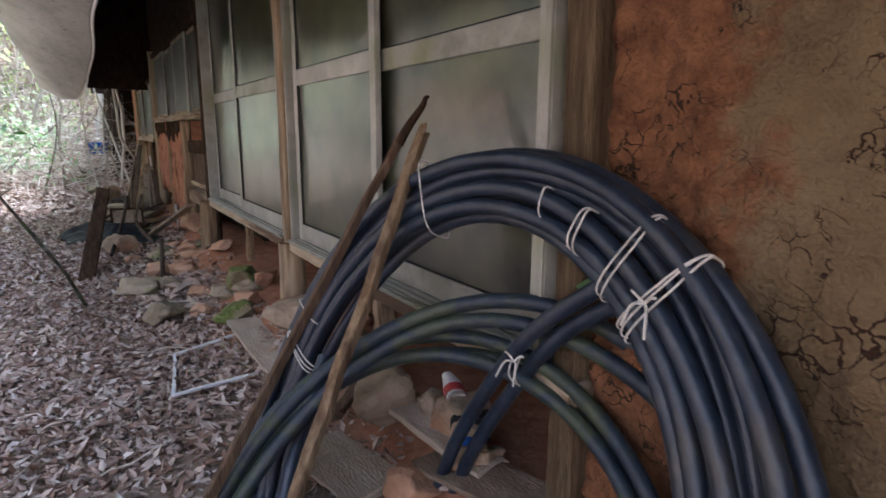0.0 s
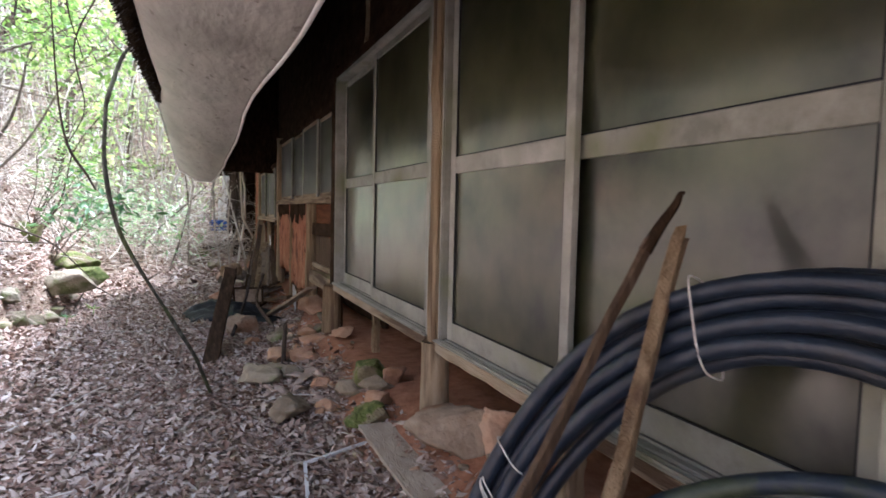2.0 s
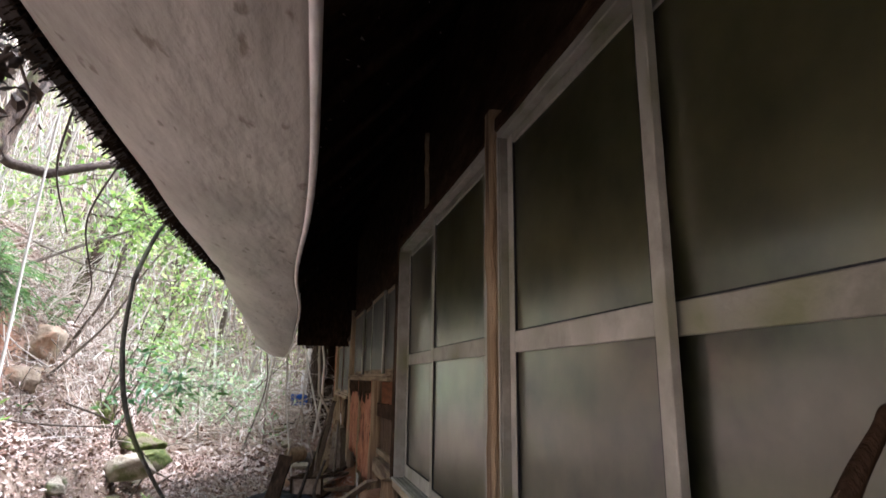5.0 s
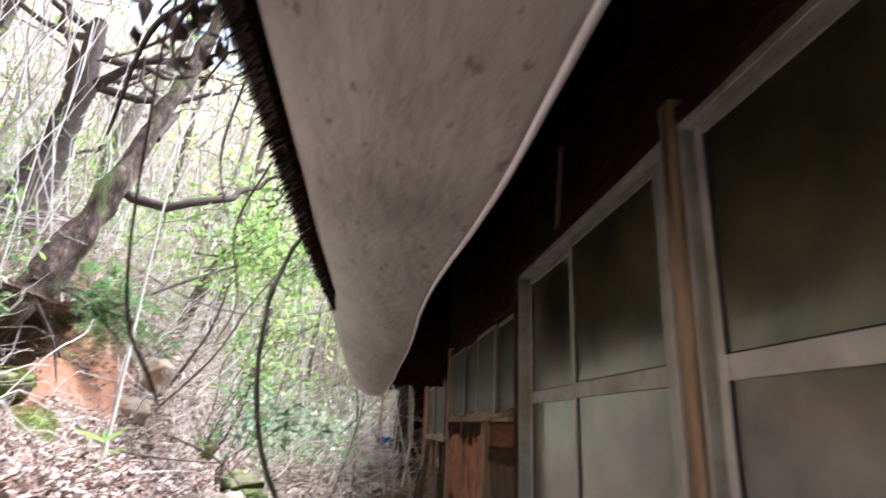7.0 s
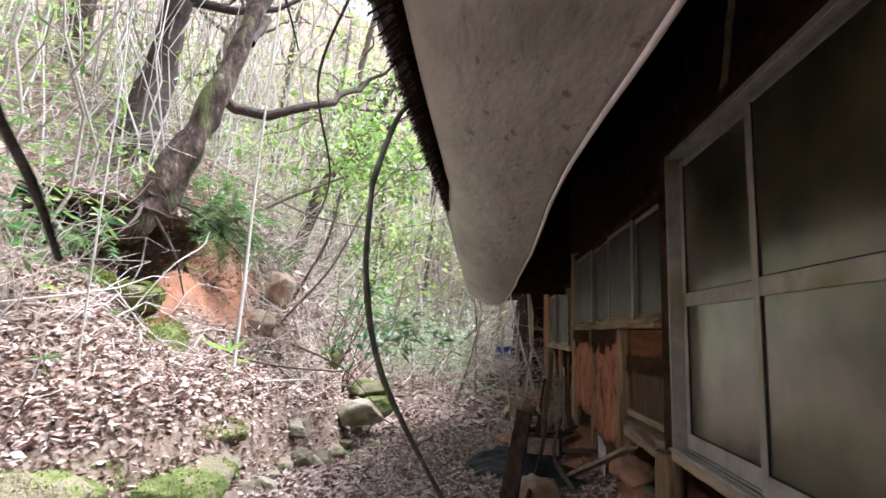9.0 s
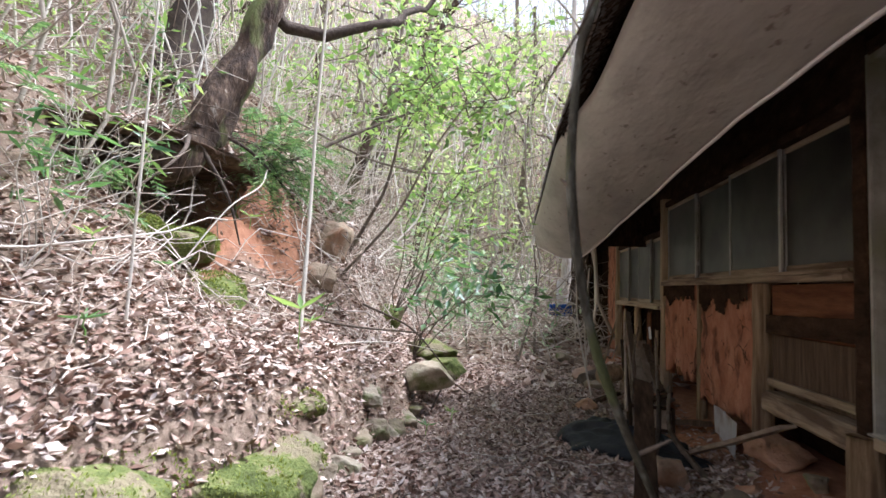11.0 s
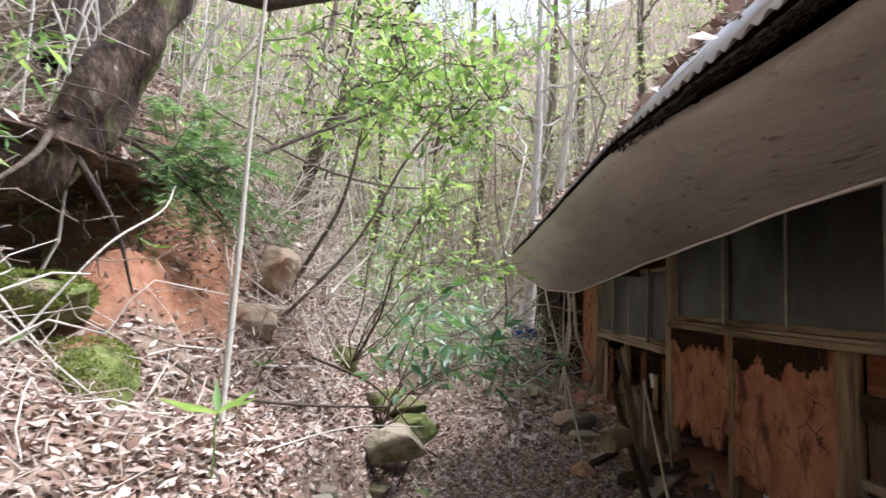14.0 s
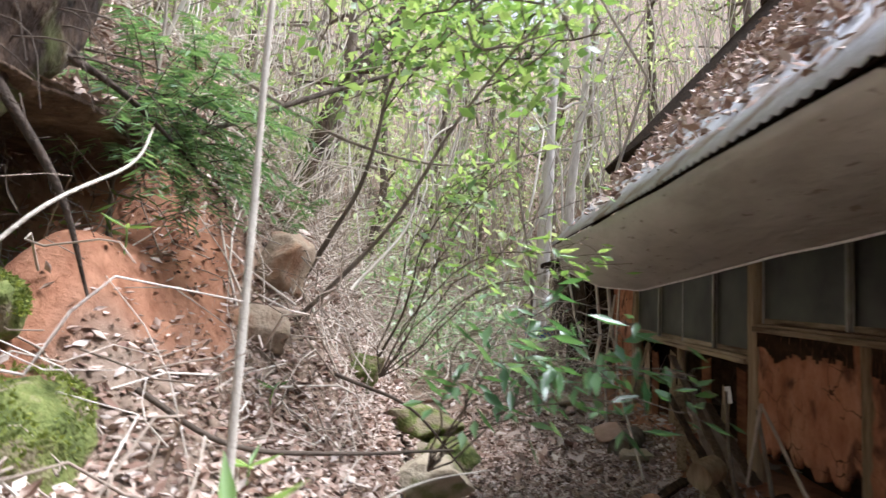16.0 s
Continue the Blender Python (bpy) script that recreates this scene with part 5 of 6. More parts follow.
part("card", beam((0.95, 10.0, 0.84), (0.94, 10.03, 0.98), 0.10, 0.004, 0.002, 3, 0, 4, up=(1, 0, 0)), M_WHITE, tag)
part("wire", tubes("wire", [(spline([(1.0, 9.98, 1.2), (0.97, 10.0, 1.05), (0.94, 10.02, 0.97)], 8), 0.003)], 5), M_BARK_DARK, tag)
cr = thing("blue_crate", "blue plastic crate on the rubbish at the path end", "crate", at=(0.45, 17.0, 0.75))
for a, b in (((0.2, 16.9, 0.95), (0.75, 16.9, 0.95)), ((0.2, 17.3, 0.95), (0.75, 17.3, 0.95)), ((0.2, 16.9, 0.95), (0.2, 17.3, 0.95)), ((0.75, 16.9, 0.95), (0.75, 17.3, 0.95))):
    part("side", beam(a, b, 0.02, 0.24, 0.002, 3, 0, 6), M_BLUE, cr)
part("base", box(0.2, 0.75, 16.9, 17.3, 0.80, 0.83), M_BLUE, cr)
drum = thing("rubbish_heap", "dark heap of rotten boards at the path end", "rubbish heap", at=(0.5, 17.0, 0.4))
for k in range(9):
    part("board", beam((0.0 + 0.1 * k, 16.5 + 0.05 * k, 0.35), (0.6 + 0.05 * k, 17.5, 0.45 + 0.04 * k), 0.14, 0.06, 0.01, 6, 0, 140 + k), M_WOOD_DARK, drum)
pot = put("clay_jar", rock_mesh(0.28, 0.28, 0.24, 55, 0.04, 3, 0.0), M_CERAMIC, None, "rounded brown clay jar lying at the path end", category="jar")
pot.location = (-0.30, 19.2, float(height(-0.3, 19.2)) + 0.2)
put("white_panel", beam((0.62, 18.2, 0.5), (0.62, 18.2, 1.7), 0.35, 0.02, 0.002, 3, 0, 8, up=(0, 1, 0)), M_WHITE, None, "pale upright panel behind the house end", category="panel")
put("wall_far_shed", beam((1.3, 14.2, 1.2), (1.15, 16.8, 1.15), 0.1, 2.4, 0.01, 8, 0, 9), M_WOOD_DARK, None, "dark rotten boarded shed wall", category="wall", kind="structure")
shed = thing("wall_shed_front", "dark rotten boards closing the shed end", "wall", kind="structure", at=(1.0, 15.4, 0.3))
for k in range(8):
    x = 0.72 + 0.105 * k
    part("board", beam((x, 15.4 + 0.02 * (k % 2), 0.15), (x + 0.01 * math.sin(k * 3), 15.4 + 0.02 * (k % 2), 2.34 - 0.1 * abs(math.sin(k * 5))), 0.10, 0.022, 0.006, 8, 0, 280 + k, 0.03, up=(0, 1, 0)), M_WOOD_DARK, shed)
put("leaning_pole", log_mesh([(0.46, 12.0, 0.15), (0.40, 11.9, 0.9), (0.44, 11.7, 1.75)], [0.016, 0.014, 0.012], 8, 0.15, 291), M_CANE, None, "thin pale crooked pole hanging at the house end", category="pole")
strands = []
for k in range(70):
    y = 14.2 + 0.035 * k
    strands.append((wobbly((0.75 + 0.06 * math.sin(k * 9), y, 2.4), (0.7 + 0.12 * math.sin(k * 5), y + 0.1, 1.2 + 0.4 * math.sin(k)), 8, 0.08), 0.012))
put("hanging_thatch", tubes("hanging_thatch", strands, 5), M_BARK_DARK, None, "dark strands of thatch hanging from the far eave", category="thatch", kind="stuff")

# ---- stones of the bank ----
bank = thing("bank_wall", "low dry-stone edge of mossy blocks along the path", "stone wall", at=(-1.8, 7.0, 0.1))
r9 = random.Random(9)
y = 4.75
while y < 11.4:
    wdt = r9.uniform(0.20, 0.42)
    for row in range(2):
        if (row == 1 and r9.random() < 0.3) or (y > 7.7 and r9.random() < 0.5):
            continue
        x = float(bank_foot(y)) + 0.0 - 0.07 * row + r9.uniform(-0.05, 0.05)
        me = rock_mesh(0.16 + 0.05 * r9.random(), wdt * 0.56, 0.09 + 0.06 * r9.random(), r9.randrange(1000), 0.16, 4, 0.9)
        st = part("stone", me, M_BANK if r9.random() < 0.8 else M_ROCK, bank)
        st.location = (x, y + 0.1 * row, 0.18 + 0.21 * row + 0.10 * (4.5 < y < 7.5) - 0.09 * (y > 7.6) + r9.uniform(-0.02, 0.03))
        st.rotation_euler = (r9.uniform(-0.12, 0.12), r9.uniform(-0.15, 0.15), r9.uniform(-0.3, 0.3))
    y += wdt * 0.95
drift = scatter(9000, -2.6, -1.55, 4.4, 11.2, lambda x, y: np.exp(-((bank_foot(y) - x - 0.22) / 0.16) ** 2))
leaves("drifted_leaves", on_ground(drift, 0.05) + RNG.uniform(0, 0.05, (len(drift), 1)) * (0, 0, 1), 0.055, M_LITTER, None, 0.45, 0.5, 0.5, 0.6, label="dry leaves drifted over the stone edge", category="leaf litter", kind="stuff")
for k, (x, y, z, sx, sy, sz, mat, lab) in enumerate((
        (-2.36, 4.66, 0.62, 0.46, 0.40, 0.13, M_MOSS, "large flat mossy slab at the bank edge"), (-2.12, 5.85, 0.70, 0.36, 0.30, 0.10, M_MOSS, "flat mossy stone on the bank"),
        (-1.94, 5.32, 0.52, 0.36, 0.36, 0.12, M_MOSS, "mossy block on the bank edge"), (-2.84, 6.56, 1.22, 0.25, 0.24, 0.23, M_MOSS, "green mossy rock on the bank slope"),
        (-3.02, 6.52, 1.60, 0.22, 0.22, 0.15, M_MOSS, "bright mossy rock below the tree"), (-3.26, 6.30, 1.66, 0.20, 0.20, 0.17, M_MOSS, "mossy rock beside the hollow"),
        (-2.70, 8.42, 1.45, 0.22, 0.28, 0.22, M_BUFF, "yellowish ledge rock by the hollow"), (-2.72, 8.98, 1.62, 0.22, 0.32, 0.28, M_BUFF, "brown ledge rock among roots"),
        (-2.30, 9.9, 1.20, 0.2, 0.3, 0.22, M_MOSS, "mossy rock on the far bank"), (-1.62, 8.95, 0.45, 0.22, 0.30, 0.20, M_ROCK, "squared block at the foot of the bank"),
        (-1.50, 9.45, 0.40, 0.24, 0.30, 0.16, M_MOSS, "mossy squared block at the bank foot"), (-1.70, 9.8, 0.62, 0.26, 0.32, 0.14, M_MOSS, "flat mossy block at the bank foot"),
        (-2.75, 5.6, 1.02, 0.14, 0.18, 0.12, M_MOSS, "small mossy stone on the slope"))):
    ob = put("mossy_rock", rock_mesh(sx * 1.2, sy * 1.2, sz * 1.15, 200 + k, 0.16, 4, 0.9), mat, None, lab, category="stone", group="bank rocks")
    if k in (6, 7, 8):
        z = float(height(x, y)) - 0.05 * sz
    ob.location, ob.rotation_euler = (x, y, z), (0.12 * math.sin(k), 0.12 * math.cos(k * 2), k * 0.9)

# cushions of moss on the larger bank rocks
M_MOSS_TUFT = leaf_material("bright_moss", [(0.1, (0.085, 0.11, 0.022)), (0.5, (0.16, 0.195, 0.04)), (0.9, (0.27, 0.30, 0.075))], 0.8)
g6 = np.random.default_rng(66)
tufts = []
for x, y, z, sx, sy, sz, n in ((-3.02, 6.52, 1.60, 0.22, 0.22, 0.15, 5200), (-2.84, 6.56, 1.22, 0.25, 0.24, 0.23, 3600), (-3.26, 6.30, 1.66, 0.20, 0.20, 0.17, 3400),
                               (-2.36, 4.66, 0.62, 0.46, 0.40, 0.13, 1500), (-1.94, 5.32, 0.52, 0.36, 0.36, 0.12, 1300), (-2.12, 5.85, 0.70, 0.36, 0.30, 0.10, 1200)):
    d = g6.normal(0, 1, (n, 3))
    d[:, 2] = np.abs(d[:, 2]) * 0.9
    d /= np.linalg.norm(d, axis=1, keepdims=True)
    d = np.sign(d) * np.abs(d) ** 0.72
    p = np.array((x, y, z)) + d * np.array((sx, sy, sz)) * 1.03
    patch = rough_noise(p[:, 0] * 3 + p[:, 2] * 4, p[:, 1] * 3 - p[:, 2] * 3, 1.6, x * 7)
    tufts.append(p[patch > -0.35])
leaves("moss_cushions", np.concatenate(tufts), 0.017, M_MOSS_TUFT, None, 0.9, 0.5, 0.5, 0.5, rng=g6, label="bright green moss cushions on the bank rocks", category="moss", kind="stuff")

# overhanging root mat above the hollow
M_ROOT_EARTH = material("root_bound_earth", [(0.3, (0.045, 0.028, 0.018)), (0.5, (0.11, 0.072, 0.046)), (0.7, (0.22, 0.15, 0.10))], 9, 12, 0.95, 1.0, 40)
clod = put("root_mat", rock_mesh(0.70, 1.15, 0.105, 300, 0.16, 5, 0.0), M_ROOT_EARTH, None, "overhanging mat of roots and earth under the leaning tree", category="root mat")
clod.location = (-3.60, 7.15, 2.43)
clod.rotation_euler = (0, 0.10, 0.1)
mat_pts = np.column_stack([RNG.uniform(-4.2, -2.8, 3600), RNG.uniform(6.0, 8.3, 3600)])
mat_pts = mat_pts[((mat_pts[:, 0] + 3.60) / 0.68) ** 2 + ((mat_pts[:, 1] - 7.15) / 1.12) ** 2 < 1]
dome = 2.43 - 0.10 * (mat_pts[:, 0] + 3.60) + 0.125 * np.sqrt(np.clip(1 - ((mat_pts[:, 0] + 3.60) / 0.72) ** 2 - ((mat_pts[:, 1] - 7.15) / 1.15) ** 2, 0, 1))
leaves("root_mat_litter", np.column_stack([mat_pts, dome]), 0.07, M_LITTER, None, 0.5, 0.45, 0.5, 0.6, label="dry leaves caught on the root mat", category="leaf litter", kind="stuff")
drape = []
for k in range(26):
    y = RNG.uniform(6.3, 8.1)
    x0 = RNG.uniform(-3.1, -2.8)
    z0 = RNG.uniform(2.4, 2.65)
    drape.append((spline([(x0 - 0.15, y, z0), (x0 + 0.12, y + RNG.uniform(-0.1, 0.1), z0 - 0.06), (x0 + RNG.uniform(0.12, 0.28), y + RNG.uniform(-0.15, 0.15), z0 - RNG.uniform(0.12, 0.36))], 8), np.linspace(0.004, 0.0015, 8)))
put("drooping_dry_grass", tubes("drooping_dry_grass", drape, 4), M_TWIG_DARK, None, "dry grass drooping over the bank hollow", category="grass", kind="stuff")
hang = []
for k in range(26):
    y = RNG.uniform(6.3, 8.4)
    x = RNG.uniform(-3.15, -2.75)
    z = RNG.uniform(2.15, 2.5)
    hang.append((wobbly((x - 0.1, y, z), (x + RNG.uniform(-0.05, 0.12), y + RNG.uniform(-0.2, 0.2), z - RNG.uniform(0.1, 0.4)), 7, 0.12), np.linspace(RNG.uniform(0.002, 0.005), 0.0015, 7)))
put("hanging_roots", tubes("hanging_roots", hang, 5), M_TWIG_DARK, None, "thin dark roots hanging over the hollow", category="roots", kind="stuff")

# ---- woody plants ----
def stem_thing(name, pts, radii, mat, label, category, group="", sides=8, bump=0.12, seed=1):
    return put(name, log_mesh(pts, radii, sides, bump, seed), mat, None, label, category=category, group=group)


sap = thing("crooked_sapling", "crooked grey sapling stem leaning up to the eave", "sapling", at=(-0.03, 4.93, 0.05))
part("stem", log_mesh([(-0.03, 4.93, 0.02), (-0.16, 4.60, 0.45), (-0.37, 4.33, 0.90), (-0.53, 4.17, 1.27), (-0.59, 4.12, 1.60), (-0.58, 4.10, 1.90), (-0.56, 4.08, 2.0), (-0.50, 4.10, 2.20), (-0.455, 4.10, 2.27)],
                      [0.013, 0.0115, 0.0105, 0.011, 0.010, 0.0095, 0.0125, 0.0085, 0.007], 12, 0.3, 4), M_STEM, sap)
for k, (p, q_) in enumerate((((-0.40, 4.29, 0.98), (-0.33, 4.25, 1.03)), ((-0.59, 4.12, 1.62), (-0.615, 4.11, 1.64)), ((-0.24, 4.50, 0.63), (-0.16, 4.42, 0.61)))):
    part("twig_stub", log_mesh([p, q_], [0.006, 0.003], 7, 0.2, 70 + k), M_BARK, sap)
stem_thing("hanging_vine", [(-0.385, 2.32, 1.45), (-0.405, 2.32, 1.49), (-0.445, 2.32, 1.56), (-0.465, 2.32, 1.67), (-0.475, 2.32, 1.86), (-0.485, 2.34, 2.12), (-0.47, 2.40, 2.33)], [0.002, 0.003, 0.0032, 0.0024, 0.002, 0.002, 0.002], M_BARK_DARK,
           "dark vine hanging from the eave edge", "vine", "hanging vines", bump=0.2, seed=6)
for k, (p, r) in enumerate((([(-0.45, 2.4, 2.22), (-0.54, 2.4, 2.12), (-0.575, 2.4, 1.90)], 0.006), ([(-0.46, 2.4, 2.24), (-0.50, 2.4, 2.10), (-0.43, 2.4, 1.97)], 0.005), ([(-0.44, 2.42, 2.20), (-0.40, 2.4, 2.10), (-0.44, 2.42, 2.03)], 0.004), ([(-0.46, 2.6, 2.38), (-0.72, 2.8, 2.36), (-0.95, 3.0, 2.42)], 0.006), ([(-0.5, 2.9, 2.34), (-0.56, 3.0, 2.15), (-0.52, 3.05, 1.95)], 0.004),
                            ([(-0.5, 3.4, 2.33), (-0.62, 3.5, 2.1), (-0.60, 3.6, 1.85), (-0.68, 3.7, 1.7)], 0.004))):
    stem_thing("hanging_vine", p, [r, r * 0.8, r * 0.4], M_BARK_DARK, "thin dark vine dangling at the eave", "vine", "hanging vines", 6, 0.2, 30 + k)
dead = scatter(70, -0.60, -0.44, 2.3, 2.6, lambda x, y: np.ones_like(x))
leaves("withered_leaves", np.column_stack([dead, RNG.uniform(2.12, 2.26, len(dead))]), 0.05, M_TWIG_DARK, None, 0.8, label="withered dark leaves caught on the eave edge", category="leaves", kind="stuff")


def crown_points(limbs, n, spread, rng):
    ends = np.concatenate([l[len(l) // 3:] for l in limbs])
    c = ends[rng.integers(0, len(ends), n)]
    knots = rng.normal(0, spread, (max(6, n // 40), 3))
    return c + knots[rng.integers(0, len(knots), n)] * 0.6 + rng.normal(0, spread * 0.28, (n, 3))


def tree(x, y, top, r, label, seed, leaf_mat=None, n_leaves=900, size=0.07, limbs=7, bark=M_BARK, spread=0.45, base=None, reach=1.4, start=0.35, group="woodland trees", lz=0.4):
    """A leaning trunk with limbs, twigs and an uneven, gappy crown."""
    rng = np.random.default_rng(seed)
    z = float(height(x, y)) - 0.1 if base is None else base
    t = thing("tree", label, "tree", group, at=(x, y, z))
    spine = spline([(x, y, z), *[tuple(np.array((x, y, z)) * (1 - f) + np.array(top) * f + rng.normal(0, 0.05 * np.linalg.norm(np.array(top) - (x, y, z)) * 0.5, 3) * (1, 1, 0.2)) for f in (0.33, 0.66)], top], 14)
    part("trunk", log_mesh(spine[::2], list(np.linspace(r * 1.15, r * 0.45, 6)), 10, 0.16, seed), bark, t)
    ls, paths = [], []
    for k in range(limbs):
        f = rng.uniform(start, 1.0)
        p = spine[int(f * 13)]
        ang = rng.uniform(0, 2 * np.pi)
        ln = reach * rng.uniform(0.5, 1.2)
        q = p + np.array((math.cos(ang) * ln, math.sin(ang) * ln, ln * rng.uniform(0.0, 2 * lz)))
        l = wobbly(p, q, 9, 0.12 * ln, rng)
        ls.append(l)
        paths.append((l, np.linspace(r * 0.38 * (1.2 - f * 0.6), 0.006, 9)))
        for _ in range(3):
            i = rng.integers(3, 9)
            tw = wobbly(l[i], l[i] + rng.normal(0, 0.35 * ln, 3) * (1, 1, 0.6), 6, 0.08 * ln, rng)
            ls.append(tw)
            paths.append((tw, np.linspace(0.008, 0.003, 6)))
    for k in range(0, len(paths), 4):
        part("limb", tubes("limb", paths[k:k + 4], 6), bark, t)
    if leaf_mat is not None:
        leaves("crown", crown_points(ls, n_leaves, spread, rng), size, leaf_mat, t, 0.6, 0.45, 0.35, 0.3, rng, 0.2).matrix_parent_inverse = Matrix.Translation((-x, -y, -z))
    return t


# the leaning tree over the hollow
big_tree = thing("leaning_tree", "thick leaning tree with knobbly bark above a hollow", "tree", "woodland trees", at=(-2.95, 6.6, 2.2))
part("trunk", log_mesh([(-3.44, 6.50, 2.26), (-3.22, 6.60, 2.29), (-3.04, 6.73, 2.47), (-2.90, 6.91, 2.98), (-2.76, 7.15, 3.65), (-2.64, 7.4, 4.4), (-2.45, 7.8, 5.6), (-2.2, 8.2, 7.5)], [0.24, 0.20, 0.155, 0.128, 0.124, 0.10, 0.09, 0.06], 26, 0.36, 11), M_TRUNK, big_tree)
for k, p in enumerate(([(-3.0, 6.55, 2.5), (-2.86, 7.0, 2.46), (-2.84, 7.5, 2.36), (-2.8, 8.1, 2.15)], [(-3.0, 6.5, 2.4), (-2.86, 6.2, 2.2), (-2.88, 5.8, 1.9)], [(-2.98, 6.62, 2.35), (-2.80, 6.72, 2.0), (-2.74, 6.82, 1.66)])):
    part("root", log_mesh(p, [0.022, 0.014, 0.010, 0.006], 8, 0.2, 60 + k), M_BARK_DARK, big_tree)
part("limb", tubes("limb", [(wobbly((-2.72, 7.15, 3.6), (-1.2, 8.4, 4.6), 12, 0.3), np.linspace(0.06, 0.015, 12)), (wobbly((-2.6, 7.4, 4.3), (-3.4, 8.5, 6.0), 10, 0.3), np.linspace(0.06, 0.02, 10))], 7), M_BARK_DARK, big_tree)

tree(-4.55, 8.6, (-4.3, 8.9, 7.0), 0.24, "reddish split trunk among bamboo on the hillside", 21, None, bark=M_BARK_DARK, limbs=9, reach=2.0)
tree(-3.3, 11.2, (-1.6, 12.4, 6.8), 0.10, "mossy leaning tree on the far bank", 22, M_LEAF_FAR, 600, 0.08, bark=M_TRUNK, limbs=9)
tree(-2.75, 9.6, (-1.35, 9.2, 4.4), 0.020, "slender sapling with bright green leaves arching over the path", 23, M_LEAF, 1000, 0.10, 12, M_BARK, 0.30, reach=1.0, start=0.55)
tree(-2.6, 8.8, (-0.9, 8.1, 3.5), 0.015, "slender sapling with bright green leaves reaching over the path", 24, M_LEAF, 800, 0.095, 10, M_BARK, 0.25, reach=0.75, start=0.6)
tree(-2.3, 10.6, (-1.3, 10.4, 2.9), 0.013, "young leafy sapling on the far bank", 25, M_LEAF, 420, 0.09, 8, M_BARK, 0.25, reach=0.6, start=0.5)
for k, (x, y, dx, dy, h, r) in enumerate(((1.6, 22, 0.2, 0, 11, 0.16), (3.2, 23.5, 0.3, 0.5, 12, 0.18), (2.4, 27, -0.4, 0, 12, 0.15), (5.5, 25, 0, 0, 13, 0.2), (-0.6, 24, 0.5, 0, 10, 0.13), (-2.4, 20, 1.0, 0, 9, 0.12), (7.5, 21, -0.5, 0, 12, 0.2),
                                          (-4.2, 15, 1.6, 0.5, 9, 0.13), (-5.5, 12.5, 1.5, 0, 9, 0.14), (-6.2, 9.5, 1.2, 0.6, 8, 0.15), (-7.5, 7.0, 1.5, 0.3, 8, 0.14), (-6.0, 5.5, 1.0, 0.3, 7, 0.10), (-8.5, 12, 1.2, 0, 9, 0.14),
                                          (-3.6, 18, 1.0, 0, 8, 0.1), (-5.2, 17.5, 1.0, 0.5, 9, 0.12), (-1.2, 28, 0.3, 0, 12, 0.16), (9.5, 27, 0, 0, 13, 0.2), (-7.5, 20, 1.0, 0, 10, 0.14), (-4.6, 24, 0.6, 0, 11, 0.14))):
    z = float(height(x, y))
    tree(x, y, (x + dx, y + dy, z + h), r, "tall thin woodland tree with sparse foliage" if k % 2 else "tall straight woodland tree with a thin crown", 400 + k, M_LEAF_FAR if k % 3 else M_LEAF, 600 if y < 19 else 1200, 0.14, 12,
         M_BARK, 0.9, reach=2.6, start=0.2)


# Overexposed sunlight on these trunks is put into the whitish bark colour.
M_SUNLIT_BARK = material("pale_sunlit_bark", [(0.3, (0.42, 0.38, 0.32)), (0.55, (0.62, 0.59, 0.53)), (0.75, (0.74, 0.72, 0.67))], 6, 10, 0.85, 0.6, 30, (1, 1, 0.3), stain=(0.25, 0.20, 0.15), stain_scale=4.0, stain_at=(0.58, 0.7))
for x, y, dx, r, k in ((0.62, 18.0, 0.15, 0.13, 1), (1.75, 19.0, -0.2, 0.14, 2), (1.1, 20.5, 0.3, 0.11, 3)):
    tree(x, y, (x + dx, y + 0.2, float(height(x, y)) + 11), r, "tall tree beyond the house end, sunlight put into its bark colour", 470 + k, M_LEAF_FAR, 300, 0.14, 8, M_SUNLIT_BARK, 0.9, reach=1.8, start=0.45)


def bunch(n, region, hmin, hmax, rmin, rmax, lean, bend, rng, drift=(0, 0)):
    out = []
    x0, x1, y0, y1 = region
    for _ in range(n):
        x, y = rng.uniform(x0, x1), rng.uniform(y0, y1)
        if x > float(bank_foot(y)) - 0.9 and y < 13:
            continue
        z = float(height(x, y)) - 0.05
        h = rng.uniform(hmin, hmax)
        q = (x + rng.normal(drift[0], lean) * h, y + rng.normal(drift[1], lean) * h, z + h)
        r = rng.uniform(rmin, rmax)
        out.append((wobbly((x, y, z), q, 8, bend * h, rng), np.linspace(r, r * 0.35, 8)))
    return out


g5 = np.random.default_rng(5)
put("bamboo_thicket", tubes("bamboo_thicket", bunch(620, (-12, -3.3, 3.5, 14), 2.5, 6.5, 0.006, 0.016, 0.13, 0.10, g5, (0.06, 0)), 5), M_CANE, None,
    "thicket of thin pale bamboo and saplings on the hillside", category="thicket", kind="stuff")
put("far_thicket", tubes("far_thicket", bunch(950, (-14, 12, 13.5, 36), 4, 12, 0.010, 0.036, 0.12, 0.10, g5), 5), M_CANE, None,
    "dense pale thicket of thin trunks in the distance", category="thicket", kind="stuff")
put("thicket_behind_house", tubes("thicket_behind_house", bunch(230, (6.8, 17, 9, 30), 5, 12, 0.015, 0.05, 0.1, 0.08, g5), 5), M_CANE, None,
    "thin trunks behind the house roof", category="thicket", kind="stuff")


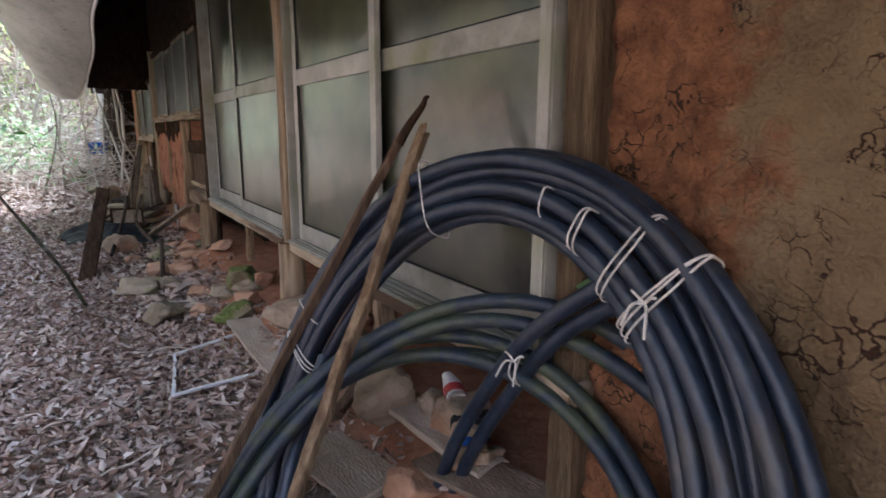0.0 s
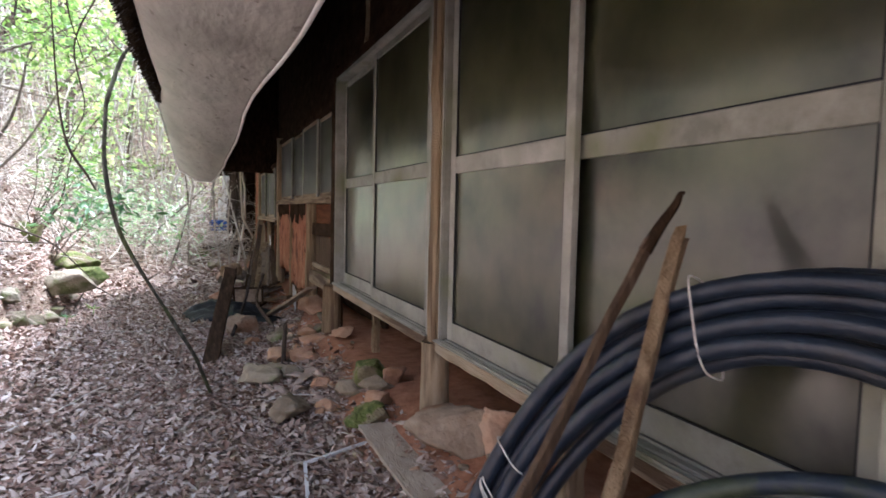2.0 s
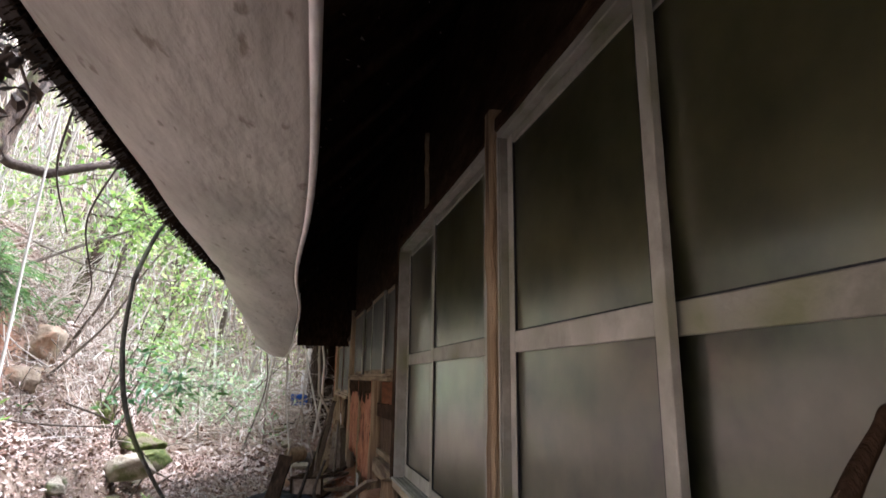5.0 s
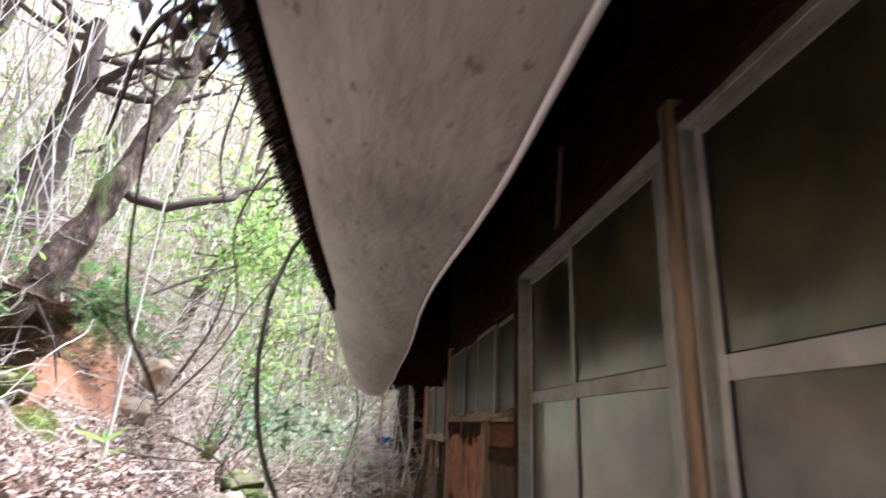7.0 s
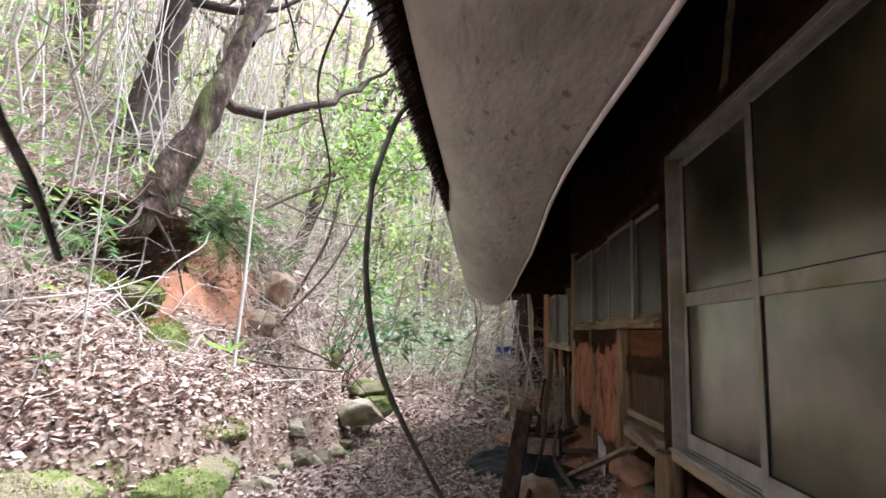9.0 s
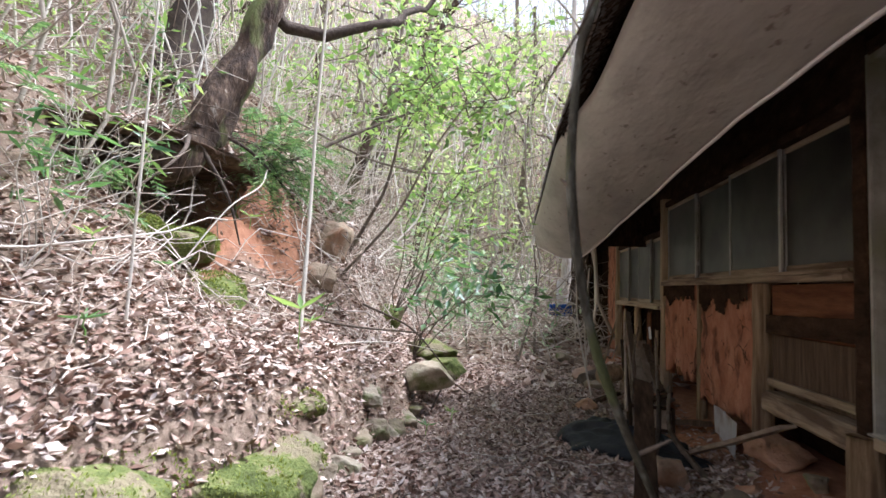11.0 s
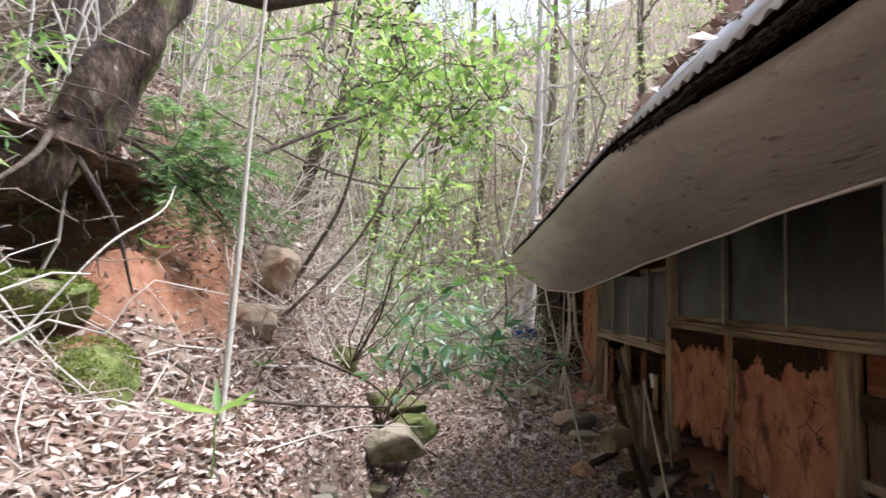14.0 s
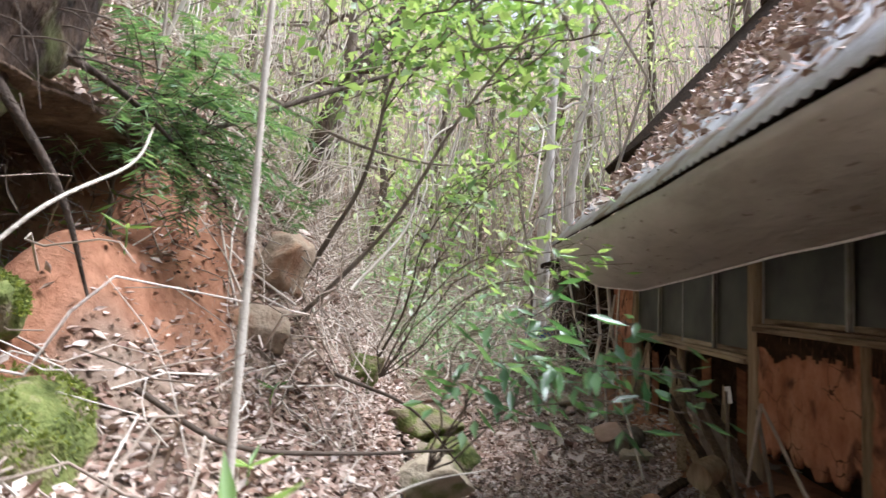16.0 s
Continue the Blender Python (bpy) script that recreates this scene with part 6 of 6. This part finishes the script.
def tangle(n, region, lmin, lmax, r, lift, rng):
    out = []
    x0, x1, y0, y1 = region
    while len(out) < n:
        x, y = rng.uniform(x0, x1), rng.uniform(y0, y1)
        if x > float(bank_foot(y)) - 0.25 and y < 12.5:
            continue
        z = float(height(x, y)) + abs(rng.normal(0, lift))
        ln = rng.uniform(lmin, lmax)
        a = rng.uniform(0, 2 * np.pi)
        q = (x + math.cos(a) * ln, y + math.sin(a) * ln, max(z + rng.normal(0.1, 0.35) * ln, float(height(x + math.cos(a) * ln, y + math.sin(a) * ln)) + 0.01))
        if q[1] < 12.5 and q[0] > float(bank_foot(q[1])) - 0.2:
            continue
        if max(float(bare(x, y)), float(bare(q[0], q[1]))) > 0.3 and rng.uniform() < 0.85:
            continue
        rr = r * rng.uniform(0.5, 1.6)
        out.append((wobbly((x, y, z), q, 7, 0.16 * ln, rng), np.linspace(rr, rr * 0.4, 7)))
    return out


put("brushwood", tubes("brushwood", tangle(1300, (-5.0, -1.9, 4.4, 13), 0.25, 1.3, 0.0036, 0.07, g5), 5), M_TWIG, None, "bleached fallen twigs scattered on the bank", category="brushwood", kind="stuff")
put("bank_brushwood", tubes("bank_brushwood", tangle(360, (-3.4, -1.9, 7.8, 13), 0.4, 1.5, 0.006, 0.12, g5), 5), M_TWIG, None, "bleached branches and roots on the far bank", category="brushwood", kind="stuff")
put("far_brushwood", tubes("far_brushwood", tangle(2200, (-7, 2.2, 12.5, 24), 0.6, 2.4, 0.008, 0.6, g5), 5), M_TWIG, None, "tangle of bleached branches at the path end", category="brushwood", kind="stuff")
put("hillside_brushwood", tubes("hillside_brushwood", tangle(900, (-9, -3.2, 4, 14), 0.6, 2.2, 0.006, 0.5, g5), 5), M_TWIG, None, "tangled dry branches on the hillside", category="brushwood", kind="stuff")
path_twigs = []
for _ in range(70):
    x, y = g5.uniform(-1.5, 0.9), g5.uniform(2.2, 12)
    a, ln = g5.uniform(0, 6.3), g5.uniform(0.15, 0.6)
    z = float(height(x, y)) + 0.025
    path_twigs.append((wobbly((x, y, z), (x + math.cos(a) * ln, y + math.sin(a) * ln, z + 0.02), 6, 0.03, g5), 0.004))
put("path_twigs", tubes("path_twigs", path_twigs, 5), M_TWIG, None, "fallen twigs on the path", category="twigs", kind="stuff")

# single fallen branches and canes on the bank
for k, (p, r, mat, lab) in enumerate((
        ([(-2.48, 5.22, 0.9), (-2.46, 5.26, 2.2), (-2.40, 5.3, 4.2)], 0.008, M_CANE, "upright pale cane on the bank"), ([(-2.19, 6.67, 0.90), (-2.24, 6.90, 1.92), (-2.26, 7.05, 2.98), (-2.2, 7.2, 5.0)], 0.016, M_CANE, "upright pale bamboo cane on the bank"),
        ([(-2.72, 6.0, 1.45), (-2.55, 6.25, 1.85), (-2.48, 6.55, 2.05), (-2.50, 6.7, 2.2)], 0.006, M_CANE, "pale bare root arching across the hollow"), ([(-2.75, 5.2, 1.25), (-2.70, 5.7, 1.62), (-2.72, 6.0, 1.75)], 0.005, M_CANE, "pale bare branch on the slope"),
        ([(-2.6, 6.9, 1.35), (-2.3, 7.0, 1.15), (-1.95, 7.3, 1.05), (-1.5, 7.6, 1.0)], 0.011, M_TWIG_DARK, "dark bent branch lying down the bank"), ([(-2.1, 6.2, 0.98), (-1.7, 7.2, 0.95), (-1.3, 8.0, 0.8)], 0.006, M_CANE, "straight pale stick across the bank"),
        ([(-2.2, 8.4, 1.2), (-1.75, 8.7, 0.95), (-1.4, 9.0, 0.5)], 0.012, M_TWIG_DARK, "dark branch at the bank foot"), ([(-1.55, 8.9, 0.1), (-1.4, 9.1, 0.35), (-1.2, 9.6, 0.15)], 0.012, M_TWIG_DARK, "broken branch at the bank foot"),
        ([(-3.2, 8.6, 3.2), (-2.3, 9.4, 2.85), (-1.3, 10.4, 2.95), (0.2, 11.5, 3.6)], 0.014, M_BARK, "bare branch stretching across the path"), ([(-2.9, 7.9, 2.5), (-2.2, 9.2, 3.3), (-1.0, 10.5, 4.2)], 0.02, M_BARK, "bare slanting branch over the path"),
        ([(-2.3, 9.4, 1.7), (-1.9, 9.9, 2.3), (-1.75, 10.2, 3.1), (-1.3, 10.6, 3.5)], 0.014, M_CANE, "pale twisted liana on the far bank"), ([(-1.2, 13.5, 0.6), (-0.6, 14.2, 1.2), (0.1, 14.6, 1.9)], 0.02, M_BARK, "curved branch at the path end"),
        ([(-0.6, 12.6, 0.2), (-0.3, 13.3, 1.3), (-0.35, 13.2, 2.2)], 0.02, M_BARK, "bent trunk at the path end"))):
    stem_thing("bank_branch", p, [r, r * 0.9, r * 0.75, r * 0.5], mat, lab, "branch", "bank branches", 7, 0.15, 500 + k)


# ---- leafy plants ----
def shrub(name, label, root, ends, size, leaf_mat, per, seed, stem=M_BARK, aspect=0.4, droop=0.4, group="shrubs", sr=0.006):
    """Arching stems with leaves set in pairs along them."""
    rng = np.random.default_rng(seed)
    t = thing(name, label, "shrub", group, at=root)
    paths, pos, yaw = [], [], []
    for e in ends:
        l = wobbly(root, e, 12, 0.10, rng)
        l[:, 2] += 0.12 * np.sin(np.linspace(0, np.pi, 12)) * np.linalg.norm(np.array(e) - root)
        paths.append((l, np.linspace(sr, 0.002, 12)))
        for k in range(per):
            i = rng.uniform(4, 11)
            p = l[int(i)] + (l[min(11, int(i) + 1)] - l[int(i)]) * (i % 1)
            tw = p + rng.normal(0, 0.06, 3)
            paths.append((np.array([p, (p + tw) / 2 + 0.01, tw]), 0.0015))
            pos.append(tw)
            d = l[-1] - l[0]
            yaw.append(math.atan2(d[1], d[0]) + rng.choice((-1, 1)) * rng.uniform(0.3, 1.2))
    part("stem", tubes("stem", paths, 5), stem, t)
    n = len(pos)
    ln = size * rng.uniform(0.6, 1.25, n)
    vv, ff = leaf_arrays(np.array(pos), ln, ln * aspect, np.array(yaw), rng.normal(-droop, 0.35, n), rng.normal(0, 0.5, n), rng.uniform(0.1, 0.35, n))
    part("foliage", fast_mesh("foliage", vv, ff), leaf_mat, t)
    return t


shrub("laurel_shrub", "glossy evergreen shrub leaning over the path", (-1.62, 8.1, 0.75), [(-0.95, 6.85, 1.50), (-0.62, 7.1, 1.44), (-1.15, 7.0, 1.72), (-0.85, 7.2, 1.63), (-0.45, 7.3, 1.34), (-1.3, 7.2, 1.74), (-0.75, 6.9, 1.34)], 0.13, M_LEAF_DARK, 24, 31, aspect=0.34)
shrub("leafy_sapling", "bright leafy sapling reaching over the path", (-2.0, 9.0, 1.1), [(-0.9, 7.6, 2.0), (-0.7, 8.2, 2.3), (-1.1, 7.5, 2.5), (-0.6, 7.9, 1.9), (-1.0, 8.2, 2.9), (-1.5, 7.9, 2.3), (-0.55, 8.6, 2.0)], 0.11, M_LEAF, 20, 33)
for k, (x, y, z, s, n) in enumerate(((-2.9, 5.1, 1.3, 0.14, 7), (-3.1, 4.7, 1.4, 0.13, 6), (-3.2, 5.7, 1.7, 0.12, 7), (-3.3, 6.3, 2.5, 0.12, 6), (-3.5, 7.6, 2.6, 0.11, 7), (-3.9, 5.6, 2.2, 0.13, 8), (-3.9, 7.0, 2.7, 0.12, 8), (-3.3, 8.6, 2.6, 0.10, 6), (-4.4, 4.9, 2.3, 0.12, 8), (-4.6, 6.2, 2.9, 0.12, 8))):
    rr = random.Random(k)
    z = float(height(x, y))
    shrub("bamboo_grass", "broad-leaved bamboo grass on the bank", (x, y, z), [(x + rr.uniform(-0.3, 0.5), y + rr.uniform(-0.4, 0.4), z + rr.uniform(0.4, 1.1)) for _ in range(n)], s, M_LEAF if k % 3 else M_LEAF_DARK, 9, 40 + k, M_CANE, 0.2, 0.3, "bamboo grass", 0.004)


def blades(x, y, n, size, label, seed, mat=M_LEAF, tall=0.9):
    rng = np.random.default_rng(seed)
    z = float(height(x, y))
    t = thing("broad_blade_plant", label, "plant", "blade plants", at=(x, y, z))
    top = np.array((x, y, z + size * tall))
    part("stem", tubes("stem", [(wobbly((x, y, z - 0.02), top, 6, 0.02, rng), 0.004)], 6), M_LEAF, t)
    yaw = np.linspace(0, 2 * np.pi, n, endpoint=False) + rng.normal(0, 0.3, n)
    vv, ff = leaf_arrays(np.repeat(top[None], n, 0), size * rng.uniform(0.8, 1.2, n), size * 0.16 * np.ones(n), yaw, rng.uniform(0.0, 0.5, n), rng.normal(0, 0.3, n), 0.2 * np.ones(n))
    part("foliage", fast_mesh("foliage", vv, ff), mat, t)


blades(-1.99, 6.14, 3, 0.25, "young plant with long bright blades on the bank", 1, tall=1.25)
for k, (x, y) in enumerate(((-2.75, 6.0), (-2.2, 6.9), (-2.45, 8.0), (-2.85, 5.45), (-2.5, 5.0), (-1.3, 8.6), (-1.45, 7.9), (-2.9, 7.3))):
    blades(x, y, 5, 0.12, "small green plant among dry leaves", 60 + k, M_LEAF if k % 2 else M_LEAF_DARK)


def frond_bush(name, label, root, n, ln, seed, mat=M_FERN, way=(1, 0, 0)):
    """Fronds that arch out and droop, each with many narrow leaflets."""
    rng = np.random.default_rng(seed)
    t = thing(name, label, "fern", "ferns", at=root)
    paths, pos, yaw, tilt = [], [], [], []
    for _ in range(n):
        d = np.array(way) + rng.normal(0, 0.6, 3)
        d /= np.linalg.norm(d)
        l = ln * rng.uniform(0.5, 1.1)
        s = np.linspace(0, 1, 12)[:, None]
        pts = np.array(root) + rng.normal(0, 0.12, 3) + d * s * l + np.array((0, 0, 1)) * (0.35 * s - 0.6 * s * s) * l
        paths.append((pts, np.linspace(0.004, 0.001, 12)))
        a = math.atan2(d[1], d[0])
        for i in range(2, 12):
            for side in (-1, 1):
                for h in (0, 0.5):
                    pos.append(pts[i] + (pts[i] - pts[i - 1]) * h)
                    yaw.append(a + side * 0.95)
                    tilt.append(-0.2 - 0.3 * i / 12)
    part("stem", tubes("stem", paths, 4), M_TWIG_DARK, t)
    m = len(pos)
    le = 0.085 * rng.uniform(0.6, 1.2, m)
    vv, ff = leaf_arrays(np.array(pos), le, le * 0.16, np.array(yaw), np.array(tilt) + rng.normal(0, 0.2, m), rng.normal(0, 0.4, m), 0.15 * np.ones(m))
    part("fronds", fast_mesh("fronds", vv, ff), mat, t)


frond_bush("fern", "feathery green fern hanging beside the hollow", (-3.02, 7.95, 2.62), 52, 0.58, 1, way=(0.55, -0.45, 0.1))
frond_bush("fern", "feathery green fern hanging beside the hollow", (-2.86, 7.75, 2.42), 26, 0.46, 2, way=(0.6, -0.3, -0.1))
frond_bush("fern", "feathery green fern drooping over the hollow", (-3.12, 7.62, 2.52), 30, 0.50, 3, way=(0.35, -0.55, 0.1))
for k, (x, y) in enumerate(((-3.3, 5.9), (-3.6, 6.9), (-3.5, 5.2), (-2.9, 9.6), (-4.1, 8.0))):
    frond_bush("fern", "low green fern on the slope", (x, y, float(height(x, y)) + 0.1), 14, 0.4, 20 + k, way=(0.5, -0.2, 0.3))

# undergrowth and far foliage
under_pts = []
for _ in range(90):
    x, y = g5.uniform(-8, -3.4), g5.uniform(4, 13)
    c = np.array((x, y, float(height(x, y)) + g5.uniform(0.2, 1.6)))
    under_pts.append(c + g5.normal(0, 0.28, (70, 3)) * (1, 1, 0.7))
leaves("undergrowth", np.concatenate(under_pts), 0.10, M_LEAF, None, 0.6, 0.25, rng=g5, droop=0.3, label="light green bamboo grass under the hillside trees", category="undergrowth", kind="stuff")
far_pts = []
for _ in range(170):
    x, y = g5.uniform(-9, 8), g5.uniform(14, 30)
    if x > 0.6 and y < 19:
        continue
    c = np.array((x, y, float(height(x, y)) + g5.uniform(0.2, 5.5)))
    far_pts.append(c + g5.normal(0, 0.5, (60, 3)) * (1, 1, 0.6))
leaves("far_undergrowth", np.concatenate(far_pts), 0.17, M_LEAF_FAR, None, 0.6, 0.4, rng=g5, droop=0.3, label="leafy undergrowth beyond the house, paled in colour for haze", category="undergrowth", kind="stuff")
mid_pts = []
for _ in range(42):
    x, y = g5.uniform(-2.6, -0.3), g5.uniform(11.5, 16)
    c = np.array((x, y, float(height(x, y)) + g5.uniform(0.5, 1.8)))
    mid_pts.append(c + g5.normal(0, 0.25, (45, 3)) * (1, 1, 0.6))
leaves("bushes_at_path_end", np.concatenate(mid_pts), 0.11, M_LEAF_BLUE, None, 0.5, 0.35, rng=g5, droop=0.3, label="bluish green bushes at the path end", category="undergrowth", kind="stuff")
canopy = []
for _ in range(45):
    x, y = g5.uniform(-12, 14), g5.uniform(16, 32)
    if x > -1.0 and y < 20:
        continue
    c = np.array((x, y, float(height(x, y)) + g5.uniform(4.0, 10)))
    canopy.append(c + g5.normal(0, 0.7, (90, 3)) * (1, 1, 0.5))
leaves("forest_canopy", np.concatenate(canopy), 0.22, M_LEAF_FAR, None, 0.6, 0.45, rng=g5, label="sparse forest canopy in haze-paled green", category="canopy", kind="stuff")

# frayed thatch ends along the eave
fray = []
for _ in range(1500):
    y = g5.uniform(-1.0, 6.4)
    x = g5.uniform(-0.465, -0.40)
    z = float(eave_z(y)) - 0.016
    fray.append((wobbly((x + 0.03, y, z + 0.012), (x - g5.uniform(0.0, 0.012), y + g5.uniform(-0.015, 0.015), z - g5.uniform(0.006, 0.03)), 4, 0.004, g5), 0.0022))
put("frayed_thatch", tubes("frayed_thatch", fray, 4), M_THATCH, None, "frayed dark thatch ends along the eave", category="thatch", kind="stuff")
